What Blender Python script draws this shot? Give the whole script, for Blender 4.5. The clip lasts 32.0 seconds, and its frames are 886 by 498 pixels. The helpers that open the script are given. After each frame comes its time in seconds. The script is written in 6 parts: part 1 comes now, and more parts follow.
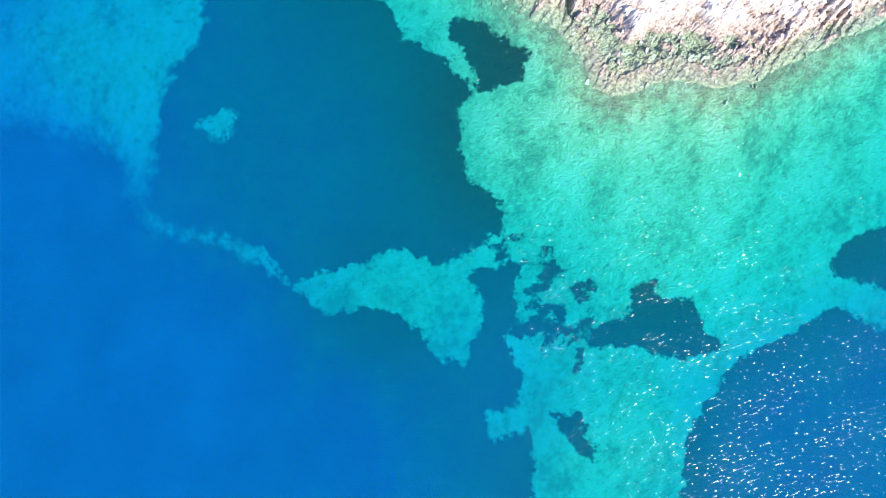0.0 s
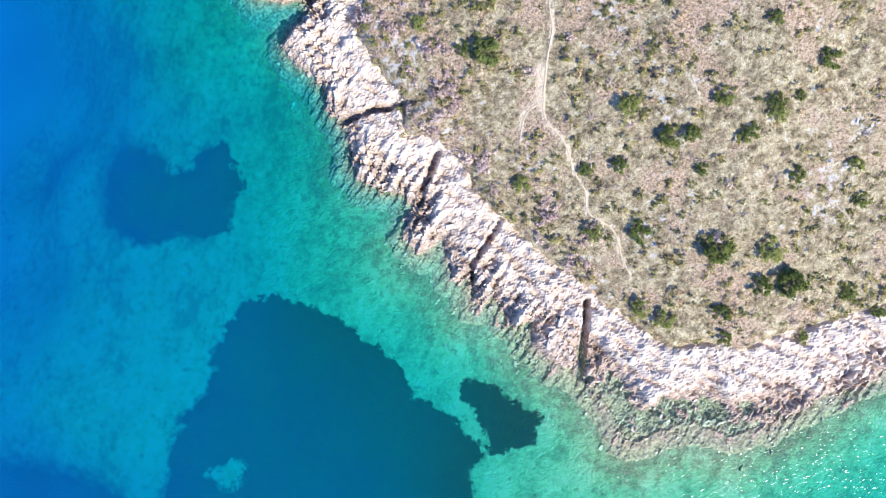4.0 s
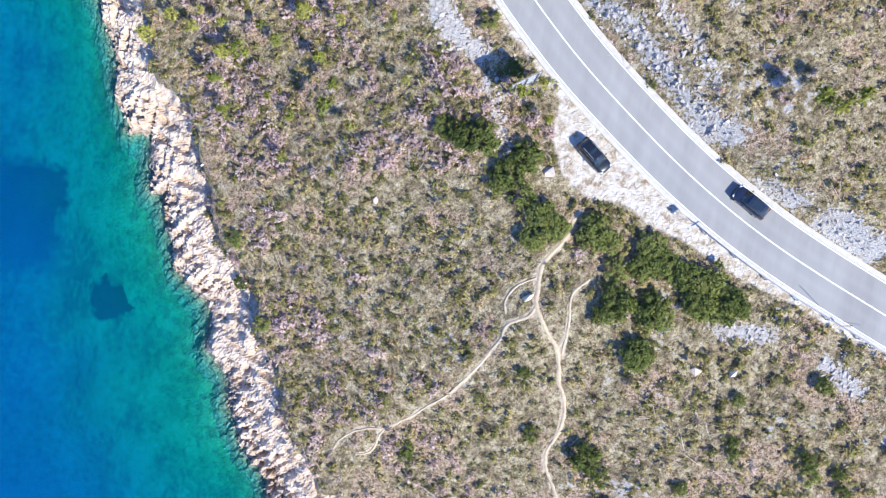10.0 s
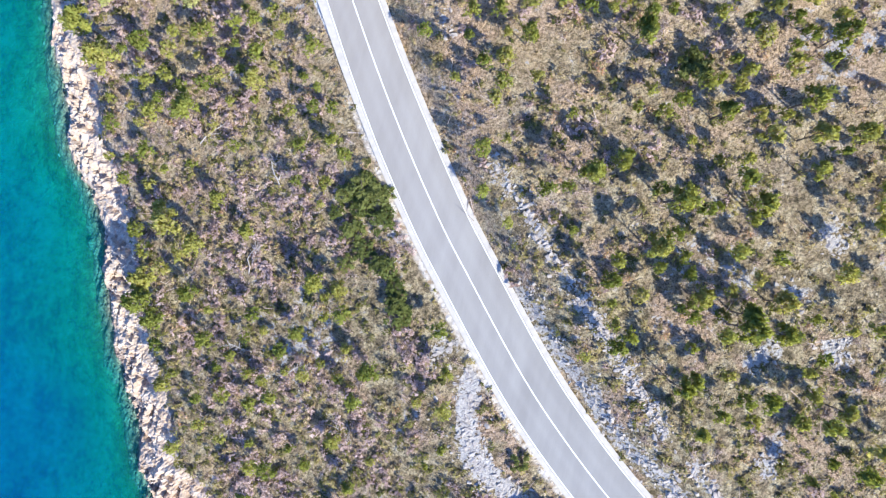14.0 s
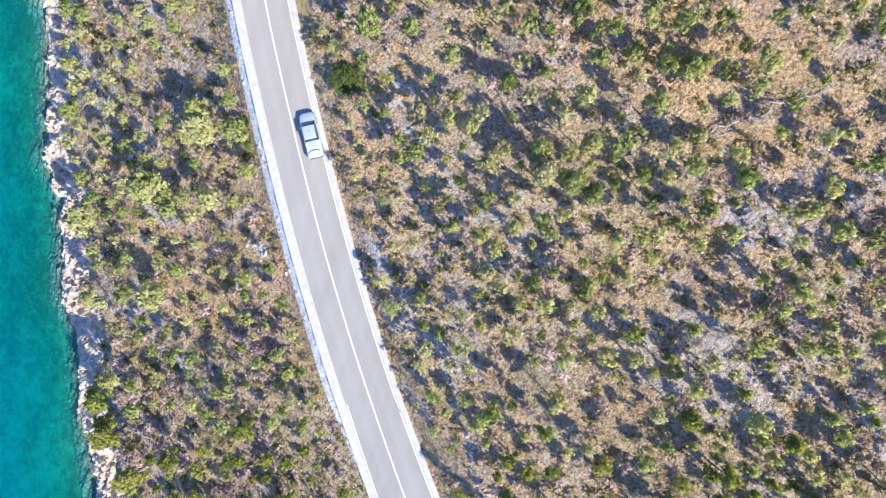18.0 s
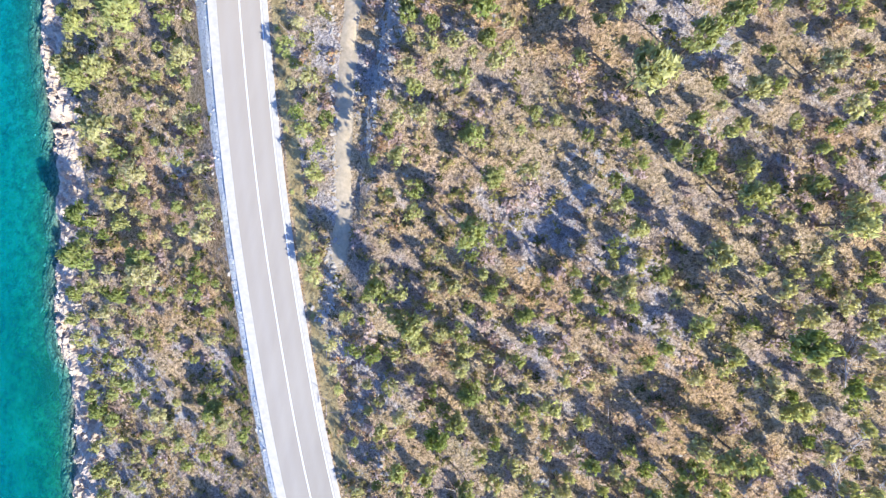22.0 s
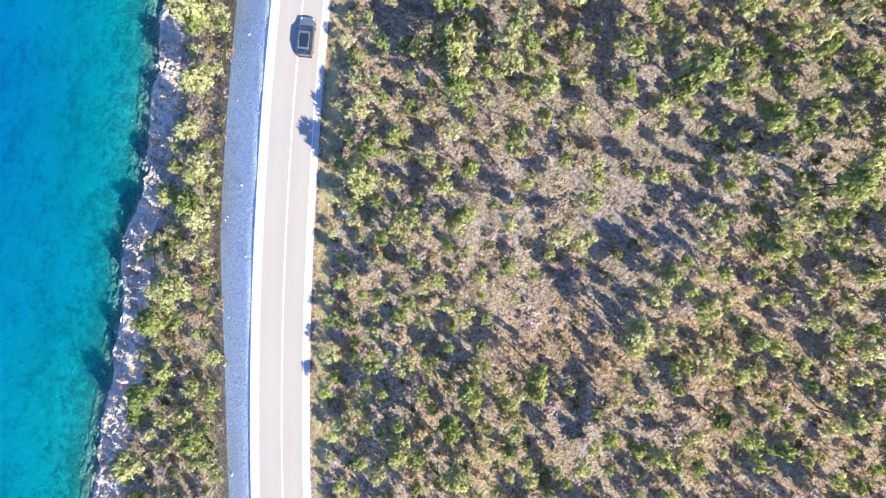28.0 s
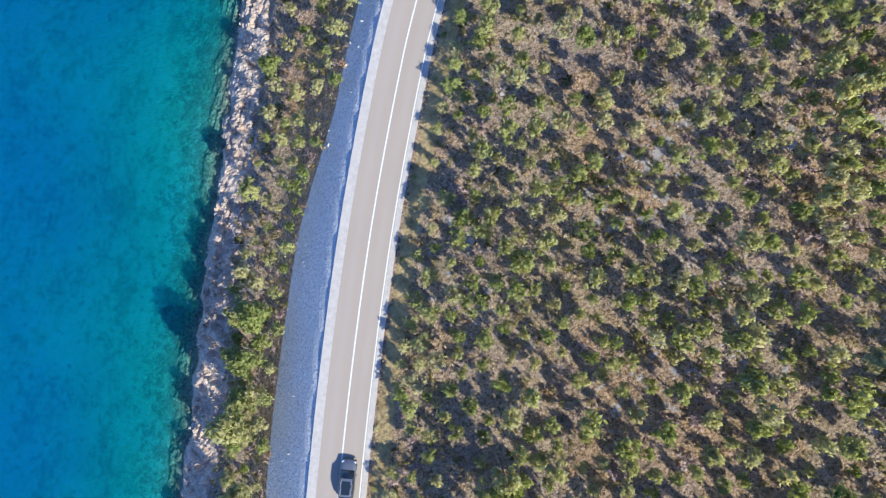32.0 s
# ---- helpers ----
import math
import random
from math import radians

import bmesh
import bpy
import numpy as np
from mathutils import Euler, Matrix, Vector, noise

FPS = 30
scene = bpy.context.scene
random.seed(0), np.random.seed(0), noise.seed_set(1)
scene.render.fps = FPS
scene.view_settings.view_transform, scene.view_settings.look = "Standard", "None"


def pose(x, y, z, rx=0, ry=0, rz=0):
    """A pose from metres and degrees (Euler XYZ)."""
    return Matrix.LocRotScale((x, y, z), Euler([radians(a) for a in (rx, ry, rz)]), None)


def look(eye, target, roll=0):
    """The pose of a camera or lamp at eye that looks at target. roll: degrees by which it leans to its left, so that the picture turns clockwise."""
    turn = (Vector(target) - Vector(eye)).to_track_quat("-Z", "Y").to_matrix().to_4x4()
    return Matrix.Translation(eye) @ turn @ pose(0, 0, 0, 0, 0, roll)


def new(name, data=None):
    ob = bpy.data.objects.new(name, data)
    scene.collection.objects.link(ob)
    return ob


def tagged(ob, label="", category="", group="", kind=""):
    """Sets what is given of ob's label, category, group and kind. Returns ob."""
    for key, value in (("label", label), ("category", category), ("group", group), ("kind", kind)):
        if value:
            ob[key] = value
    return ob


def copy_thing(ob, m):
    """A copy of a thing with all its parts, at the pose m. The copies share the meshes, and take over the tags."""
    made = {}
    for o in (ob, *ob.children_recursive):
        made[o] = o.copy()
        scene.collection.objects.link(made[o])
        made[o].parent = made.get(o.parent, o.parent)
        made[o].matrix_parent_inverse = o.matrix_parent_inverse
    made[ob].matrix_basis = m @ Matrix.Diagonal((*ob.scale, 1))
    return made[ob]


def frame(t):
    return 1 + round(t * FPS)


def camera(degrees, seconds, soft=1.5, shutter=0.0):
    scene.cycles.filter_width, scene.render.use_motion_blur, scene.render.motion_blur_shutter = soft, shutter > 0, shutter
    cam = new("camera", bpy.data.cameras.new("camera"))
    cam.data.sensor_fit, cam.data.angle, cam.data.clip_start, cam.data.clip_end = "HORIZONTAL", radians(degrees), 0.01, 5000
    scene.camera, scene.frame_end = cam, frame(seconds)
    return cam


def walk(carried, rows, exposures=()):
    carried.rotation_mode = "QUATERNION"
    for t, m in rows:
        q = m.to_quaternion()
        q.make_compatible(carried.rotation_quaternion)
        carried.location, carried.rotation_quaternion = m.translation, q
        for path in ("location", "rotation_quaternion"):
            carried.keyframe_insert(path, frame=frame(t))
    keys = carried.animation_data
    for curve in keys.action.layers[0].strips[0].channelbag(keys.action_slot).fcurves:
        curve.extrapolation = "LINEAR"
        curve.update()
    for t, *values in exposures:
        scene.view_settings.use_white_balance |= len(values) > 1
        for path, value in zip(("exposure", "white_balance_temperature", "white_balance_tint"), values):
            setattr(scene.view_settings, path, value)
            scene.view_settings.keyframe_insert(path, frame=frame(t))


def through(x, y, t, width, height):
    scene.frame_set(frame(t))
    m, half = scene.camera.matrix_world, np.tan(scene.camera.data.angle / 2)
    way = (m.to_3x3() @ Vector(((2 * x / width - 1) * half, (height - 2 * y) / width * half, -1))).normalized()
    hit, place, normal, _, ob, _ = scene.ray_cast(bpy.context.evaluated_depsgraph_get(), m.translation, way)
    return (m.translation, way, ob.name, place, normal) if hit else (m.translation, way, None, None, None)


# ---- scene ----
# A stony Adriatic-like shore with a coast road, flown over by a camera that looks straight down.
cam = camera(68.0, 32.0, 1.2)
# seconds, x, y, z, heading, and the small tilts ahead and to the side (degrees)
ROWS = [
    (0, 0, 0, 88.89, 0.74, 0.34, 0.05),
    (1, -0.41, 12.56, 88.6, 0.61, 0.29, -0.08),
    (2, -0.7, 25.1, 88.32, 0.47, 0.22, -0.1),
    (3, -1.13, 37.57, 88.13, 0.5, 0.15, -0.16),
    (6, -3.31, 74.46, 88.05, 0.65, -0.06, -0.21),
    (7, -4.22, 86.68, 88.07, 0.7, -0.09, -0.23),
    (8, -5.09, 98.9, 88.1, 0.66, -0.09, -0.2),
    (9, -6, 111.1, 88.14, 0.59, -0.13, -0.14),
    (10, -6.95, 123.32, 88.18, 0.52, -0.14, -0.06),
    (11, -7.97, 135.58, 88.21, 0.48, -0.1, 0.03),
    (12, -9.02, 147.84, 88.21, 0.43, -0.06, 0.11),
    (13, -10.05, 160.07, 88.16, 0.37, -0.03, 0.18),
    (14, -11.03, 172.2, 88.08, 0.33, -0.02, 0.25),
    (17, -13.52, 208.39, 87.86, 0.02, 0.18, 0.09),
    (18, -14.37, 220.53, 87.78, -0.05, 0.21, 0.01),
    (19, -15.24, 232.71, 87.72, -0.09, 0.15, 0.01),
    (20, -16.2, 245, 87.68, -0.15, 0.03, 0.06),
    (21, -17.17, 257.34, 87.68, -0.28, -0.1, 0.11),
    (22, -18.02, 269.62, 87.73, -0.49, -0.18, 0.14),
    (23, -18.81, 281.85, 87.78, -0.74, -0.16, 0.12),
    (24, -19.59, 294.13, 87.81, -0.88, -0.04, 0.07),
    (25, -20.39, 306.36, 87.82, -0.94, 0.08, -0),
    (28, -22.8, 342.89, 87.75, -0.84, 0.22, -0.08),
    (29, -23.77, 355.21, 87.68, -0.71, 0.14, -0.03),
    (30, -24.82, 367.59, 87.64, -0.62, -0, 0.05),
    (31, -25.92, 379.97, 87.65, -0.6, -0.18, 0.15),
    (32, -27.1, 392.38, 87.69, -0.58, -0.37, 0.21),
]
EXPOSURES = [(0, 1.10), (1.2, 1.05), (3, 0.84), (6, 0.69), (9, 0.60), (13, 0.53), (15, 0.59), (17, 0.59), (19, 0.55), (23, 0.62), (28, 0.75), (30, 0.70), (31, 0.44), (32, 0.12)]
walk(cam, [(t, pose(x, y, z, 0, 0, yaw) @ pose(0, 0, 0, ahead, 0, 0) @ pose(0, 0, 0, 0, -aside, 0)) for t, x, y, z, yaw, ahead, aside in ROWS], EXPOSURES)

# ---- daylight: a clear sky and one sun, from the south-east of the picture ----
SUN_DIR = Vector((0.70, -0.71, 0.93)).normalized()
world = bpy.data.worlds.new("sky")
scene.world = world
world.use_nodes = True
wn = world.node_tree.nodes
sky = wn.new("ShaderNodeTexSky")
sky.sky_type, sky.sun_disc, sky.ozone_density, sky.dust_density = "NISHITA", False, 5.0, 0.3
sky.sun_elevation, sky.sun_rotation = math.asin(SUN_DIR.z), math.atan2(SUN_DIR.x, SUN_DIR.y)
clear_air = wn.new("ShaderNodeMix")
clear_air.data_type, clear_air.blend_type = "RGBA", "MULTIPLY"
clear_air.inputs[0].default_value, clear_air.inputs[7].default_value = 1.0, (0.70, 0.93, 1.40, 1)
world.node_tree.links.new(sky.outputs["Color"], clear_air.inputs[6])
world.node_tree.links.new(clear_air.outputs[2], wn["Background"].inputs["Color"])
wn["Background"].inputs["Strength"].default_value = 0.15
sun = new("sun", bpy.data.lights.new("sun", "SUN"))
sun.data.energy, sun.data.angle, sun.data.color = 4.8, radians(0.5), (1.0, 0.985, 0.90)
sun.matrix_world = look(SUN_DIR * 300, (0, 0, 0))

# ---- the plan: coast, road, heights ----
COAST_SOUTH = [(990, 132), (143, 66), (88, 44), (59.6, 35.1), (54.5, 33.4), (48.3, 30.3), (41.5, 27.2), (36.9, 25.5), (31.9, 27.3),
               (27.7, 26.2), (23.1, 24.6), (20, 29.9), (17.7, 32), (15.5, 34.3), (13.6, 35), (10.1, 37.3), (9.7, 39.9), (7.4, 40.3), (4.8, 44),
               (2.1, 42.9), (1.5, 47.1), (-0.9, 46.3), (-1.6, 49.5), (-2.6, 51.4), (-4.9, 49.3), (-6.7, 51.5), (-5.5, 55.2), (-6, 56.6)]
COAST_MIDDLE = [(-9.1, 57.7), (-12.5, 58.8), (-14.4, 61.1), (-14.5, 62.9), (-15.2, 64.8), (-15.1, 67), (-16.2, 66.7), (-17.1, 68.2), (-17.5, 70.5),
                (-20.2, 73.5), (-22.5, 75.4), (-23.6, 77.1), (-23, 79), (-21.2, 80.7), (-20, 82.2), (-21.5, 83.3), (-24.5, 82.8), (-27.5, 83.1),
                (-29.1, 85.5), (-30.3, 88.5), (-30.7, 91.4), (-32.9, 94.9), (-34.6, 98.6), (-35.4, 102.6), (-35.6, 105.5), (-37.5, 107.6),
                (-38.9, 109.8), (-38.3, 112.2), (-38.3, 115.2), (-40.7, 117.4), (-43, 119.7), (-43.1, 122.7), (-44.2, 126.5), (-44.4, 129.6),
                (-46.2, 130.3), (-46.1, 133.3), (-46.3, 137.7), (-48.9, 138.3), (-50.4, 141.5)]
COAST_NORTH = [(-51.5, 148.2), (-52.7, 153.5), (-54.6, 160.3), (-55.4, 165.6), (-55.9, 174.6), (-57.8, 179.3), (-60.1, 184.6),
               (-60.4, 190.6), (-62.5, 198), (-63.1, 209.4), (-65.3, 214.3), (-64.9, 219.2), (-65.3, 227.6), (-67.7, 232.9),
               (-67, 242.7), (-67.5, 252.8), (-69.4, 257.4), (-69.6, 263.3), (-69, 275), (-69.5, 286.9), (-70.7, 292.6), (-71.1, 299.2),
               (-70.3, 304.5), (-70, 313.5), (-68.5, 320.3), (-67.2, 327.8), (-66, 336.6), (-65.6, 344.7), (-63, 352.2), (-61.5, 361.9),
               (-60.5, 371.8), (-59.4, 381.7), (-58, 393.8), (-56.2, 403.5), (-54.7, 414.7), (-53.4, 424.6), (-44, 484), (66, 990)]
# clefts through the shore rock: half width, depth, then the way
CLEFTS = [(0.36, 1.7, (16.6, 31.6), (16.8, 43.4)), (0.42, 1.5, (-15.8, 66.9), (-11.3, 68.3), (-5.3, 69.0)), (0.75, 1.8, (-20.8, 82.8), (-18.1, 84.9), (-15.4, 88)),
          (0.5, 1.4, (-5.4, 55.9), (-4.1, 59.6), (-2.9, 62.6)), (0.4, 1.1, (1.6, 43.8), (1.9, 48.2), (5.2, 53.4)), (0.5, 1.5, (-72, 286.4), (-66.5, 286.2))]
ROAD_LINE = [(420, 108), (180, 88), (82.5, 93.5), (57.2, 107.3), (42.1, 116.3), (32.4, 122.2), (25.7, 127), (19.1, 132.7), (13, 138.9), (8.1, 144.2),
             (3.3, 150.4), (-0.9, 156.5), (-4.6, 163), (-7.9, 169.2), (-11.1, 175.1), (-16.4, 187.3), (-20.8, 199.3), (-24.8, 211.2),
             (-28.4, 223.7), (-31.4, 236), (-34, 247.6), (-36.1, 260.2), (-37.9, 272.3), (-39.2, 284.5), (-40.2, 297), (-40.8, 309.5),
             (-41.1, 317), (-41, 328), (-40.6, 340.5), (-39.4, 358.2), (-38.1, 370.6), (-36.6, 382.5), (-34.7, 395), (-32.4, 407),
             (-29.7, 419.4), (-19.8, 451), (11, 517)]
ROAD_Z = 15.0

DEPTHS_A = [(8.8, 15.4, 2.2), (31.9, 4.4, 2.4), (50.6, 12.1, 3.3), (24.2, -26.4, 3.3), (-6.6, -6.6, 4.4), (-45.1, 26.4, 7.2), (-56.1, 11, 13.2), (-22, 15.4, 6.6), (-36.3, -19.8, 13.2),
            (-13.2, -27.5, 9.9), (5.5, -18.7, 6.6), (47.3, -26.4, 8), (31.9, 15.4, 2.2), (-82.5, 2.2, 17.6), (70.4, -18.7, 8), (-46.2, 40.7, 7.7), (-34.1, 46.2, 6.1), (-57.2, 59.4, 8),
            (-26.4, 59.4, 3.9), (-15.4, 48.4, 2.8), (-45.1, 25.3, 7.2), (-56.1, 84.7, 7.7), (-61.6, 84.7, 14.3), (-44, 84.7, 5), (-36.3, 77, 3.9), (-40.7, 95.7, 4.4), (-56.1, 58.3, 7.7),
            (-61.6, 69.3, 15.4), (-44, 42.9, 6.6), (-17.6, 47.3, 3.3), (-64, 62, 20), (-66, 48, 17), (-62, 79, 17), (-40, 57.5, 4.6), (-48, 57.5, 6.4)]
DEPTHS_B = [(-85.8, 77, 19.8), (-63.8, 105.6, 14.3), (-63.8, 121, 12.1), (-55, 132, 7.7), (-47.3, 125.4, 4.4), (-56.5, 114.5, 5.5), (-55, 118, 5.5), (-53.9, 102.3, 5.2), (-42.9, 99, 4.4), (-50.6, 91.3, 6.1),
            (-66, 151.8, 8.8), (-59.4, 159.5, 5.5), (-66, 167.2, 7.7), (-64.9, 117.7, 11), (-52.8, 128.7, 4.4), (-90.2, 144.1, 17.6), (-68.2, 180.4, 7.7), (-68.2, 203.5, 6.6),
            (-62.7, 166.1, 5.5), (-68.2, 150.7, 9.9), (-63.8, 188.1, 3.9), (-71.5, 211.2, 5.5), (-71.5, 181.5, 6.6), (-73.7, 248.6, 5), (-97.9, 248.6, 15.4), (-75.9, 279.4, 5.5),
            (-75.9, 316.8, 5), (-78.1, 339.9, 7.7), (-80.3, 354.2, 9.9), (-72.6, 354.2, 6.1), (-67.1, 361.9, 4.4), (-80.3, 316.8, 6.6)]
DEPTHS_C = [(-73.7, 324.5, 5), (-96.8, 347.6, 16.5), (-80.3, 371.8, 11), (-72.6, 370.7, 6.6), (-66, 375.1, 4.4), (-80.3, 341, 7.7), (-81.4, 402.6, 14.3), (-74.8, 402.6, 9.9),
            (-67.1, 402.6, 6.6), (-60.5, 407, 4.4), (-82.5, 365.2, 12.1), (-71.5, 372.9, 7.7), (-81.4, 440, 15.4), (-880, 220, 27.5), (0, -660, 27.5)]
DEPTHS = DEPTHS_A + DEPTHS_B + DEPTHS_C
LAYBY = [(8.8, 144.7), (5.5, 138.8), (5, 135.6), (6.3, 131.2), (9.1, 128.8), (12.9, 128.5), (15.4, 126.3), (19.8, 124.2), (26.2, 120.1), (32.5, 117),
         (38.8, 114), (43.1, 111.5), (43, 115.3), (32.5, 122.1), (23, 128.3), (13.4, 136.8)]
# sea-grass meadows on the bed, and the bare sand in one of them
MEADOWS = [
    [(-30.6, 42.1), (-26.7, 43.3), (-23, 42.6), (-16.2, 40.4), (-11.6, 37.1), (-7.7, 34), (-6.2, 30.3), (-0.1, 26.5), (3.7, 23.5), (1.9, 19.7), (2.3, 15.2),
     (2.6, 11.3), (7.7, 7.3), (8.9, 3.7), (5.1, 1.4), (2.1, -0.9), (-1, -1.7), (-5.6, 0.6), (-10.1, -1.1), (-14.7, -2.3), (-21.6, -4.3), (-25.5, 0.3),
     (-31.6, 1.8), (-40.8, 3.2), (-43.9, 5.4), (-41.4, 14.6), (-41, 20.8), (-38.1, 27), (-35.8, 29.3), (-33.9, 36.1)],
    [(-75.2, 20), (-60, 18.6), (-52, 16.4), (-46.2, 13.2), (-45.8, 8.2), (-41.5, 2.8), (-31.6, 1), (-21.6, -4.6), (-16.9, -8.8), (-10.8, -7.9), (-6.3, -8.7), (-2.8, -10.9), (-0.8, -15.1), (3.7, -15.7),
     (4.8, -11.6), (5.9, -8.5), (3.6, -2.4), (8.9, -1.5), (11.3, -8.5), (9.1, -11.6), (11.4, -17.6), (10.8, -21.5), (6.2, -22.7), (7.4, -26.8), (12.7, -24.4),
     (13.2, -34.3), (13.3, -49.5), (-74.2, -50.6)],
    [(0.1, 32), (3.2, 32.5), (7, 29.8), (11.7, 27.6), (10.2, 23), (4.8, 22.1), (3.3, 26), (0.9, 29.7)],
    [(26.6, -4.4), (29.3, -3.2), (30.5, -5.9), (35, -5.8), (36.6, -10.3), (41.2, -13), (32, -14.3), (26.7, -12.8), (21.3, -12.9), (20.6, -10.2), (25.9, -8.2)],
    [(34.2, -34.1), (34.4, -25), (38.9, -18.8), (42, -14.2), (47.3, -11.8), (50.4, -10.2), (54.9, -6.7), (58, -7.8), (62.6, -10), (77.9, -10.7), (78.2, -48.7), (34.3, -49.3)],
    [(53.4, -1), (55.6, 2.1), (60.1, 4.4), (70.1, 6.1), (70.2, -6.2), (54.9, -2.5)],
    [(-51.6, 60.9), (-49.4, 66), (-45.5, 64.9), (-41.7, 62.6), (-40.2, 60.7), (-37.5, 61.2), (-36.9, 63.8), (-33, 64.8), (-31.5, 62), (-29.7, 59),
     (-31.8, 55.1), (-31.8, 52.1), (-34.8, 50.9), (-40.2, 51.3), (-44.7, 49.8), (-48.5, 50.8), (-51.5, 53.4)],
    [(-57.1, 117.3), (-54.5, 118.7), (-51, 116.6), (-50.6, 114.3), (-52.8, 112.4), (-55.9, 112.8), (-57.3, 114.6)],
    [(-81.2, 136.1), (-66, 135.4), (-60.6, 134), (-60.3, 129.4), (-62.8, 126.4), (-62, 123.3), (-65.9, 119.5), (-81.1, 118.6)],
    [(15.7, -22.4), (19.1, -22.1), (21.5, -26.6), (21.6, -28.9), (18.5, -26.6)],
]
SAND_HOLE = [(-35.3, 18.2), (-31.9, 20.1), (-29.9, 19.4), (-30.3, 16), (-33.3, 15.8)]
PATCHY = [(2.9, 0.7), (13.5, 3.9), (16.6, -1.4), (21.2, -3.7), (21.3, -10.6), (18.4, -18.3), (11.4, -13), (5.9, -6.9)]
# trodden footpaths: half width, then the way
PATHS = [
    (0.27, (8.4, 127.6), (7.2, 125.9), (6.9, 124.6), (5.7, 123.3), (4.5, 122.2), (3.9, 120.8), (3.7, 118.9), (3.4, 117), (3.9, 115.6), (4.9, 113.7), (6.2, 111.7), (6.4, 109.5), (6.4, 108.4), (6.7, 107),
     (7.4, 105), (7, 102.2), (6, 100.2), (5.2, 98.5), (5.5, 96.8), (6.3, 95), (6.8, 93.4), (8.2, 91.5), (9.8, 89.8), (11.2, 88.5), (12.2, 86.5), (12.4, 84.8), (11.1, 82.1), (10.6, 80.4),
     (10.9, 78.4), (11.3, 77.4), (10.7, 74.6), (10.5, 71.1), (10.3, 69), (10.7, 66.1), (12.3, 64.6), (13.4, 63.2), (14.3, 60.2), (15.4, 58.4)),
    (0.22, (15.4, 58.4), (16.1, 57.4), (16, 54.6), (19.8, 53), (20.8, 49.2), (22.3, 46.3)),
    (0.14, (10.2, 68.6), (7.9, 67.1), (7.6, 63.1)), (0.1, (8.2, 74.8), (9.6, 72.1), (9.4, 69.5), (7.4, 66.8)),
    (0.2, (3.4, 116.6), (2.9, 115.6), (1.4, 115.1), (0.1, 114.5), (-0.3, 112.9), (-1.3, 111.5), (-2, 110.4), (-3.2, 109), (-4.8, 107.2), (-6.3, 105.7)),
    (0.16, (-6.3, 105.7), (-9, 104), (-10.4, 102.8), (-12.9, 101.5), (-14.4, 100.7), (-15.1, 99), (-16.1, 97.5), (-18, 97.4)),
    (0.14, (-13.9, 101), (-17.4, 100.8), (-19.7, 99.3), (-20.8, 97.7)),
    (0.17, (9.4, 119.9), (7.6, 118.6), (7.2, 117.3), (7.2, 115.1), (6.9, 113.1), (6.6, 111.1)), (0.15, (3.5, 120), (2, 119.5), (0.8, 118.5), (0, 117.2), (0.2, 115.7)),
    (0.2, (21.8, 93.8), (23.1, 92.7), (25.7, 92.2)), (0.2, (27.8, 71.3), (28.7, 68.9)),
    (0.85, (-26.9, 298), (-27.6, 292), (-28.2, 286), (-28.5, 279), (-28.5, 273), (-29.2, 268)),
]
# the foot of the bank above an old track, from south to north
BANK = [(-27.6, 262), (-28, 266.6), (-27.2, 271.6), (-26.6, 276), (-26, 280), (-25.6, 285), (-24.6, 290), (-23.4, 295), (-24, 301), (-25.6, 308)]
# bare limestone ledges and scree: half width, then the way
LEDGES = [
    (0.55, (-21.3, 300.5), (-21.7, 297.1), (-22.2, 294.2), (-23.6, 289.5), (-24.5, 286.1), (-25.2, 283.6)), (0.3, (-20.2, 308.3), (-20.6, 304.7), (-21.3, 300.5)),
    (1.2, (-2.3, 167.9), (1.8, 161), (5.4, 156.6), (8.7, 151.1), (12.8, 148), (15.8, 144.3), (19.6, 139.5), (22.4, 137.1)),
    (0.7, (3.3, 166.8), (5.4, 164.3), (9, 159.1), (12.8, 153.2)), (0.9, (15.7, 149.6), (20, 144.3), (22.6, 140.1)),
    (1.7, (-7.5, 158.1), (-8.1, 153.8), (-7.5, 149.4), (-4.8, 146.2), (-3, 144.9)), (1.1, (-9.5, 161.8), (-12, 160.2)),
    (0.9, (-2.3, 141.8), (-1.3, 138.6), (-0.2, 134)), (2, (35.4, 126.6), (40, 123.1)), (1.3, (27.8, 130.5), (32.3, 128.5)), (1.7, (20.9, 137.1), (24.6, 135.7)),
    (1.4, (23.7, 114.5), (29.6, 113.9)), (1.4, (35.8, 110.8), (39.5, 107.7)),
    (0.8, (-5.5, 181.7), (-2.4, 176.9), (1.1, 171.1), (5.8, 164.6), (9.5, 158), (12.7, 152.5)),
    (1.3, (27.9, 174.4), (28.5, 172.7)), (1.3, (24.4, 168.1), (25.3, 167.8)), (1.3, (21, 160.9), (23.1, 162.1)), (1.3, (28.6, 162.4), (29.6, 162.9)),
    (0.4, (-15.5, 211.6), (-12.4, 202.6), (-10, 194.3)), (1.1, (-35.6, 221.8), (-34.9, 219.8)),
]
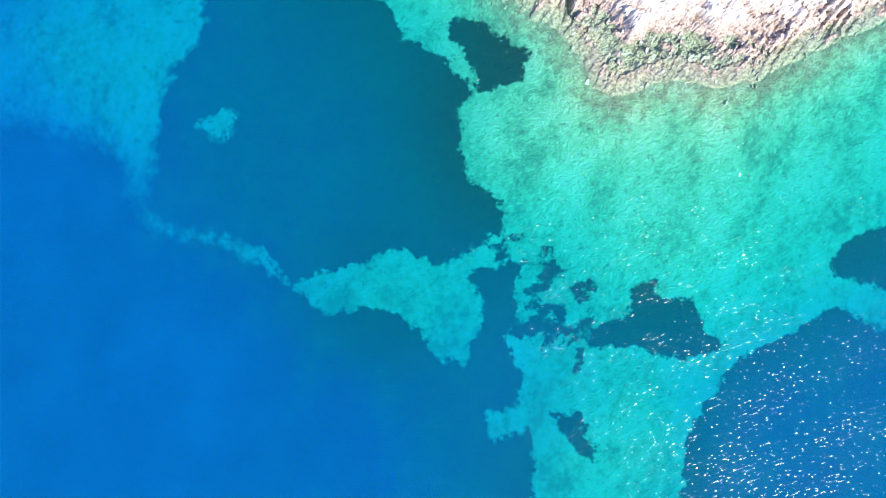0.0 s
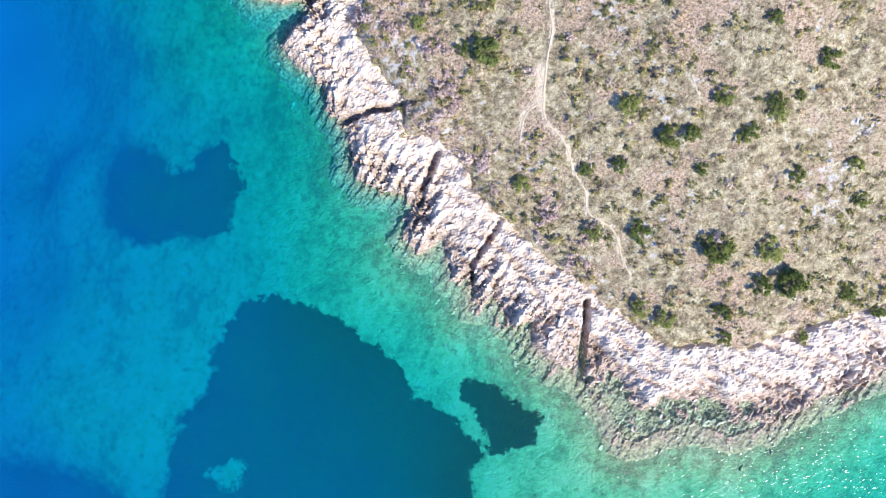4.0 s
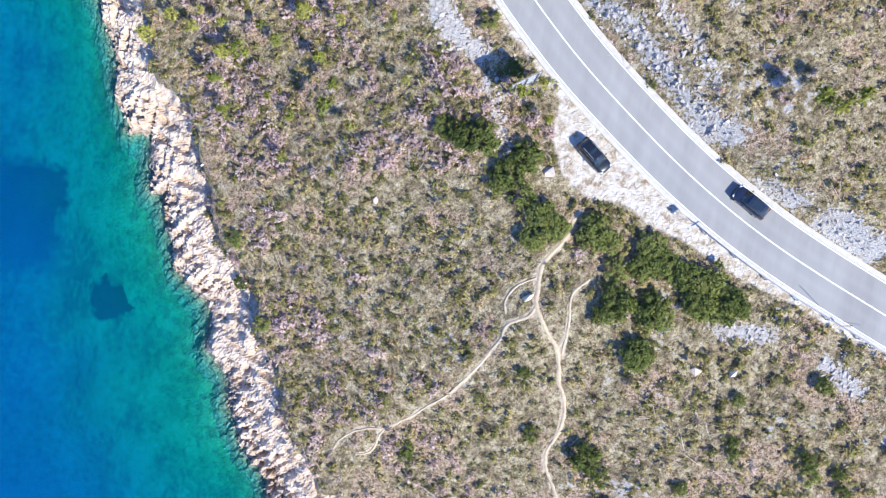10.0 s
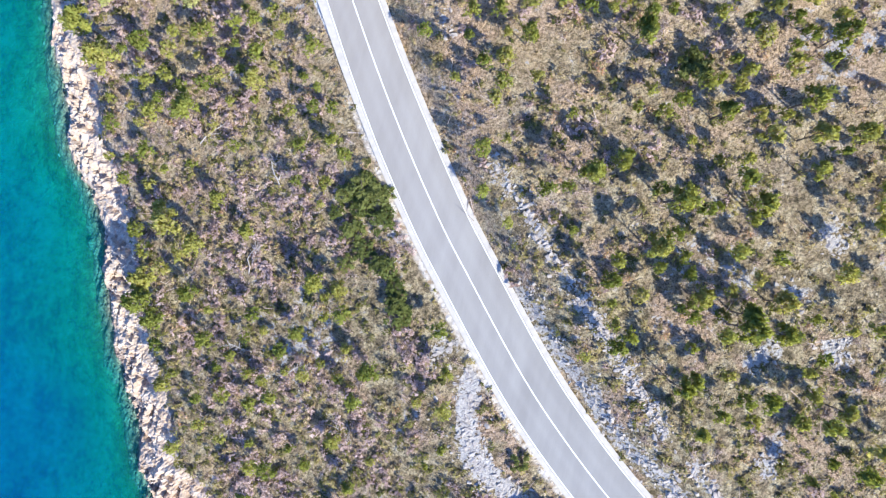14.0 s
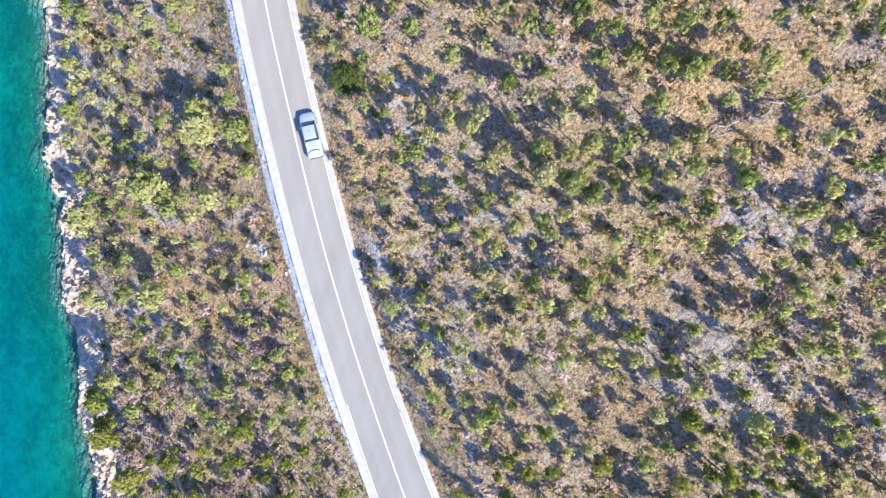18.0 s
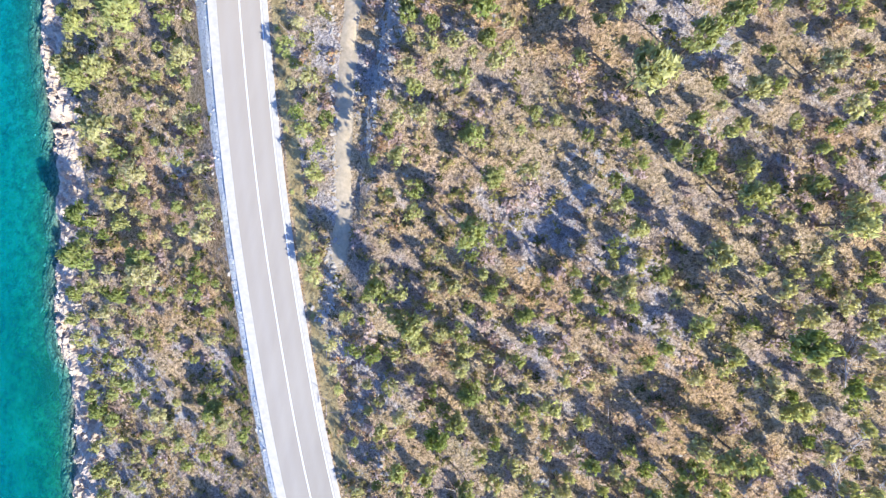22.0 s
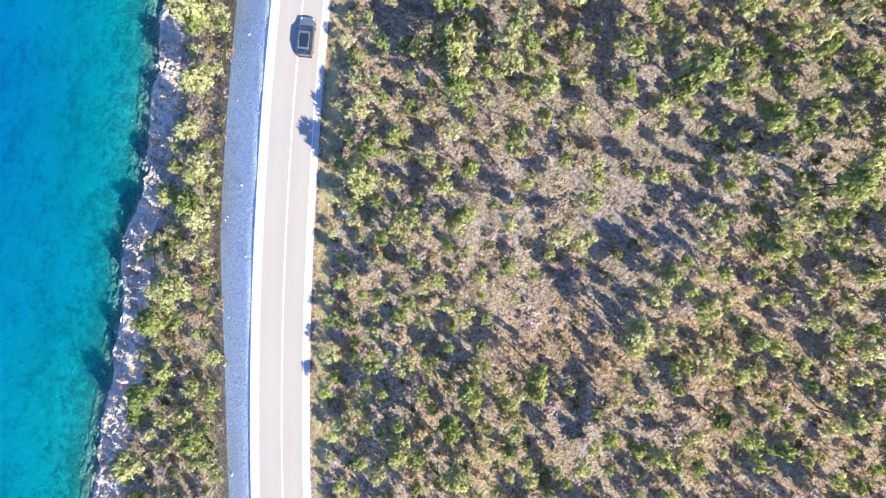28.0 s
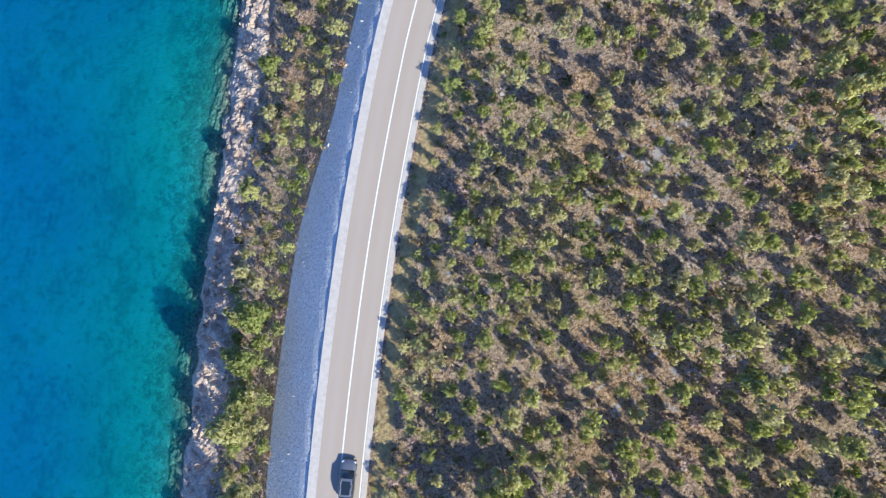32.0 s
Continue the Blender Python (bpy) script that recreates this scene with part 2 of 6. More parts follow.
LEDGES += [
    (0.8, (-29.7, 270.6), (-29.5, 265.9), (-31.2, 261.2)), (0.3, (-27.3, 253.7), (-24.9, 247.5), (-23.7, 243.3)), (0.3, (-29.7, 298.7), (-29.3, 284.1), (-29.5, 272)),
    (0.9, (-29.9, 268.4), (-30.3, 263.5)), (0.9, (-20.9, 296), (-23, 291), (-25, 285.1), (-26, 279.3)), (0.3, (-30, 300.7), (-29.3, 292.3)),
    (1, (-21.8, 303.3), (-23.1, 297.3), (-23.8, 292.6), (-25, 287.3)), (0.3, (-30.6, 324.4), (-31, 315.3)), (0.3, (-20.1, 415), (-20.2, 407.7)),
    (0.8, (41.2, 84.3), (44.1, 83.7)), (0.8, (47.9, 66), (50.2, 65.2)), (0.7, (29.5, 83.1), (31.6, 82.4)), (1.1, (-22.3, 221.7), (-21, 219.8)),
    (1, (23.8, 153), (22.9, 148.9)), (1, (28.4, 160.9), (29.9, 161.4)),
]


def smooth_line(pts, step):
    """Chaikin-smoothed polyline, resampled at even steps."""
    p = np.array(pts, float)
    for _ in range(3):
        a, b = p[:-1] * 0.75 + p[1:] * 0.25, p[:-1] * 0.25 + p[1:] * 0.75
        p = np.vstack([p[:1], np.stack([a, b], 1).reshape(-1, 2), p[-1:]])
    s = np.r_[0, np.cumsum(np.hypot(*np.diff(p, axis=0).T))]
    q = np.arange(0, s[-1], step)
    return np.stack([np.interp(q, s, p[:, 0]), np.interp(q, s, p[:, 1])], 1)


TABLE = np.random.RandomState(5).rand(256, 256)


def vnoise(x, y, seed=0):
    """Smooth value noise, 0 to 1."""
    x, y = np.asarray(x, float) + seed * 17.3, np.asarray(y, float) + seed * 41.7
    i, j = np.floor(x).astype(int), np.floor(y).astype(int)
    u, v = x - i, y - j
    u, v = u * u * (3 - 2 * u), v * v * (3 - 2 * v)
    i0, i1, j0, j1 = i % 256, (i + 1) % 256, j % 256, (j + 1) % 256
    return (TABLE[i0, j0] * (1 - u) + TABLE[i1, j0] * u) * (1 - v) + (TABLE[i0, j1] * (1 - u) + TABLE[i1, j1] * u) * v


def fbm(x, y, seed=0, octaves=4):
    total, amp, norm = 0, 1.0, 0
    for k in range(octaves):
        total = total + amp * vnoise(x * 2**k, y * 2**k, seed + k)
        norm, amp = norm + amp, amp * 0.5
    return total / norm


def to_line(x, y, line):
    """Distance to a polyline, the side (left of its way: plus) and the nearest segment."""
    x, y = np.asarray(x, float), np.asarray(y, float)
    best, side, seg = np.full(x.shape, 1e9), np.zeros(x.shape), np.zeros(x.shape, int)
    for k in range(len(line) - 1):
        (ax, ay), (bx, by) = line[k], line[k + 1]
        dx, dy = bx - ax, by - ay
        f = np.clip(((x - ax) * dx + (y - ay) * dy) / (dx * dx + dy * dy + 1e-12), 0, 1)
        d = np.hypot(x - ax - f * dx, y - ay - f * dy)
        near = d < best
        best, seg = np.where(near, d, best), np.where(near, k, seg)
        side = np.where(near, np.sign(dx * (y - ay) - dy * (x - ax)), side)
    return best, side, seg


def inside(x, y, ring):
    x, y = np.asarray(x, float), np.asarray(y, float)
    hit = np.zeros(x.shape, bool)
    for k in range(len(ring)):
        (ax, ay), (bx, by) = ring[k - 1], ring[k]
        if ay != by:
            hit ^= ((ay > y) != (by > y)) & (x < (bx - ax) * (y - ay) / (by - ay) + ax)
    return hit


def in_ring(x, y, ring):
    """Signed distance into a closed outline."""
    d = to_line(x, y, list(ring) + [ring[0]])[0]
    return np.where(inside(x, y, ring), d, -d)


COAST = COAST_SOUTH + COAST_MIDDLE + COAST_NORTH
LAND_RING = COAST + [(4000, 900), (4000, 120)]
ROAD = smooth_line(ROAD_LINE, 2.0)


def inland(x, y):
    """Metres from the waterline, minus at sea."""
    wx = x + 1.5 * (fbm(x / 3.0, y / 3.0, 3) - 0.5)
    wy = y + 1.5 * (fbm(x / 3.0, y / 3.0, 9) - 0.5)
    d = to_line(wx, wy, COAST)[0]
    return np.where(inside(wx, wy, LAND_RING), d, -d)


def road_offset(x, y):
    """Metres from the road's middle, plus on its seaward side."""
    d, side, _ = to_line(x, y, ROAD)
    return d * np.where(side == 0, 1, side)


def half_road(y):
    return np.interp(y, [150, 185, 205, 260, 300, 440], [3.2, 3.15, 2.75, 2.6, 2.5, 2.45])


def shoulder(y):
    return np.interp(y, [110, 185, 205, 440], [0.5, 0.55, 1.0, 1.05])


def fill_width(y):
    """How far the crushed-stone slope reaches below the seaward edge of the road."""
    return np.interp(y, [190, 205, 275, 297, 312, 330, 345, 372, 394, 408, 440], [-0.5, 0.9, 1.0, 2.0, 3.6, 4.3, 5.8, 6.0, 5.6, 3.4, 3.2])


def rock_width(y):
    return np.interp(y, [22, 30, 36, 44, 60, 121, 143, 182, 220, 440], [15.5, 14, 12, 9.6, 8.4, 7.8, 7.5, 6.4, 5.8, 5.6])


def sea_depth(x, y, off):
    num, den = 0, 0
    for px, py, d in DEPTHS:
        w = 1 / ((x - px) ** 2 + (y - py) ** 2 + 25.0) ** 1.5
        num, den = num + w * d, den + w
    deep = num / den * np.interp(y, [30, 45, 60, 85, 105, 150, 210, 330, 380, 410], [0.7, 0.8, 0.93, 1.0, 0.78, 0.75, 0.76, 0.66, 0.62, 0.55])
    off = off - 0.65 * np.minimum(off, 5.5) * np.interp(y, [40, 62], [1, 0])
    return 0.1 + deep * (1 - np.exp(-off / np.interp(y, [22, 44, 132, 440], [15, 8, 5.5, 5])))


def natural(sd, y):
    prof = np.interp(sd, [0, 0.6, 1.6, 3.3, 6.6, 16.5, 38.5, 55, 68, 82, 132, 440], [0.05, 0.8, 1.4, 2.1, 3.4, 7.4, 14.5, 19.8, 23.4, 26.4, 34, 50])
    ramp = np.interp(y, [0, 55, 88, 107, 132, 165, 220, 275, 363, 440], [0.5, 0.5, 0.68, 0.84, 0.93, 0.95, 1, 1, 0.93, 0.93])
    return prof * (ramp + (1 - ramp) * np.clip(1 - sd / 12, 0, 1))


def shelf(x, y, sd):
    """The drowned ledge before the southern point."""
    return np.interp(x, [13, 20, 38, 47], [0, 1, 1, 0]) * np.interp(sd + 2.4 * (fbm(x / 3, y / 3, 41) - 0.5), [3.0, 5.8], [1, 0]) * (y < 48)


def height(x, y, parts=False):
    x, y = np.asarray(x, float), np.asarray(y, float)
    sd, u = inland(x, y), road_offset(x, y)
    land = natural(sd, y)
    land = land - shelf(x, y, sd) * (land + 0.45)
    rock = np.clip((rock_width(y) - sd) / 1.5, 0, 1)
    ridge = 1 - np.abs(2 * fbm((x * 0.5 + y * 0.87) / 1.1, (x * 0.87 - y * 0.5) / 3.6, 21) - 1)
    land = land + rock * np.clip(sd / 1.2, 0, 1) * (1.7 * (ridge - 0.72) + 0.9 * (fbm(x / 0.9, y / 0.9, 31) - 0.5))
    land = land + (1 - rock) * (0.9 * (fbm(x / 7, y / 7, 12) - 0.5) + 0.35 * (fbm(x / 1.3, y / 1.3, 15) - 0.5))
    land = land + np.clip((sd - rock_width(y) + 0.6) / 1.0, 0, 1) * (0.9 + np.interp(y, [70, 95, 190, 220], [0.0, 1.5, 1.2, 0.3]) * np.exp(-np.maximum(sd - rock_width(y), 0) / 4.5))
    for w, deep, *way in CLEFTS:
        lo, hi = np.min(way, 0) - 2, np.max(way, 0) + 2
        m = (x > lo[0]) & (x < hi[0]) & (y > lo[1]) & (y < hi[1])
        if m.any():
            land[m] -= deep * np.clip(1.5 - to_line(x[m], y[m], way)[0] / w, 0, 1)
    # seaward side of the road: fill slope; inland side: cutting and hillside
    edge = half_road(y) + 0.05 + shoulder(y)
    lb = in_ring(x, y, LAYBY)
    edge_out = np.where(lb > 0, 0, np.minimum(np.maximum(u - edge, 0), -lb))
    fill = ROAD_Z - 0.1 - 1.05 * edge_out
    west = np.maximum(np.minimum(land, ROAD_Z - 0.15), fill)
    brink = half_road(y) + 1.25
    e = np.maximum(-u - brink, 0)
    cut = np.interp(y, [66, 110, 182, 220, 330], [3.8, 3.8, 3.8, 1.3, 0.25])
    rise = np.interp(y, [66, 110, 182, 253, 363, 440], [0.12, 0.12, 0.14, 0.29, 0.18, 0.18])
    bump = 0.9 * (fbm(x / 6, y / 6, 12) - 0.5) + 0.4 * (fbm(x / 1.3, y / 1.3, 15) - 0.5)
    east = ROAD_Z - 0.1 + cut * (1 - np.exp(-e / np.interp(y, [182, 215], [1.9, 0.35]))) + rise * np.minimum(e, 33) + 0.16 * np.clip(e - 33, 0, 90) + bump * np.clip(e / 2, 0, 1)
    d, side, seg = to_line(x, y, BANK)
    east = east + np.interp(y, [258, 264, 300, 308], [0, 1, 1, 0]) * np.where(side < 0, 1.5 * np.clip((d - 0.1) / 0.8, 0, 1) * np.exp(-d / 14), 0)
    z = np.where(u > 0, west, east)
    z = np.where(sd > 0, np.where((u > -brink) & (u < edge), np.minimum(z, ROAD_Z - 0.12), z), -1)
    off = np.maximum(-sd, 0)
    bed = -sea_depth(x, y, off) + np.clip(off / 1, 0, 1) * np.exp(-off / 5) * 0.9 * (fbm(x / 1.2, y / 1.2, 33) - 0.5)
    z = np.where(sd > 0, z, bed)
    return (z, sd, u) if parts else z
# ---- end of the plan ----

# ---- node materials ----
class Nodes:
    """A small writer of shader nodes."""

    def __init__(self, name):
        self.mat = bpy.data.materials.new(name)
        self.mat.use_nodes = True
        self.tree = self.mat.node_tree
        self.tree.nodes.clear()
        self.place = self.node("ShaderNodeTexCoord").outputs["Object"]

    def node(self, kind, **settings):
        n = self.tree.nodes.new(kind)
        for key, value in settings.items():
            setattr(n, key, value)
        return n

    def link(self, value, socket):
        if isinstance(value, bpy.types.NodeSocket):
            self.tree.links.new(value, socket)
        elif value is not None:
            if socket.type == "RGBA" and len(value) == 3:
                value = (*value, 1)
            socket.default_value = value
        return socket

    def noise(self, scale, detail=4.0, rough=0.55, where=None, stretch=None, distort=0.0):
        n = self.node("ShaderNodeTexNoise")
        n.inputs["Scale"].default_value, n.inputs["Detail"].default_value = scale, detail
        n.inputs["Roughness"].default_value, n.inputs["Distortion"].default_value = rough, distort
        where = where or self.place
        if stretch:
            m = self.node("ShaderNodeMapping", vector_type="TEXTURE")
            m.inputs["Scale"].default_value, m.inputs["Rotation"].default_value = [1 / q for q in stretch[:3]], (0, 0, radians(-stretch[3]))
            self.link(where, m.inputs["Vector"])
            where = m.outputs["Vector"]
        self.link(where, n.inputs["Vector"])
        return n.outputs["Fac"]

    def math(self, op, a, b=None, c=None, clamp=False):
        n = self.node("ShaderNodeMath", operation=op, use_clamp=clamp)
        for k, v in enumerate((a, b, c)):
            if v is not None:
                self.link(v, n.inputs[k])
        return n.outputs[0]

    def ramp(self, fac, lo, hi, a=0.0, b=1.0):
        n = self.node("ShaderNodeMapRange", interpolation_type="SMOOTHSTEP")
        for key, v in zip(("Value", "From Min", "From Max", "To Min", "To Max"), (fac, lo, hi, a, b)):
            self.link(v, n.inputs[key])
        return n.outputs["Result"]

    def colors(self, fac, *stops):
        n = self.node("ShaderNodeValToRGB")
        el = n.color_ramp.elements
        while len(el) < len(stops):
            el.new(0.5)
        for e, (p, c) in zip(el, stops):
            e.position, e.color = p, (*c, 1)
        self.link(fac, n.inputs["Fac"])
        return n.outputs["Color"]

    def mix(self, fac, a, b, blend="MIX"):
        n = self.node("ShaderNodeMix", data_type="RGBA", blend_type=blend)
        self.link(fac, n.inputs[0])
        self.link(a, n.inputs[6])
        self.link(b, n.inputs[7])
        return n.outputs[2]

    def attr(self, name):
        return self.node("ShaderNodeAttribute", attribute_name=name).outputs["Fac"]

    def bump(self, height, strength, distance):
        n = self.node("ShaderNodeBump")
        n.inputs["Strength"].default_value, n.inputs["Distance"].default_value = strength, distance
        self.link(height, n.inputs["Height"])
        return n.outputs["Normal"]

    def surface(self, color, rough=0.8, metal=0.0, normal=None, **more):
        n = self.node("ShaderNodeBsdfPrincipled")
        self.link(color, n.inputs["Base Color"])
        self.link(rough, n.inputs["Roughness"])
        self.link(metal, n.inputs["Metallic"])
        self.link(normal, n.inputs["Normal"])
        for key, value in more.items():
            self.link(value, n.inputs[key.replace("_", " ")])
        return n.outputs[0]

    def done(self, shader):
        self.link(shader, self.node("ShaderNodeOutputMaterial").inputs["Surface"])
        return self.mat


def rock_color(n):
    """Limestone: pale grey and cream, darker in its cracks."""
    big, fine = n.noise(0.35, 3), n.noise(2.6, 6, 0.65)
    crack = n.noise(1.1, 5, 0.7, stretch=(0.35, 1.3, 1.0, -40))
    col = n.colors(big, (0.3, (0.66, 0.59, 0.505)), (0.5, (0.80, 0.735, 0.645)), (0.72, (0.72, 0.60, 0.49)))
    col = n.mix(n.ramp(fine, 0.40, 0.58), n.mix(0.35, col, (0.30, 0.26, 0.23)), col)
    sep = n.node("ShaderNodeSeparateXYZ")
    n.link(n.node("ShaderNodeNewGeometry").outputs["Position"], sep.inputs[0])
    low = n.math("ADD", sep.outputs["Z"], n.math("MULTIPLY", n.math("SUBTRACT", n.noise(0.7, 4), 0.5), 2.6))
    north_ = n.node("ShaderNodeSeparateXYZ")
    n.link(n.node("ShaderNodeNewGeometry").outputs["Position"], north_.inputs[0])
    low = n.math("ADD", low, n.math("ADD", n.ramp(north_.outputs["Y"], 130.0, 220.0, 0.0, 1.3), n.ramp(north_.outputs["Y"], 40.0, 110.0, -0.55, 0.0)))
    col = n.mix(n.ramp(low, 0.2, 2.1, 0.8, 0.0), col, n.mix(n.ramp(fine, 0.35, 0.65), (0.15, 0.11, 0.085), (0.56, 0.45, 0.36)))
    col = n.mix(n.ramp(crack, 0.29, 0.40, 0.7, 0.0), col, (0.16, 0.13, 0.12))
    # drowned rock of the southern ledge: a film of pale green weed
    film_ = n.math("MULTIPLY", n.ramp(sep.outputs["Z"], -0.45, 0.0, 0.75, 0.0), n.ramp(north_.outputs["Y"], 42.0, 65.0, 1.0, 0.0))
    return n.mix(film_, col, n.mix(n.ramp(fine, 0.38, 0.6), (0.31, 0.29, 0.18), (0.64, 0.60, 0.42))), crack, fine


def make_ground():
    n = Nodes("ground")
    inl, path, ledge, gravel, weed, pebble = (n.attr(a) for a in ("inland", "path", "ledge", "gravel", "weed", "pebble"))
    width = n.attr("rockband")
    rock, crack, fine = rock_color(n)
    # dry hillside: tan grass, red-brown soil, grey litter
    parts_ = n.node("ShaderNodeSeparateXYZ")
    n.link(n.place, parts_.inputs[0])
    yy = parts_.outputs["Y"]
    a, b, c = n.noise(0.16, 4, 0.6), n.noise(0.9, 6, 0.66), n.noise(2.8, 5, 0.78)
    soil = n.colors(b, (0.32, (0.09, 0.078, 0.045)), (0.45, (0.31, 0.24, 0.145)), (0.56, (0.495, 0.41, 0.25)), (0.70, (0.655, 0.56, 0.39)))
    litter = n.colors(c, (0.32, (0.20, 0.145, 0.10)), (0.5, (0.47, 0.33, 0.22)), (0.66, (0.58, 0.44, 0.33)))
    land = n.mix(n.ramp(n.math("ADD", a, n.ramp(n.attr("wood"), 0.0, 1.0, 0.0, 0.07)), 0.5, 0.64), soil, litter)
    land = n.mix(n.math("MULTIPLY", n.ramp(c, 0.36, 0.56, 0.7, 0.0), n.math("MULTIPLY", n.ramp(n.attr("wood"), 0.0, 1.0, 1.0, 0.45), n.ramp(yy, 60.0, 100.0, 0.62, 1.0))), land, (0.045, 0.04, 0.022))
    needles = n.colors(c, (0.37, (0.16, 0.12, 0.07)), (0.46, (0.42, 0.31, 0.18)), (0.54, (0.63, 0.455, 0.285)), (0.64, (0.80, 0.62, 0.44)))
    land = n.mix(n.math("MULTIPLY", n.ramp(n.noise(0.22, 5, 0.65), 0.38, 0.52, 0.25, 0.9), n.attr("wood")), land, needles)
    twigs = n.math("MULTIPLY", n.ramp(n.noise(0.17, 3, 0.6), 0.5, 0.62), n.attr("wood"))
    land = n.mix(n.math("MULTIPLY", n.math("MULTIPLY", twigs, 0.5), n.ramp(yy, 270.0, 310.0, 1.0, 0.35)), land, n.colors(c, (0.34, (0.16, 0.12, 0.11)), (0.5, (0.44, 0.345, 0.32)), (0.66, (0.62, 0.52, 0.50))))
    # broad patches in the wood: rusty needles, grey stony clearings
    rusty = n.math("MULTIPLY", n.ramp(n.noise(0.055, 4, 0.6, stretch=(1, 0.7, 1, -35)), 0.47, 0.6, 0.0, 0.75), n.attr("wood"))
    land = n.mix(rusty, land, n.mix(1.0, land, (1.04, 0.91, 0.78), "MULTIPLY"))
    stony = n.math("MULTIPLY", n.ramp(n.noise(0.075, 5, 0.68, stretch=(0.6, 1.2, 1, 40)), 0.53, 0.62, 0.0, 0.75), n.math("MULTIPLY", n.attr("wood"), n.ramp(yy, 300.0, 325.0, 1.0, 0.2)))
    land = n.mix(stony, land, n.colors(c, (0.36, (0.20, 0.175, 0.17)), (0.5, (0.50, 0.45, 0.44)), (0.64, (0.70, 0.66, 0.66))))
    speck = n.noise(6.5, 4, 0.75)
    land = n.mix(n.ramp(speck, 0.4, 0.5, 0.5, 0.0), land, n.mix(1.0, land, (0.35, 0.32, 0.30), "MULTIPLY"))
    land = n.mix(n.ramp(speck, 0.55, 0.66, 0.0, 0.4), land, n.mix(1.0, land, (1.6, 1.55, 1.5), "MULTIPLY"))
    # far north: shade between dense pines put into a darker, bluer ground colour
    land = n.mix(n.ramp(n.math("ADD", yy, n.math("MULTIPLY", n.noise(0.06, 3), 60.0)), 345.0, 375.0, 0.0, 0.9), land, n.mix(1.0, land, (0.84, 0.86, 0.92), "MULTIPLY"))
    stones = n.ramp(n.math("ADD", n.noise(0.9, 6, 0.75), n.math("MULTIPLY", n.noise(0.09, 2), 0.5)), 0.87, 0.93)
    land = n.mix(stones, land, n.mix(fine, (0.36, 0.33, 0.31), (0.62, 0.58, 0.55)))
    heath = n.colors(n.noise(0.55, 6, 0.7), (0.38, (0.035, 0.04, 0.018)), (0.5, (0.115, 0.10, 0.05)), (0.6, (0.24, 0.185, 0.11)))
    land = n.mix(n.math("MINIMUM", n.attr("far"), 1.0), land, heath)
    wob = n.math("MULTIPLY", n.math("SUBTRACT", n.noise(1.4, 5, 0.7), 0.5), 2.6)
    edge = n.math("SUBTRACT", n.math("ADD", inl, n.math("MULTIPLY", wob, 1.6)), width)
    land = n.mix(n.ramp(edge, -0.4, 0.5, 1.0, 0.0), land, rock)
    # ledges greyed: the shade on their faces is put into the rock colour
    land = n.mix(n.ramp(n.math("ADD", ledge, n.math("MULTIPLY", wob, 1.9)), 0.35, 0.85), land, n.mix(0.5, rock, (0.33, 0.33, 0.335)))
    dirt = n.colors(n.noise(3, 4), (0.3, (0.50, 0.385, 0.255)), (0.7, (0.66, 0.545, 0.40)))
    land = n.mix(n.ramp(n.math("ADD", path, n.math("MULTIPLY", wob, 0.1)), -0.2, -0.02), land, dirt)
    pale = n.colors(n.noise(0.8, 6, 0.7), (0.36, (0.40, 0.29, 0.18)), (0.5, (0.67, 0.59, 0.48)), (0.64, (0.79, 0.73, 0.65)))
    land = n.mix(n.ramp(n.math("ADD", gravel, n.math("MULTIPLY", wob, 0.3)), -0.2, 0.3), land, pale)
    land = n.mix(n.ramp(n.math("ADD", n.attr("verge"), n.math("MULTIPLY", wob, 0.3)), -0.1, 0.3), land, n.colors(b, (0.3, (0.30, 0.21, 0.09)), (0.6, (0.62, 0.46, 0.22))))
    fill = n.colors(n.noise(3.2, 6, 0.8), (0.36, (0.40, 0.40, 0.40)), (0.46, (0.72, 0.72, 0.71)), (0.7, (0.84, 0.84, 0.83)))
    land = n.mix(n.ramp(n.math("ADD", pebble, n.math("MULTIPLY", wob, 0.12)), -0.1, 0.12), land, fill)
    # the sea bed: pale sand, boulders near the shore, dark meadows
    # mottled sand, with caustic light patterns put into the same tone
    mottle_caustics = n.math("ADD", n.math("MULTIPLY", n.noise(0.16, 7, 0.74, stretch=(1, 0.6, 1, 20)), 0.7), n.math("MULTIPLY", n.noise(1.1, 4, 0.7), 0.3))
    sand = n.colors(mottle_caustics, (0.41, (0.34, 0.60, 0.36)), (0.5, (0.62, 0.93, 0.55)), (0.58, (0.82, 1.0, 0.69)))
    stone = n.ramp(n.math("ADD", n.noise(0.75, 5, 0.72), n.math("MULTIPLY", n.ramp(inl, -12.0, -0.5), n.ramp(yy, 190.0, 280.0, 0.15, 0.22))), 0.56, 0.68, 0.0, 0.65)
    sep = n.node("ShaderNodeSeparateXYZ")
    n.link(n.place, sep.inputs[0])
    green = n.math("MULTIPLY", n.ramp(n.math("ADD", n.noise(0.06, 2), n.math("MULTIPLY", n.ramp(inl, -30.0, -4.0), 0.25)), 0.3, 0.52, 0.2, 0.85), n.math("MULTIPLY", n.ramp(sep.outputs["Y"], 35.0, 85.0, 0.3, 1.0), n.ramp(sep.outputs["Y"], 240.0, 330.0, 1.0, 0.12)))
    sand = n.mix(green, sand, n.colors(mottle_caustics, (0.41, (0.17, 0.33, 0.13)), (0.5, (0.46, 0.68, 0.26)), (0.58, (0.70, 0.90, 0.44))))
    shallows = n.math("MULTIPLY", n.ramp(n.math("ADD", inl, n.math("MULTIPLY", wob, 1.5)), -8.5, -1.5), n.ramp(yy, 40.0, 70.0, 0.55, 0.22))
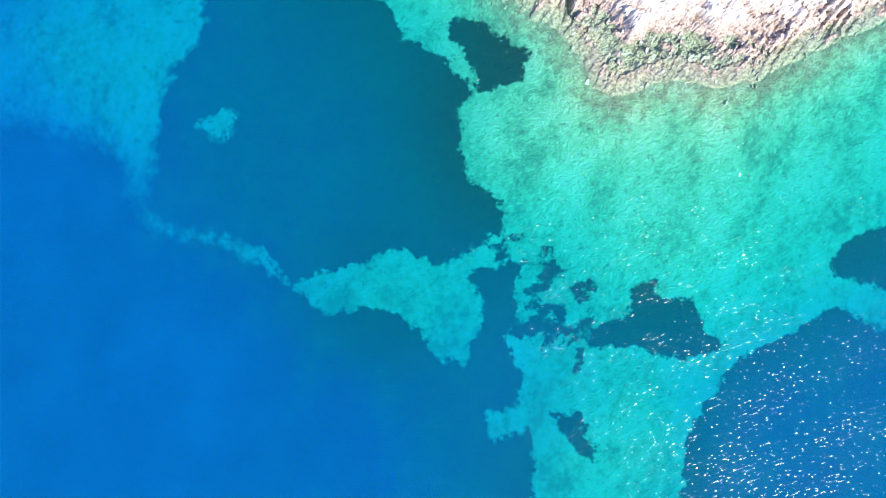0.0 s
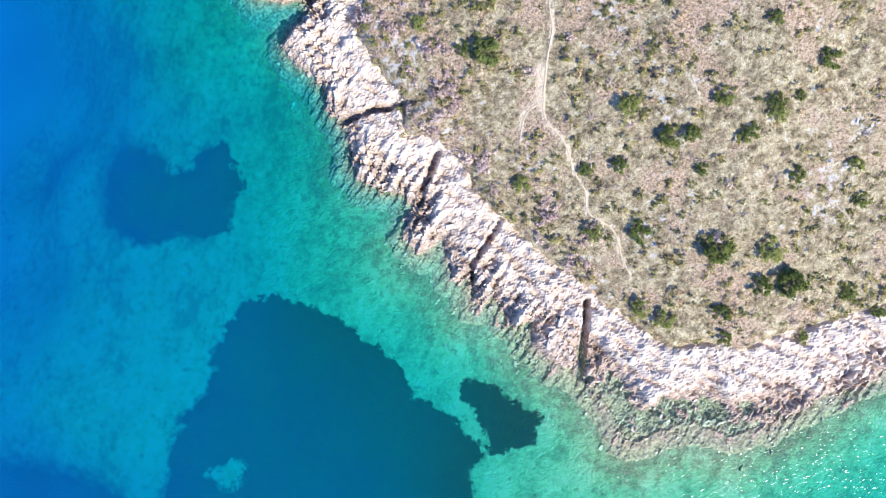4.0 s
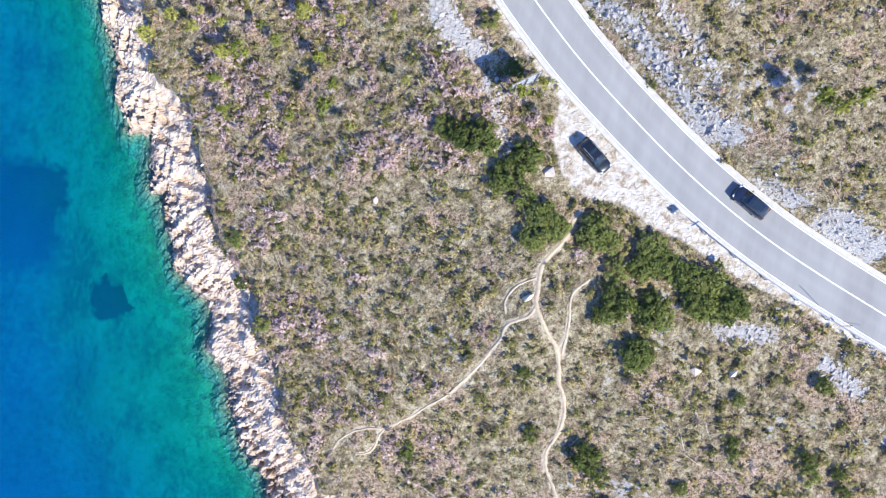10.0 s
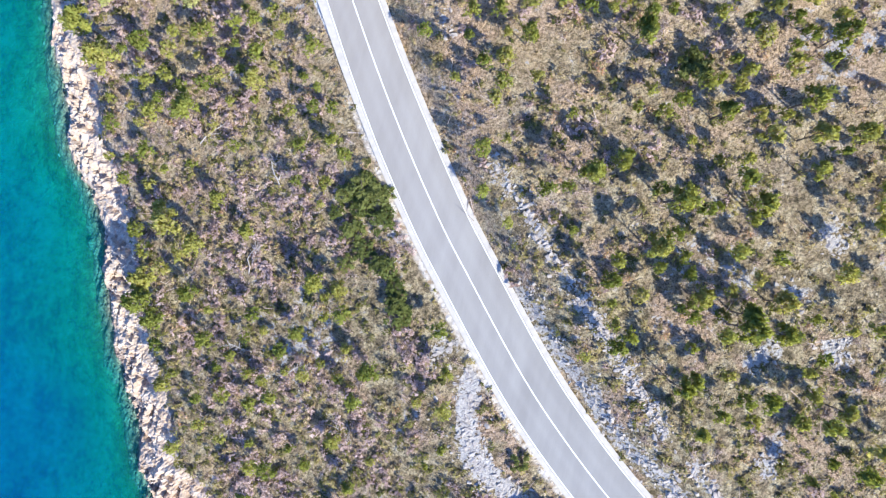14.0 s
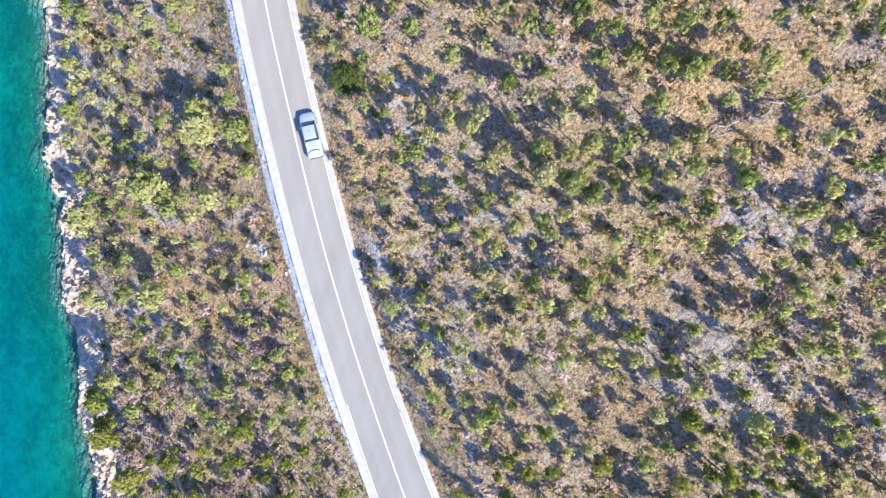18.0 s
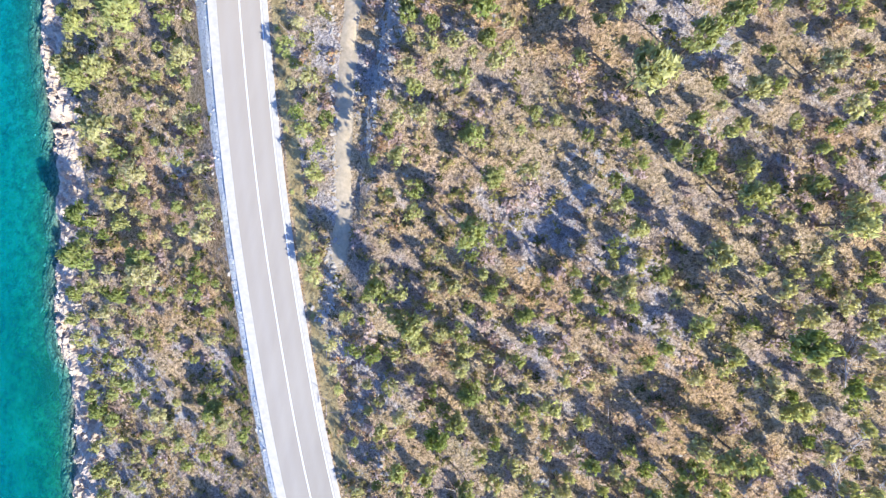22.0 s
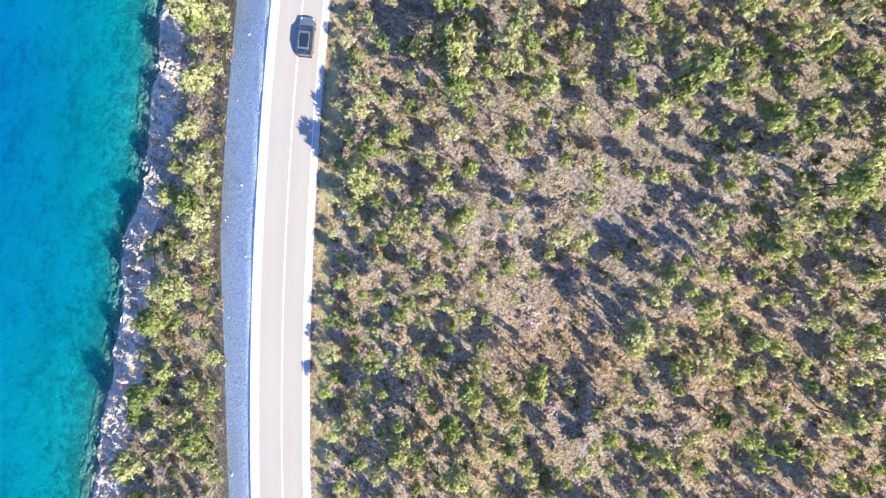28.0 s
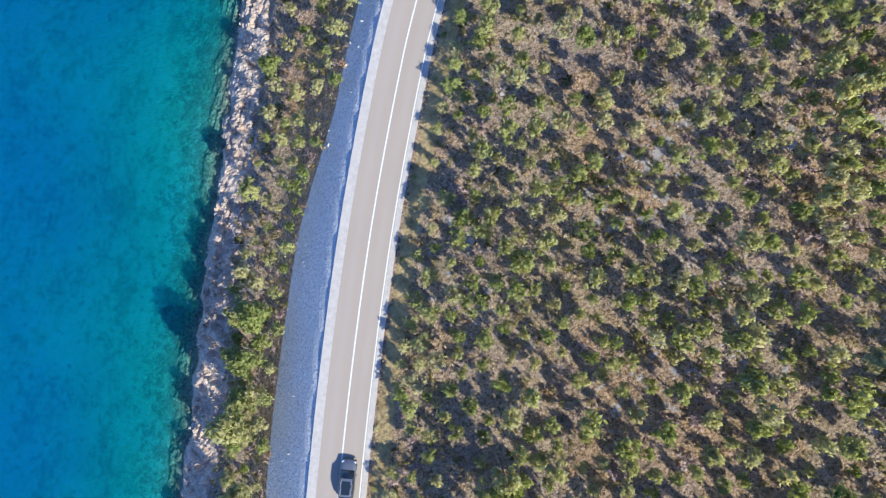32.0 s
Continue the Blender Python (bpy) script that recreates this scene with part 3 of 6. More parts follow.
    sand = n.mix(shallows, sand, n.colors(mottle_caustics, (0.41, (0.40, 0.33, 0.20)), (0.5, (0.60, 0.60, 0.36)), (0.58, (0.74, 0.76, 0.52))))
    sand = n.mix(stone, sand, n.colors(fine, (0.35, (0.15, 0.14, 0.08)), (0.6, (0.55, 0.49, 0.32))))
    sand = n.mix(n.ramp(yy, 225.0, 330.0), sand, n.mix(1.0, sand, (1.0, 0.98, 1.28), "MULTIPLY"))
    mead = n.math("ADD", weed, n.math("MULTIPLY", n.math("SUBTRACT", n.noise(0.5, 6, 0.7), 0.5), 5.0))
    leaf = n.colors(n.noise(0.9, 5, 0.7), (0.3, (0.016, 0.03, 0.024)), (0.7, (0.05, 0.075, 0.05)))
    blur = n.ramp(sep.outputs["Z"], -9.0, -3.5, 2.4, 0.3)
    bed = n.mix(n.ramp(mead, n.math("MULTIPLY", blur, -1.0), blur), sand, leaf)
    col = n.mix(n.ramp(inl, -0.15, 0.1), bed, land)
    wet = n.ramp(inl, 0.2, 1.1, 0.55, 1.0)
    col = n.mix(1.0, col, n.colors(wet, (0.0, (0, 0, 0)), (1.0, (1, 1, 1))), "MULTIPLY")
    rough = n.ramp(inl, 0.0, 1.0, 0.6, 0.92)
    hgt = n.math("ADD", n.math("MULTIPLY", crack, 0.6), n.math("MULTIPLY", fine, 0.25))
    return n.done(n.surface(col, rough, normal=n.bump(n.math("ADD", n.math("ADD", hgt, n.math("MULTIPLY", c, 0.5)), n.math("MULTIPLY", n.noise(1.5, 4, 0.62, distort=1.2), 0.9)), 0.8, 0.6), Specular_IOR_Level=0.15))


def make_water():
    n = Nodes("sea_water")
    depth = n.attr("depth")
    tint = n.node("ShaderNodeCombineColor")
    for key, k in zip(("Red", "Green", "Blue"), (0.95, 0.08, 0.026)):
        n.link(n.math("POWER", math.exp(-k), depth), tint.inputs[key])
    clear = n.node("ShaderNodeBsdfTransparent")
    n.link(tint.outputs[0], clear.inputs["Color"])
    murk = n.node("ShaderNodeBsdfDiffuse")
    # pale caustic streaks of sunlight, put into the murk colour by noise
    murk_caustics = n.noise(0.13, 6, 0.68, stretch=(1, 0.7, 1, 25))
    n.link(n.colors(n.math("MULTIPLY", n.math("DIVIDE", depth, 16.0), n.ramp(murk_caustics, 0.35, 0.65, 1.13, 0.87)), (0.0, (0.0, 0.46, 0.44)), (0.2, (0.0, 0.28, 0.45)), (0.4, (0.0, 0.17, 0.455)), (0.6, (0.0, 0.135, 0.38)), (1.0, (0.0, 0.13, 0.385))), murk.inputs["Color"])
    body = n.node("ShaderNodeMixShader")
    n.link(n.math("SUBTRACT", 1.0, n.math("POWER", math.exp(-1 / 18.0), depth)), body.inputs[0])
    n.link(clear.outputs[0], body.inputs[1])
    n.link(murk.outputs[0], body.inputs[2])
    # calm water with short wavelets, in gusts
    crest = n.math("ADD", n.noise(0.95, 1.2, 0.5, stretch=(1, 3.6, 1, -20)), n.math("MULTIPLY", n.noise(0.1, 3, 0.6, stretch=(1, 2.5, 1, -22)), 0.35))
    waves = n.ramp(crest, 0.765, 1.065)
    normal = n.bump(waves, 1.0, 0.05)
    gloss = n.node("ShaderNodeBsdfGlossy", distribution="BECKMANN")
    gloss.inputs["Roughness"].default_value = 0.19
    n.link(normal, gloss.inputs["Normal"])
    fres = n.node("ShaderNodeFresnel")
    fres.inputs["IOR"].default_value = 1.3
    top = n.node("ShaderNodeMixShader")
    n.link(fres.outputs[0], top.inputs[0])
    n.link(body.outputs[0], top.inputs[1])
    n.link(gloss.outputs[0], top.inputs[2])
    return n.done(top.outputs[0])


def make_leaf(name, stops, through=0.3, spread=0.5, open_=0.0):
    """Foliage, varied by plant and by leaf."""
    n = Nodes(name)
    plant = n.math("FRACT", n.math("ADD", n.attr("tint"), n.node("ShaderNodeObjectInfo").outputs["Random"]))
    one = n.node("ShaderNodeNewGeometry").outputs["Random Per Island"]
    f = n.math("ADD", n.math("MULTIPLY", plant, 1 - spread), n.math("MULTIPLY", one, spread))
    col = n.colors(f, *stops)
    spot = n.noise(7.0, 3, 0.7)
    shade = n.ramp(spot, 0.3, 0.7, 0.72, 1.22)
    col = n.mix(1.0, col, n.colors(n.math("MULTIPLY", shade, 0.5), (0.0, (0, 0, 0)), (1.0, (2, 2, 2))), "MULTIPLY")
    d, t = n.node("ShaderNodeBsdfDiffuse"), n.node("ShaderNodeBsdfTranslucent")
    # a clump of fine needles is lit as the rounded mass that it is
    turn = n.node("ShaderNodeVectorTransform", vector_type="NORMAL", convert_from="OBJECT", convert_to="WORLD")
    n.link(n.node("ShaderNodeAttribute", attribute_name="swell").outputs["Vector"], turn.inputs[0])
    n.link(turn.outputs[0], d.inputs["Normal"])
    n.link(col, d.inputs["Color"])
    n.link(n.mix(1.0, col, (1.0, 1.0, 0.55), "MULTIPLY"), t.inputs["Color"])
    m = n.node("ShaderNodeMixShader")
    m.inputs[0].default_value = through
    n.link(d.outputs[0], m.inputs[1])
    n.link(t.outputs[0], m.inputs[2])
    if not open_:
        return n.done(m.outputs[0])
    # the share of sky that shows between the needles
    gap = n.node("ShaderNodeMixShader")
    gap.inputs[0].default_value = open_
    n.link(m.outputs[0], gap.inputs[1])
    n.link(n.node("ShaderNodeBsdfTransparent").outputs[0], gap.inputs[2])
    return n.done(gap.outputs[0])


def make_plain(name, color, rough=0.5, metal=0.0, grain=12.0, amount=0.12, bump=0.0, **more):
    n = Nodes(name)
    f = n.noise(grain, 4, 0.6)
    col = n.mix(f, tuple(c * (1 - amount) for c in color), tuple(min(1, c * (1 + amount)) for c in color))
    return n.done(n.surface(col, rough, metal, n.bump(f, 0.5, bump) if bump else None, **more))


def make_rock(name="limestone", grey=0.0):
    n = Nodes(name)
    col, crack, fine = rock_color(n)
    col = n.mix(grey, col, (0.33, 0.33, 0.335))
    col = n.mix(n.node("ShaderNodeObjectInfo").outputs["Random"], col, n.mix(1.0, col, (0.8, 0.70, 0.63), "MULTIPLY"))
    return n.done(n.surface(col, 0.9, normal=n.bump(fine, 0.7, 0.15), Specular_IOR_Level=0.15))


def make_asphalt():
    n = Nodes("asphalt")
    big, fine = n.noise(0.22, 4, 0.6, stretch=(2.5, 0.5, 1, 12)), n.noise(9, 5, 0.8)
    col = n.colors(big, (0.3, (0.285, 0.275, 0.26)), (0.7, (0.36, 0.35, 0.33)))
    col = n.mix(n.ramp(fine, 0.3, 0.7, 0.25, 0.0), col, (0.14, 0.14, 0.14))
    pale = n.attr("north")
    col = n.mix(pale, col, n.mix(big, (0.405, 0.34, 0.272), (0.465, 0.392, 0.318)))
    track = n.ramp(n.math("ABSOLUTE", n.math("SUBTRACT", n.math("ABSOLUTE", n.attr("across")), 1.35)), 0.0, 0.7, 0.1, 0.0)
    col = n.mix(track, col, (0.5, 0.48, 0.46))
    return n.done(n.surface(col, 0.85, normal=n.bump(fine, 0.4, 0.02), Specular_IOR_Level=0.2))


M = {
    # scree: a copy of the limestone, dulled to grey to stand for shade
    "ground": make_ground(), "water": make_water(), "rock": make_rock(), "scree": make_rock("shaded_limestone", 0.5), "asphalt": make_asphalt(),
    "line": make_plain("road_paint", (0.78, 0.78, 0.76), 0.7, grain=5, amount=0.15),
    "shoulder": make_plain("concrete_shoulder", (0.54, 0.50, 0.44), 0.9, grain=1.6, amount=0.3, bump=0.02),
    "pine": make_leaf("pine_needles", [(0.0, (0.24, 0.32, 0.08)), (0.25, (0.46, 0.505, 0.185)), (0.55, (0.66, 0.65, 0.29)), (0.8, (0.74, 0.69, 0.375)), (1.0, (0.74, 0.64, 0.46))], 0.42, 0.3, 0.1),
    "pine_olive": make_leaf("olive_pine_needles", [(0.0, (0.18, 0.24, 0.06)), (0.4, (0.38, 0.41, 0.10)), (0.75, (0.55, 0.53, 0.15)), (1.0, (0.60, 0.50, 0.25))], 0.42, 0.35, 0.1),
    "juniper": make_leaf("juniper_foliage", [(0.0, (0.07, 0.10, 0.035)), (0.5, (0.19, 0.225, 0.07)), (1.0, (0.37, 0.38, 0.13))], 0.35, 0.45),
    "heath": make_leaf("olive_heath_leaves", [(0.0, (0.10, 0.105, 0.04)), (0.5, (0.235, 0.235, 0.085)), (1.0, (0.40, 0.37, 0.155))], 0.35, 0.4),
    "scrub": make_leaf("scrub_foliage", [(0.0, (0.11, 0.12, 0.045)), (0.4, (0.24, 0.24, 0.085)), (0.65, (0.39, 0.34, 0.14)), (0.88, (0.54, 0.43, 0.22)), (1.0, (0.45, 0.44, 0.19))], 0.35, 0.3),
    "grass": make_leaf("dry_grass", [(0.0, (0.17, 0.13, 0.065)), (0.3, (0.37, 0.28, 0.15)), (0.6, (0.595, 0.49, 0.28)), (1.0, (0.77, 0.67, 0.45))], 0.25, 0.5),
    "twig": make_leaf("bare_twigs", [(0.0, (0.26, 0.20, 0.175)), (0.4, (0.50, 0.39, 0.34)), (0.7, (0.66, 0.52, 0.475)), (1.0, (0.72, 0.64, 0.60))], 0.2, 0.6),
    "drybush": make_leaf("dry_bush_leaves", [(0.0, (0.28, 0.25, 0.10)), (0.35, (0.50, 0.43, 0.21)), (0.6, (0.66, 0.52, 0.31)), (0.75, (0.70, 0.51, 0.39)), (0.88, (0.56, 0.30, 0.18)), (1.0, (0.44, 0.45, 0.16))], 0.35, 0.35),
    "heather": make_leaf("faded_heather", [(0.0, (0.30, 0.215, 0.205)), (0.4, (0.58, 0.43, 0.415)), (0.75, (0.70, 0.535, 0.515)), (1.0, (0.74, 0.61, 0.585))], 0.35, 0.4),
    "dirt": make_plain("trodden_earth", (0.53, 0.42, 0.285), 0.95, grain=2.2, amount=0.4, bump=0.03),
    "bark": make_plain("bark", (0.16, 0.12, 0.09), 0.95, grain=8, amount=0.3, bump=0.03),
}


# ---- meshes from arrays ----
def mesh_of(name, verts, faces, material, attrs=None, smooth=False):
    """A mesh from an array of places and one of triangles or quads."""
    me = bpy.data.meshes.new(name)
    verts, faces = np.asarray(verts, np.float32), np.asarray(faces, np.int32)
    me.vertices.add(len(verts))
    me.vertices.foreach_set("co", verts.ravel())
    k = faces.shape[1]
    me.loops.add(faces.size)
    me.loops.foreach_set("vertex_index", faces.ravel())
    me.polygons.add(len(faces))
    me.polygons.foreach_set("loop_start", np.arange(len(faces), dtype=np.int32) * k)
    me.polygons.foreach_set("use_smooth", np.full(len(faces), smooth))
    me.update(calc_edges=True)
    for key, values in (attrs or {}).items():
        values = np.asarray(values, np.float32)
        if values.ndim == 2:
            me.attributes.new(key, "FLOAT_VECTOR", "POINT").data.foreach_set("vector", values.ravel())
        else:
            me.attributes.new(key, "FLOAT", "POINT").data.foreach_set("value", values)
    me.materials.append(material)
    return me


def spread(protos, places, rng):
    """Joins turned and scaled copies of prototypes: places are rows of x, y, z, scale, tall. Gives places, faces, tints and swelling."""
    vs, fs, ts, ns, base = [], [], [], [], 0
    pick = rng.randint(0, len(protos), len(places))
    for k, (pv, pf, pn) in enumerate(protos):
        rows = places[pick == k]
        if not len(rows):
            continue
        a = rng.rand(len(rows)) * 2 * np.pi
        c, s = np.cos(a)[:, None], np.sin(a)[:, None]
        x, y, z = pv[None, :, 0], pv[None, :, 1], pv[None, :, 2]
        sc, tall = rows[:, 3:4], rows[:, 4:5]
        v = np.stack([(c * x - s * y) * sc + rows[:, :1], (s * x + c * y) * sc + rows[:, 1:2], z * tall + rows[:, 2:3]], -1)
        vs.append(v.reshape(-1, 3))
        ns.append(np.stack([c * pn[None, :, 0] - s * pn[None, :, 1], s * pn[None, :, 0] + c * pn[None, :, 1], np.broadcast_to(pn[None, :, 2], v.shape[:2])], -1).reshape(-1, 3))
        fs.append((pf[None] + (np.arange(len(rows)) * len(pv))[:, None, None] + base).reshape(-1, pf.shape[1]))
        ts.append(np.repeat(rng.rand(len(rows)), len(pv)))
        base += v.shape[0] * v.shape[1]
    return np.concatenate(vs), np.concatenate(fs), np.concatenate(ts), np.concatenate(ns)


def part(name, mesh, parent, label=""):
    ob = new(name, mesh)
    ob.parent = parent
    return tagged(ob, label)


# ---- the ground, one sheet from the sea bed to the hilltops ----
def steps(lo, hi, step):
    far = np.cumsum(step * 1.22 ** np.arange(1, 40))
    far = far[far < 3500]
    return np.r_[lo - far[::-1], np.arange(lo, hi + 1e-6, step), hi + far]


GX, GY = steps(-88, 62, 0.84), steps(-46, 434, 0.84)
XX, YY = np.meshgrid(GX, GY)
X1, Y1 = XX.ravel(), YY.ravel()
Z1, INLAND, OFFSET = height(X1, Y1, True)


def wide_max(rows, x, y):
    """How far inside the nearest of some broad lines a place lies."""
    best = np.full(x.shape, -9.0)
    for w, *pts in rows:
        lo, hi = np.min(pts, 0) - 6, np.max(pts, 0) + 6
        m = (x > lo[0]) & (x < hi[0]) & (y > lo[1]) & (y < hi[1])
        best[m] = np.maximum(best[m], w - to_line(x[m], y[m], pts)[0])
    return best


def meadow_field(x, y):
    best = np.full(x.shape, -9.0)
    for ring in MEADOWS:
        lo, hi = np.min(ring, 0) - 9, np.max(ring, 0) + 9
        m = (x > lo[0]) & (x < hi[0]) & (y > lo[1]) & (y < hi[1])
        best[m] = np.maximum(best[m], in_ring(x[m], y[m], ring))
    best = np.minimum(best, -in_ring(x, y, SAND_HOLE))
    m = in_ring(x, y, PATCHY)
    return np.maximum(best, np.where(m > -2, np.minimum(m, 0.6) - 0.9 + 4.0 * (fbm(x / 2.2, y / 2.2, 44) - 0.5), -9))


EDGE = half_road(Y1) + 0.05 + shoulder(Y1)
FILL_END = fill_width(Y1)
ATTRS = {
    "inland": INLAND, "rockband": rock_width(Y1) - 1.0, "path": np.maximum(wide_max(PATHS, X1 + 0.6 * (fbm(X1 / 2.6, Y1 / 2.6, 51) - 0.5), Y1 + 0.6 * (fbm(X1 / 2.6, Y1 / 2.6, 57) - 0.5)) - 0.01, -3), "ledge": np.maximum(wide_max(LEDGES, X1, Y1), -3),
    "gravel": np.maximum(in_ring(X1, Y1, LAYBY), np.where((Y1 > 90) & (Y1 < 190), 1.2 - np.abs(OFFSET - 3.2), -9)), "weed": meadow_field(X1, Y1),
    "verge": np.where(Y1 > 245, 1.0 - np.abs(OFFSET + 4.4), -3),
    "far": np.clip((X1 - 56 + 6 * (fbm(X1 / 4, Y1 / 4, 88) - 0.5)) / 6, 0, 1) + np.clip((Y1 - 428) / 6, 0, 1), "wood": np.clip((Y1 - 165) / 60, 0, 1), "pebble": np.where(OFFSET > 2.5, EDGE + FILL_END - OFFSET, -3),
}
ny, nx = XX.shape
ids = np.arange(ny * nx).reshape(ny, nx)
QUADS = np.stack([ids[:-1, :-1], ids[:-1, 1:], ids[1:, 1:], ids[1:, :-1]], -1).reshape(-1, 4)
BELOW = np.interp(INLAND, [-4, -2, 0.2, 1.0], [0, 0.35, 0.45, 1.0]) * np.clip(rock_width(Y1) - INLAND, 0, 1) * (Y1 < 432) * (X1 < 62)
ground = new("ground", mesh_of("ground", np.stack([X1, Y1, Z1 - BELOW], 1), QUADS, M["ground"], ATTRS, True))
tagged(ground, "dry stony hillside with tan grass running down to pale limestone shore and sandy sea bed", "ground", kind="structure")



def on_ground(x, y):
    """Height of the ground sheet itself, between its nodes."""
    ix, iy = np.clip(np.searchsorted(GX, x) - 1, 0, len(GX) - 2), np.clip(np.searchsorted(GY, y) - 1, 0, len(GY) - 2)
    fx, fy = (x - GX[ix]) / (GX[ix + 1] - GX[ix]), (y - GY[iy]) / (GY[iy + 1] - GY[iy])
    zz = (Z1 - BELOW).reshape(XX.shape)
    return (zz[iy, ix] * (1 - fx) + zz[iy, ix + 1] * fx) * (1 - fy) + (zz[iy + 1, ix] * (1 - fx) + zz[iy + 1, ix + 1] * fx) * fy


# trodden footpaths: worn ribbons of dirt with uneven edges
for k, (w, *way) in enumerate(PATHS):
    mid = smooth_line(way, 0.3)
    mid = mid + 0.22 * np.stack([fbm(mid[:, 0] / 1.3, mid[:, 1] / 1.3, 43) - 0.5, fbm(mid[:, 0] / 1.3, mid[:, 1] / 1.3, 44) - 0.5], 1)
    d = np.gradient(mid, axis=0)
    d /= np.linalg.norm(d, axis=1)[:, None] + 1e-6
    side = np.stack([-d[:, 1], d[:, 0]], 1)
    rows = []
    for across, up in ((-1, -0.02), (-0.6, 0.07), (0.6, 0.07), (1, -0.02)):
        wide = w * np.interp(mid[:, 1], [84, 100, 240], [0.42, 0.8, 1.0]) * (0.35 + 1.4 * fbm(mid[:, 0] / 0.8 + 9 * across, mid[:, 1] / 0.8, 45))
        q = mid + side * (across * wide)[:, None]
        rows.append(np.c_[q, on_ground(q[:, 0], q[:, 1]) + up])
    v = np.stack(rows, 1).reshape(-1, 3)
    i = np.arange(len(mid) - 1)[:, None] * 4 + np.arange(3)[None]
    f = np.stack([i, i + 1, i + 5, i + 4], -1).reshape(-1, 4)
    part("footpath", mesh_of("footpath", v, f, M["dirt"], smooth=True), ground, "narrow trodden footpath of pale dry earth")

# ---- the sea ----
WX, WY = steps(-88, 62, 1.5), steps(-46, 434, 1.5)
SX, SY = (a.ravel() for a in np.meshgrid(WX, WY))
_, bed_in, _ = height(SX, SY, True)
wy, wx = len(WY), len(WX)
ids = np.arange(wy * wx).reshape(wy, wx)
quads = np.stack([ids[:-1, :-1], ids[:-1, 1:], ids[1:, 1:], ids[1:, :-1]], -1).reshape(-1, 4)
drowned = shelf(SX, SY, bed_in)
quads = quads[((bed_in < 2.5) | (drowned > 0.05))[quads].any(1)]
soft_depth = np.where(bed_in < 0, sea_depth(SX, SY, np.maximum(-bed_in, 0)), 0.02 + 0.22 * drowned)
water = new("water", mesh_of("water", np.stack([SX, SY, np.zeros_like(SX)], 1), quads, M["water"], {"depth": soft_depth}, True))
tagged(water, "clear turquoise sea turning deep blue away from the shore", "sea", kind="structure")


# ---- the coast road ----
def ribbon(line, left, right, z, material, name, attrs=None, thick=0.0):
    """A strip along a line, between two offsets (plus: to the left of its way)."""
    d = np.gradient(line, axis=0)
    d /= np.hypot(*d.T)[:, None]
    nrm = np.stack([-d[:, 1], d[:, 0]], 1)
    left, right = np.broadcast_to(left, len(line)), np.broadcast_to(right, len(line))
    k = len(line)
    offs = [left, right]
    v = [np.c_[line + nrm * o[:, None], np.full(k, z)] for o in offs]
    if thick:
        v += [np.c_[line + nrm * o[:, None], np.full(k, z - thick)] for o in offs]
    i = np.arange(k - 1)
    f = [np.stack([i, i + k, i + k + 1, i + 1], 1)]
    if thick:
        f += [np.stack([i, i + 1, i + 2 * k + 1, i + 2 * k], 1), np.stack([i + k, i + 3 * k, i + 3 * k + 1, i + k + 1], 1)]
    values = {}
    if attrs:
        across = [left, right] * (2 if thick else 1)
        values = {"across": np.concatenate(across), "north": np.tile(np.clip((line[:, 1] - 215) / 75, 0, 1), len(v))}
    return mesh_of(name, np.concatenate(v), np.concatenate(f), material, values)


LINE = smooth_line(ROAD_LINE, 1.0)
road = new("road", None)
tagged(road, "two-lane grey asphalt coast road with a white centre line", "road", kind="structure")
HALF = half_road(LINE[:, 1])
lanes = [np.linspace(1, -1, 9)[k:k + 2] for k in range(8)]
vv, ff, ac, nn, base = [], [], [], [], 0
for hi, lo in lanes:
    me = ribbon(LINE, hi * HALF, lo * HALF, ROAD_Z, M["asphalt"], "lane", True)
    vv.append(np.array([v.co for v in me.vertices])), ff.append(np.array([p.vertices for p in me.polygons]) + base)
    ac.append(np.r_[hi * HALF, lo * HALF]), nn.append(np.tile(np.clip((LINE[:, 1] - 150) / 180, 0, 1), 2))
    base += len(vv[-1])
    bpy.data.meshes.remove(me)
part("carriageway", mesh_of("carriageway", np.concatenate(vv), np.concatenate(ff), M["asphalt"], {"across": np.concatenate(ac), "north": np.concatenate(nn)}), road)
part("centre_line", ribbon(LINE, 0.08, -0.08, ROAD_Z + 0.006, M["line"], "centre_line"), road, "worn white painted centre line")
SOUTH = LINE[:, 1] < 205
part("edge_line", ribbon(LINE[SOUTH], HALF[SOUTH] - 0.06, HALF[SOUTH] - 0.2, ROAD_Z + 0.006, M["line"], "edge_line"), road, "thin white painted edge line")
part("edge_line", ribbon(LINE, -HALF + 0.2, -HALF + 0.06, ROAD_Z + 0.006, M["line"], "edge_line"), road, "thin white painted edge line")
wide = shoulder(LINE[:, 1])
shoulder_west = new("road_shoulder", ribbon(LINE, HALF + 0.002 + wide, HALF + 0.002, ROAD_Z - 0.01, M["shoulder"], "road_shoulder", thick=0.35))
tagged(shoulder_west, "pale concrete strip along the seaward edge of the road", "road shoulder", kind="structure")
shoulder_east = new("road_shoulder", ribbon(LINE, -HALF - 0.002, -HALF - 0.6, ROAD_Z - 0.01, M["shoulder"], "road_shoulder", thick=0.35))
tagged(shoulder_east, "narrow pale concrete gutter along the hillside edge of the road", "road shoulder", kind="structure")

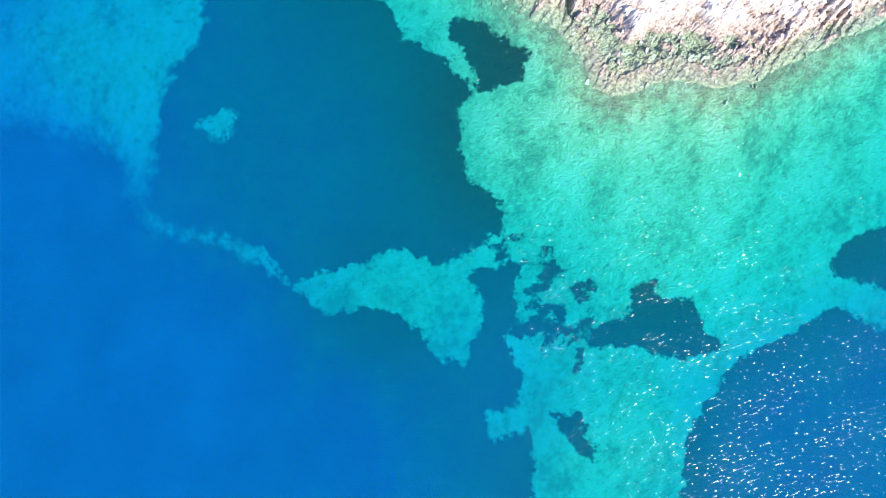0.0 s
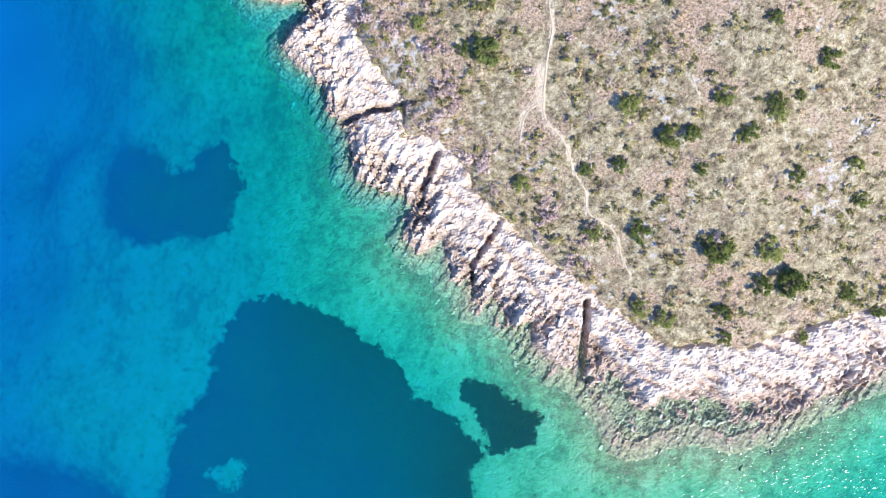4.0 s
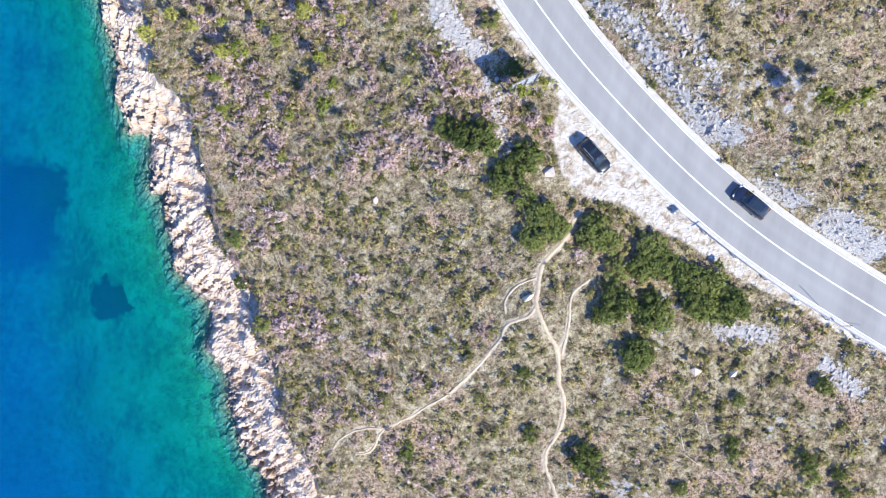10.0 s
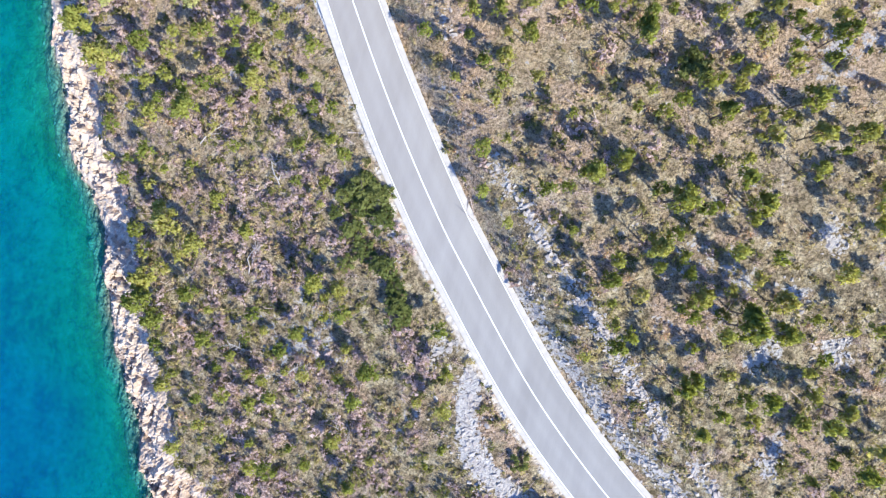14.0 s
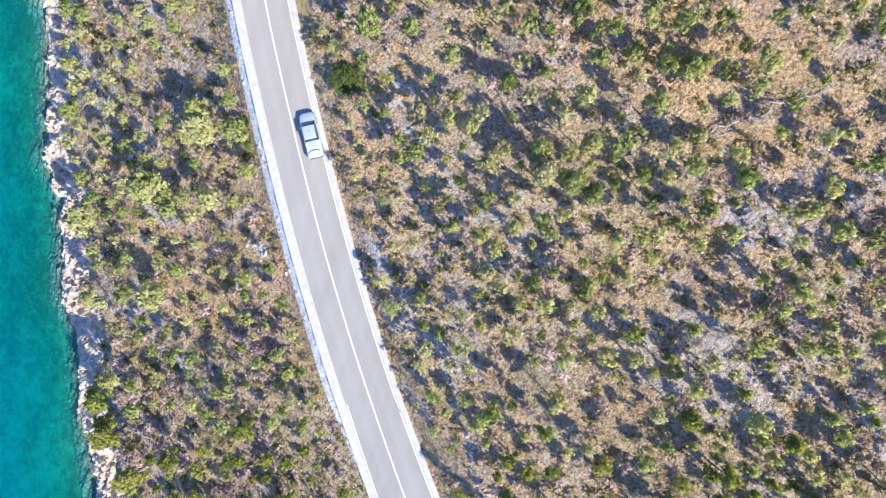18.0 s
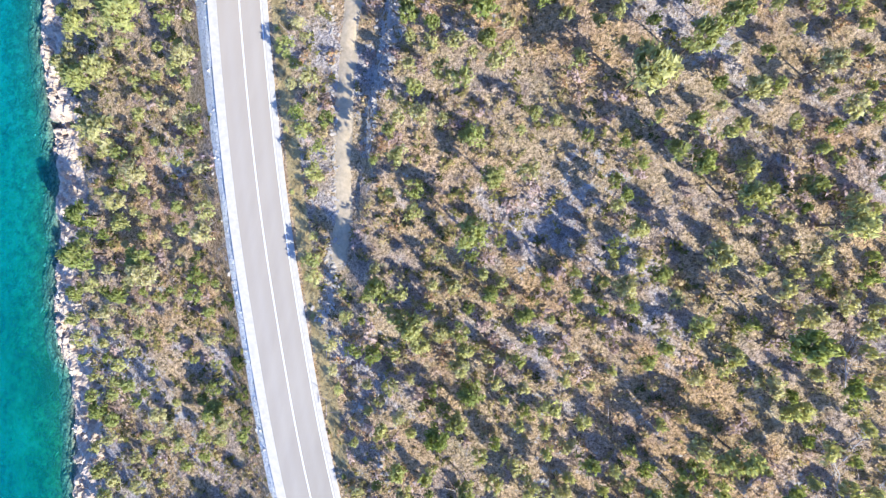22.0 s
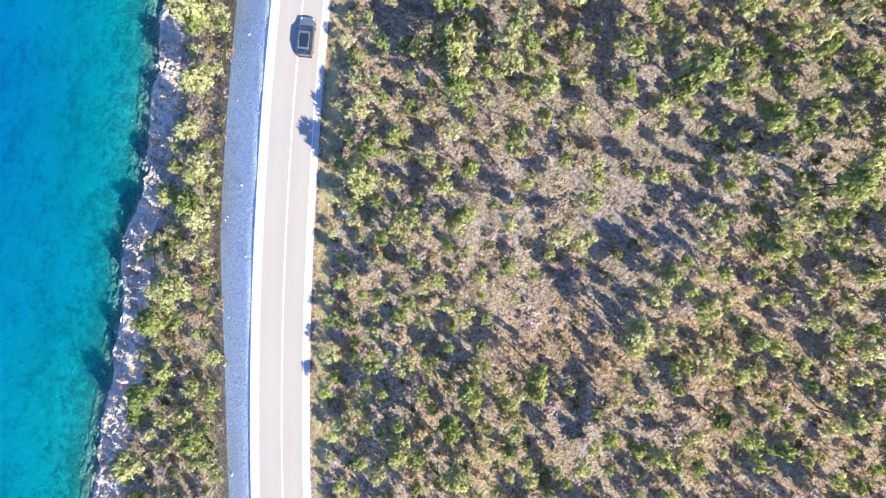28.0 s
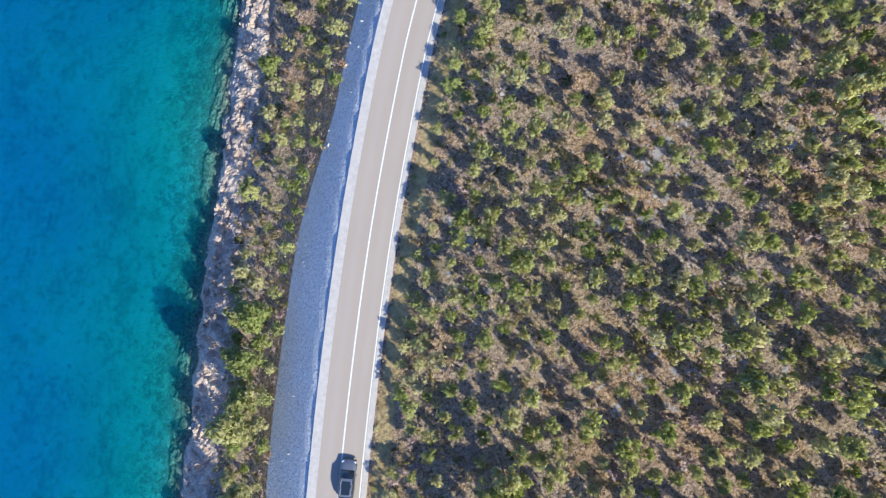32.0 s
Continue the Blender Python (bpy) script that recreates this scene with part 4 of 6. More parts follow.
JUNIPERS_A = [
    (34, 38.9, 1), (44.6, 39, 0.9), (26.3, 41.4, 1.3), (33.4, 42.1, 1.2), (54.3, 42.7, 1), (23.4, 42.8, 1.2), (50, 44.9, 1.2), (38, 45.7, 1.3), (41.8, 46.1, 1.8),
    (39, 50.4, 1.6), (32.2, 50.5, 1.8), (22.9, 52.4, 1.4), (17, 52.4, 1.2), (50, 56.7, 1), (8, 58.3, 1.1), (41.3, 59.6, 1), (16, 60.1, 1), (29.9, 60.2, 0.8),
    (19.9, 60.6, 1), (48.5, 60.7, 1), (34.2, 63.8, 0.8), (25.9, 64.1, 1.4), (28.2, 64.3, 1.2), (35.1, 64.6, 1.1), (38, 66.8, 1.2), (20.5, 67.8, 1.4), (37.7, 68.1, 1.1),
    (31.6, 68.7, 1.2), (40.5, 68.8, 0.7), (43.7, 73, 1.3), (3.2, 74.5, 1.7), (0.1, 75.2, 0.9), (36.5, 77.2, 0.9),
]
JUNIPERS_B = [
    (-5.4, 78.4, 1), (19.6, 80.2, 1), (3.4, 81.2, 0.8), (21.1, 82, 1.2), (-2.9, 85.2, 0.6), (28.2, 87.2, 2), (23.2, 88, 1.3), (31.2, 90, 1.2), (2.9, 90.6, 1),
    (1.2, 91.3, 0.8), (25.9, 91.4, 1.3), (12.3, 92.9, 1.1), (37.3, 94.3, 0.9), (28.4, 94.4, 1.2), (20.4, 96.1, 0.9), (37.5, 96.4, 0.9), (11.3, 96.7, 1.3), (-11.4, 97.4, 0.9),
    (33.9, 98.2, 1.2), (37.3, 98.4, 0.9), (-11.3, 98.6, 0.9), (9.9, 99, 1.7), (33.6, 99.9, 1.1), (25.3, 100.7, 0.8), (43.2, 101.1, 0.9), (3.7, 101.5, 1), (25.3, 101.7, 0.8),
    (25.9, 106.6, 0.9), (35.3, 108.3, 1.1), (2.3, 108.7, 0.9), (14.5, 111.8, 1.9), (-29.6, 113.6, 1.1), (16.4, 116.2, 2.2),
]
JUNIPERS_C = [
    (24.8, 117.1, 2.4), (12.2, 117.4, 2.5), (-32.7, 118.7, 1), (21.4, 119.2, 3.3), (16.3, 122.2, 3), (-32.6, 124.2, 1.1), (9.7, 125, 2.1), (4, 125.8, 3), (1.5, 129.2, 1.5),
    (2, 133.3, 1.8), (-2.9, 135.3, 2.2), (0.7, 143, 1.2), (-2.2, 148.6, 1.1), (-15.8, 164.9, 1.6), (-15.8, 166.7, 1.1), (-17, 169.9, 1.5), (-17.7, 175.5, 1.6), (-19.6, 178.7, 1.9),
    (14.1, 190.7, 1.7), (-24.7, 238.9, 1.8),
]
JUNIPERS_D = [
    (-19.8, 179.4, 1.4), (-18, 178.1, 1.2), (-21.6, 178.2, 1.3), (-22.6, 176.3, 1), (-20.8, 173.8, 1.5), (-19.5, 171.9, 1.3), (-17.7, 170.3, 1.2), (-16.9, 178.3, 0.9), (-21.6, 170.6, 1),
    (-15.6, 166, 1.4), (-19.8, 176.6, 1.4), (-15.9, 167.8, 1.1), (-37, 234.9, 1), (-36.5, 232.9, 0.9), (-36.3, 231, 0.9), (-42, 263.6, 0.9), (-41.9, 259.8, 0.8), (-41.2, 256.6, 0.9),
    (-40.6, 253.4, 0.9), (-40, 250.9, 0.8), (-24.2, 239.1, 1.3), (-25.4, 239.7, 1), (-23.3, 238.2, 1.1), (0.3, 131.6, 1.7), (-1.1, 130.6, 1.2), (-5.2, 136.1, 1.7),
    (-6.9, 136.8, 1.3), (9.3, 125.9, 1.3), (11.5, 124, 1.3), (12.2, 120.9, 1.4), (10.3, 115.8, 1.1), (14.8, 110.9, 1.4),
]
JUNIPERS = JUNIPERS_A + JUNIPERS_B + JUNIPERS_C + JUNIPERS_D
PINES_A = [
    (-21.3, 144.9, 0.8), (-12.6, 148.7, 0.6), (-23.3, 150.2, 0.9), (14.8, 154, 0.8), (-45.6, 155.7, 0.9), (28.4, 156.5, 0.9), (18.2, 157.8, 0.8), (13, 158.5, 0.9), (-18.9, 158.7, 1.1),
    (13.7, 159.4, 0.9), (-39, 161.3, 1), (-27.2, 162.5, 0.9), (6.7, 162.5, 1), (-45.1, 163.7, 1.3), (7.7, 163.8, 0.8), (21.9, 164.2, 1), (18.4, 164.7, 1.2), (6, 164.9, 0.7),
    (-47.3, 165.7, 1.5), (18.7, 166, 1.1), (-40.8, 166.9, 1), (21.9, 167.2, 1), (-22.2, 167.8, 0.9), (14.4, 167.8, 1.1), (-47.8, 168.3, 1.3), (-24.9, 168.5, 1.2), (-50.6, 168.6, 1.4),
    (5.8, 169.3, 0.9), (-39.9, 172.5, 1.2), (10.1, 172.6, 1.2), (-33.3, 174, 0.9), (-50.9, 174.3, 0.9), (30, 174.5, 0.8),
]
PINES_B = [
    (-42.8, 175.2, 1.5), (19.6, 176.6, 1.1), (11.8, 177.1, 1.3), (-36.9, 177.9, 0.9), (3.7, 179.8, 1.2), (24.6, 179.9, 0.9), (6.5, 181, 1), (24.3, 183.1, 1), (27.9, 183.1, 1),
    (-4.4, 183.4, 0.5), (16.1, 185.4, 0.9), (23.5, 186.3, 1.1), (-40.1, 188.2, 1.6), (-45, 188.3, 1.1), (18.2, 189.2, 0.8), (-44.3, 189.9, 0.8), (-9.6, 190, 0.7), (-31.7, 190.8, 1.2),
    (-4.5, 191.5, 0.9), (25.9, 192.1, 1), (23.5, 192.5, 0.8), (8.5, 192.6, 1), (-2.3, 193.6, 0.9), (8.5, 193.7, 0.9), (-50.8, 194.3, 1.7), (9.1, 194.9, 0.8), (7, 196.1, 0.7),
    (1, 196.4, 0.8), (-46.4, 196.4, 1.1), (-37.3, 197.1, 0.8), (13.9, 197.1, 1.2), (20.1, 197.5, 1.1), (28.3, 197.6, 1.1),
]
PINES_C = [
    (26.2, 198.7, 1.2), (-54.5, 198.8, 1.7), (12.2, 199.5, 1.1), (1, 199.7, 0.9), (-7.9, 200, 0.9), (-56.4, 200.1, 1.1), (21.7, 200.1, 0.8), (-36.3, 200.9, 1.3), (11.7, 201.5, 0.8),
    (25.8, 202.3, 0.7), (17.3, 203, 1), (-55.8, 203.2, 1.6), (14.8, 203.2, 0.7), (8.8, 204.8, 0.9), (-54.5, 205.2, 1.4), (-3.5, 205.8, 1), (-38.7, 206.7, 0.8), (-31.5, 207.4, 0.9),
    (13, 207.6, 0.8), (7.5, 209.2, 0.9), (-13.7, 209.2, 0.7), (4.1, 210.3, 0.9), (20.3, 211.8, 0.9), (8.3, 213.3, 0.8), (-56.3, 215, 1.3), (-48.1, 215.4, 1.6), (24, 216, 0.8),
    (20.8, 216.1, 0.7), (-0.9, 217, 1.1), (-5.7, 217.2, 0.9), (-52.5, 218.4, 0.8), (-45.2, 218.5, 0.9), (26.7, 219.5, 0.8),
]
PINES_D = [
    (8.6, 221.1, 0.8), (11.5, 222, 1), (-4, 222.2, 0.8), (5.5, 222.3, 0.8), (-7.4, 223, 0.9), (-13.5, 223.1, 0.9), (25.8, 223.5, 0.9), (-58.6, 223.9, 1.3), (-21.9, 224, 1.2),
    (18, 224.1, 1), (9.7, 224.2, 0.9), (16.5, 224.3, 0.6), (-57.7, 225, 1.5), (-22.3, 225.6, 1.2), (-0.5, 225.7, 1.1), (-10.1, 225.7, 0.8), (-40.3, 226.4, 1.3), (-46.4, 226.5, 1.1),
    (-2.2, 227, 1.2), (4.2, 227.7, 0.9), (-47.9, 227.8, 2), (-4.8, 227.9, 1.3), (-60.2, 229.5, 1), (-2.5, 229.8, 0.8), (-5.4, 230.2, 1.2), (-8.5, 230.4, 0.8), (-17.1, 230.5, 1),
    (-0.5, 230.6, 1), (9.1, 231.2, 0.9), (-18.7, 231.6, 0.8), (-11.9, 232.6, 1), (9.4, 233.4, 0.7), (-37.3, 233.7, 1.4),
]
PINES_E = [
    (4.9, 233.9, 1), (-41.3, 234.3, 1.8), (-41.8, 236.2, 1.4), (-8, 236.7, 0.9), (7.5, 236.7, 1), (-59.2, 237.5, 1.3), (3.2, 238.7, 1), (5.7, 238.7, 0.7), (-0.1, 240.7, 0.7),
    (-21.6, 242.8, 1.2), (-17.5, 242.8, 0.9), (-60.5, 243.1, 1.1), (-8.6, 243.4, 1), (2, 245, 1.1), (-15.8, 245.7, 0.9), (4.2, 246.1, 1.1), (-7, 246.7, 0.9), (3, 247.6, 0.9),
    (-60.9, 250.2, 1.1), (-24.6, 250.5, 0.6), (8.2, 251, 1.3), (-43.9, 251.1, 1.2), (-6.5, 251.1, 0.8), (-18.6, 251.3, 1.2), (-24.1, 251.5, 0.7), (-16.6, 252.4, 1), (17.7, 254, 0.7),
    (-10.4, 254.3, 0.6), (11.6, 255.1, 0.8), (13.3, 255.1, 0.9), (21.1, 255.3, 0.8), (-15.4, 255.5, 1.2), (-2.5, 258.2, 0.5),
]
PINES_F = [
    (6.3, 258.9, 0.8), (0.3, 259.1, 0.8), (7.5, 259.7, 1), (-15.9, 259.8, 0.9), (-20.3, 260.2, 1), (1.4, 260.7, 0.8), (12.2, 261.2, 1.5), (-18, 261.4, 1), (1.9, 261.7, 0.6),
    (-20.9, 262.1, 1.4), (-10.3, 263.1, 0.9), (13.6, 263.4, 1.2), (19.3, 263.8, 0.8), (-56.5, 264.2, 1), (-63.6, 264.6, 1), (-13.5, 265, 0.9), (-24.4, 265.3, 1.2), (21.3, 265.8, 0.8),
    (-1.6, 266, 1.1), (-3.5, 266.4, 0.7), (-52, 267, 1.7), (1.7, 267.1, 0.9), (-2.6, 267.9, 0.6), (-52.6, 268.6, 1.5), (5.9, 268.7, 1.2), (14.6, 268.7, 0.9), (-59.8, 269.1, 1.8),
    (-15.3, 270.9, 1.5), (-44.3, 271.2, 1.3), (-0.3, 271.2, 0.9), (16.5, 271.3, 1.5), (-56, 272.6, 1.1), (8.6, 273.8, 1.3),
]
PINES_G = [
    (-62, 273.9, 1.6), (-1.1, 274.3, 0.7), (14.2, 274.7, 0.9), (-56.2, 275.3, 1.2), (-13, 276.1, 1.1), (9, 276.3, 1), (5, 276.9, 1.1), (-0.1, 277, 0.8), (-53.4, 278.6, 1.4),
    (-4.5, 279.7, 0.6), (-15.1, 279.9, 1.2), (-23, 280.8, 0.8), (1.4, 281.1, 0.7), (-17.9, 281.8, 0.7), (-9.2, 282, 0.8), (-29.6, 282.7, 0.8), (9.3, 283.3, 1.2), (-57, 283.4, 1.9),
    (-21.9, 283.7, 0.7), (0.1, 284.9, 2), (15.4, 285.1, 1.1), (4.4, 287.5, 1.4), (-18.9, 289.1, 0.8), (-13.4, 289.3, 0.9), (7.6, 289.5, 1.1), (-60.3, 289.8, 1.5), (-18.8, 290.8, 0.8),
    (-64.3, 290.9, 1.3), (-58.1, 291, 1.4), (-46.1, 291, 1.1), (-14, 291.7, 1.5), (-20.9, 292, 1), (-64.7, 292.1, 1.3),
]
PINES_H = [
    (-0.8, 292.3, 0.7), (-8.6, 292.7, 1.1), (-21.3, 293.9, 0.9), (-8.7, 294.1, 1), (-5.4, 294.4, 1.2), (-14.2, 294.6, 1.3), (14.9, 294.8, 1), (-3, 295.1, 1.2), (-53.9, 296.4, 2),
    (-2.7, 296.4, 1), (14.6, 296.6, 1.2), (-61.6, 297, 1.3), (-19, 298.1, 1), (-45.5, 298.3, 1.8), (-0.1, 298.6, 0.7), (-65.9, 299.1, 0.9), (6.4, 299.2, 0.6), (13.8, 299.4, 0.8),
    (8.7, 299.8, 0.8), (-7.1, 301, 0.7), (-12.4, 301.5, 0.9), (-46.7, 301.9, 1.7), (11.1, 301.9, 0.8), (-62.6, 302.8, 1), (-63.7, 303.8, 0.9), (-5.5, 303.8, 0.8), (-11.3, 304.6, 1.1),
    (-2.9, 305.4, 0.8), (1.7, 305.9, 0.6), (3.2, 306.5, 0.6), (-49.3, 306.6, 1.4), (-55.7, 306.9, 1.9), (14.8, 307.5, 1),
]
PINES_I = [
    (-34.3, 307.5, 1), (-29.9, 308.7, 0.9), (-26.4, 308.7, 0.7), (-7.5, 309.5, 0.9), (-3.9, 310.8, 1.7), (-11.1, 310.8, 0.8), (-26.9, 312.8, 0.8), (-53.2, 313.9, 1.6), (5.2, 314.3, 0.7),
    (8.1, 315.3, 0.8), (-26.2, 316.8, 1), (-30.5, 317, 0.6), (14.5, 317.6, 1.1), (-22.1, 317.7, 1.5), (-60.7, 318.2, 1.8), (-32.4, 318.3, 0.6), (-57.1, 318.9, 1.1), (-50.1, 319.1, 1.2),
    (14.4, 319.2, 0.8), (-16.9, 321.1, 0.6), (-52, 321.3, 1.4), (-22, 321.7, 1.4), (-16.9, 323.1, 0.8), (-62.3, 323.4, 1.1), (-27.5, 323.5, 1.2), (-53.5, 323.9, 1.4), (-9, 324.2, 0.7),
    (-5.1, 324.3, 0.9), (-16.6, 324.4, 0.6), (-34, 324.8, 1), (-22.5, 325.5, 1.3), (-25.7, 325.8, 0.8), (-59.4, 326, 1.5),
]
PINES_J = [
    (-31.6, 326.9, 1.1), (-57, 327, 1), (2.4, 327.1, 1), (-8.6, 327.4, 0.6), (-20.2, 327.5, 0.9), (12.6, 327.5, 1.1), (-16.9, 327.8, 0.9), (9.2, 327.9, 0.7), (4.3, 327.9, 0.6),
    (-32.3, 328.4, 0.6), (-20.5, 329, 1.3), (-15.4, 329, 0.8), (-55.9, 329.2, 1.3), (-14.1, 329.3, 1), (-17.6, 329.5, 0.7), (16.3, 330, 0.9), (-13.9, 330.9, 1.1), (5.9, 331.4, 0.7),
    (1.2, 331.7, 0.9), (9.7, 332, 0.9), (-0.5, 333.1, 0.5), (-5.3, 334.1, 1.1), (-59.8, 334.5, 0.9), (-57.8, 335, 1.7), (14.8, 335.3, 0.7), (-5.5, 335.4, 1.4), (-32.6, 335.5, 0.8),
    (-18.6, 336.3, 0.8), (-54.1, 339.1, 1.8), (-25.2, 339.5, 0.9), (-1.7, 340.2, 1.1), (-33.9, 341.6, 1.1), (7.3, 342.7, 1.2),
]
PINES_K = [
    (9.1, 342.7, 0.8), (-60.8, 343.6, 1), (-27.2, 344.2, 0.8), (-58.7, 344.5, 1.1), (-21.4, 345.5, 1), (-27.6, 345.5, 0.9), (-32.4, 346.3, 0.8), (11.2, 346.4, 0.7), (-20.7, 346.5, 1),
    (-51.9, 347.1, 1.6), (-33.9, 347.6, 1), (12.6, 348.2, 1.5), (-25.2, 348.3, 0.7), (-52.7, 348.7, 1.8), (13.9, 348.7, 1.2), (-2.3, 350, 0.9), (-7.9, 350, 0.8), (-57.9, 350.2, 1.4),
    (-31.1, 350.3, 1.7), (2, 350.4, 0.8), (-20.1, 351.2, 1), (-7.9, 351.3, 0.8), (-52.1, 352.4, 1.4), (-51.3, 353.5, 1.5), (-29.8, 353.6, 1.2), (7.2, 354.4, 1.2), (-27.5, 354.8, 1.1),
    (-5.3, 355.3, 1), (6.6, 355.5, 0.8), (14.7, 355.7, 0.7), (-9.8, 355.8, 1.1), (-2.2, 356.5, 1), (9, 356.6, 0.7),
]
PINES_L = [
    (-33.6, 356.9, 0.7), (-28.9, 357.1, 0.7), (-0.7, 357.5, 1.2), (-52.9, 357.6, 1.5), (-25.9, 358, 0.8), (-54.3, 358, 0.9), (-31.2, 358.1, 1.3), (-21.5, 358.7, 1.4), (-28.7, 358.7, 0.7),
    (1, 359.3, 1.6), (9.1, 359.9, 0.8), (-21.6, 360.2, 1.4), (11.3, 360.3, 0.7), (-12.1, 360.6, 0.8), (-32.4, 360.7, 1), (-18.2, 361.1, 0.8), (13.2, 361.7, 0.9), (-21.7, 362, 1.5),
    (-18.7, 362.4, 0.9), (-5.3, 362.9, 0.9), (-51.1, 363, 1.8), (-14, 363.2, 1.1), (-9.6, 363.6, 0.9), (-22.2, 364.2, 1.2), (-23.4, 364.3, 0.8), (-20.5, 365.6, 1), (13.2, 365.6, 0.9),
    (-20.7, 367.6, 1.5), (9.5, 367.8, 0.8), (-21, 369.5, 1.3), (-6.5, 369.9, 0.8), (-51.2, 370, 1.7), (-49, 371.4, 1.1),
]
PINES_M = [
    (-51.6, 371.9, 2.1), (-1.3, 371.9, 0.9), (2.2, 372.2, 1.1), (-28.5, 372.3, 0.8), (5, 373.3, 0.8), (-50.7, 373.6, 1.8), (-49.6, 374.9, 1.3), (2.6, 374.9, 1.1), (-8.1, 375.9, 1),
    (-55.3, 377.8, 1), (-4.4, 377.9, 1), (-50, 378.9, 1.9), (-11.2, 379.2, 0.8), (1.7, 379.3, 1.2), (-55.7, 379.5, 1.3), (-30.2, 380.1, 1.3), (-48.8, 381, 1.1), (-9, 381.1, 0.8),
    (12.2, 381.5, 1.1), (-30.2, 381.9, 1.1), (-10.1, 382.7, 0.8), (-25.4, 383.1, 0.8), (0.8, 383.2, 1.1), (-54.3, 384.3, 1.4), (-49.2, 384.4, 1.9), (2.3, 387.4, 1.2), (-49.3, 388.2, 1.1),
    (-6.7, 388.9, 0.8), (-19.1, 390.8, 1.3), (-4.6, 392.3, 0.8), (-15.5, 395.3, 0.9), (9.1, 396.5, 1), (-10, 396.9, 0.9),
]
PINES_N = [
    (-51.1, 399.2, 1.3), (10.1, 399.2, 1), (-3.2, 405.4, 0.8), (-10.9, 406.7, 1), (12.6, 407.1, 1.1), (-0.8, 408.4, 1.1), (-16.4, 410.4, 0.7), (7.9, 410.4, 0.7), (10.9, 410.5, 1.1),
    (-50.4, 414.3, 1.3), (-22.1, 415.2, 1.1),
]
PINES = PINES_A + PINES_B + PINES_C + PINES_D + PINES_E + PINES_F + PINES_G + PINES_H + PINES_I + PINES_J + PINES_K + PINES_L + PINES_M + PINES_N

# ---- plants ----
RNG = np.random.RandomState(11)


def leaf_ball(rng, centres, radius, count, length, width, up=0.35, lying=0.0):
    """Small pointed leaves that stand out of clump centres, or lie on the clump (the share of them: lying). Gives places, triangles, and the way that each leaf's clump swells there."""
    v, f, n = [], [], []
    centres = np.asarray(centres, float)
    middle = centres.mean(0) * (1, 1, 0.7)
    reach = np.abs(centres - middle).max() + radius
    for c in centres:
        d = rng.normal(size=(count, 3))
        d[:, 2] = np.abs(d[:, 2]) * 0.9 + up * (rng.rand(count) - 0.3)
        d /= np.linalg.norm(d, axis=1)[:, None]
        p = c + d * radius * (0.25 + 0.5 * rng.rand(count))[:, None]
        side = np.cross(d, np.array([0, 0, 1.0]) + 0.55 * rng.normal(size=(count, 3)))
        side /= np.linalg.norm(side, axis=1)[:, None]
        way = np.where(rng.rand(count, 1) < lying, np.cross(side, d) + 0.3 * d, d)
        tip = p + way * length * (0.6 + 0.7 * rng.rand(count))[:, None]
        w = width * (0.6 + 0.8 * rng.rand(count))[:, None]
        k = len(v) * 3 * count
        v.append(np.stack([p - side * w, p + side * w, tip], 1).reshape(-1, 3))
        f.append(np.arange(3 * count).reshape(-1, 3) + k)
        out_ = 0.42 * d + 0.5 * (c - middle) / reach + 0.18 * rng.normal(size=(count, 3)) + np.array((0, 0, 0.6))
        n.append(np.repeat(out_ / np.linalg.norm(out_, axis=1)[:, None], 3, axis=0))
    return np.concatenate(v), np.concatenate(f), np.concatenate(n)


def pine_crown(rng, per=26, tufts=26, long=0.21, broad=0.08, reach=0.74, puff=0.36):
    """A bushy young pine, 1 m in radius and about 3 m tall: a dome of tufts on whorls."""
    a, r = rng.rand(tufts) * 6.28, reach * np.sqrt(rng.rand(tufts))
    lobe = 0.82 + 0.2 * np.sin(a * rng.randint(3, 6) + 6 * rng.rand())
    z = 0.75 + 1.55 * (1 - (r / 0.86) ** 2) ** 0.6 * (0.82 + 0.33 * rng.rand(tufts))
    return leaf_ball(rng, np.stack([r * lobe * np.cos(a), r * lobe * np.sin(a), z], 1), puff, per, long, broad, 0.35, 0.7)


def round_crown(rng):
    """A dense juniper or mastic bush, 1 m in radius and 1 m tall."""
    n = 26
    a, r = rng.rand(n) * 6.28, 0.8 * np.sqrt(rng.rand(n))
    z = 0.25 + 0.55 * np.sqrt(np.maximum(0, 1 - r * r)) * (0.7 + 0.4 * rng.rand(n))
    return leaf_ball(rng, np.stack([r * np.cos(a), r * np.sin(a), z], 1), 0.28, 34, 0.15, 0.07, 0.35, 0.7)


def low_scrub(rng):
    n = 3
    a, r = rng.rand(n) * 6.28, 0.6 * np.sqrt(rng.rand(n))
    return leaf_ball(rng, np.stack([r * np.cos(a), r * np.sin(a), 0.3 + 0.4 * (1 - r)], 1), 0.36, 9, 0.42, 0.17, 0.35, 0.5)


def grass_tuft(rng):
    return leaf_ball(rng, [(0, 0, 0.0)], 0.3, 7, 0.9, 0.17, 0.5)


def twig_bush(rng):
    """A leafless bush: thin branches from one foot."""
    return leaf_ball(rng, [(0, 0, 0.05), (0.25, 0.1, 0.15), (-0.2, 0.2, 0.1)], 0.12, 9, 0.95, 0.04, 0.5)


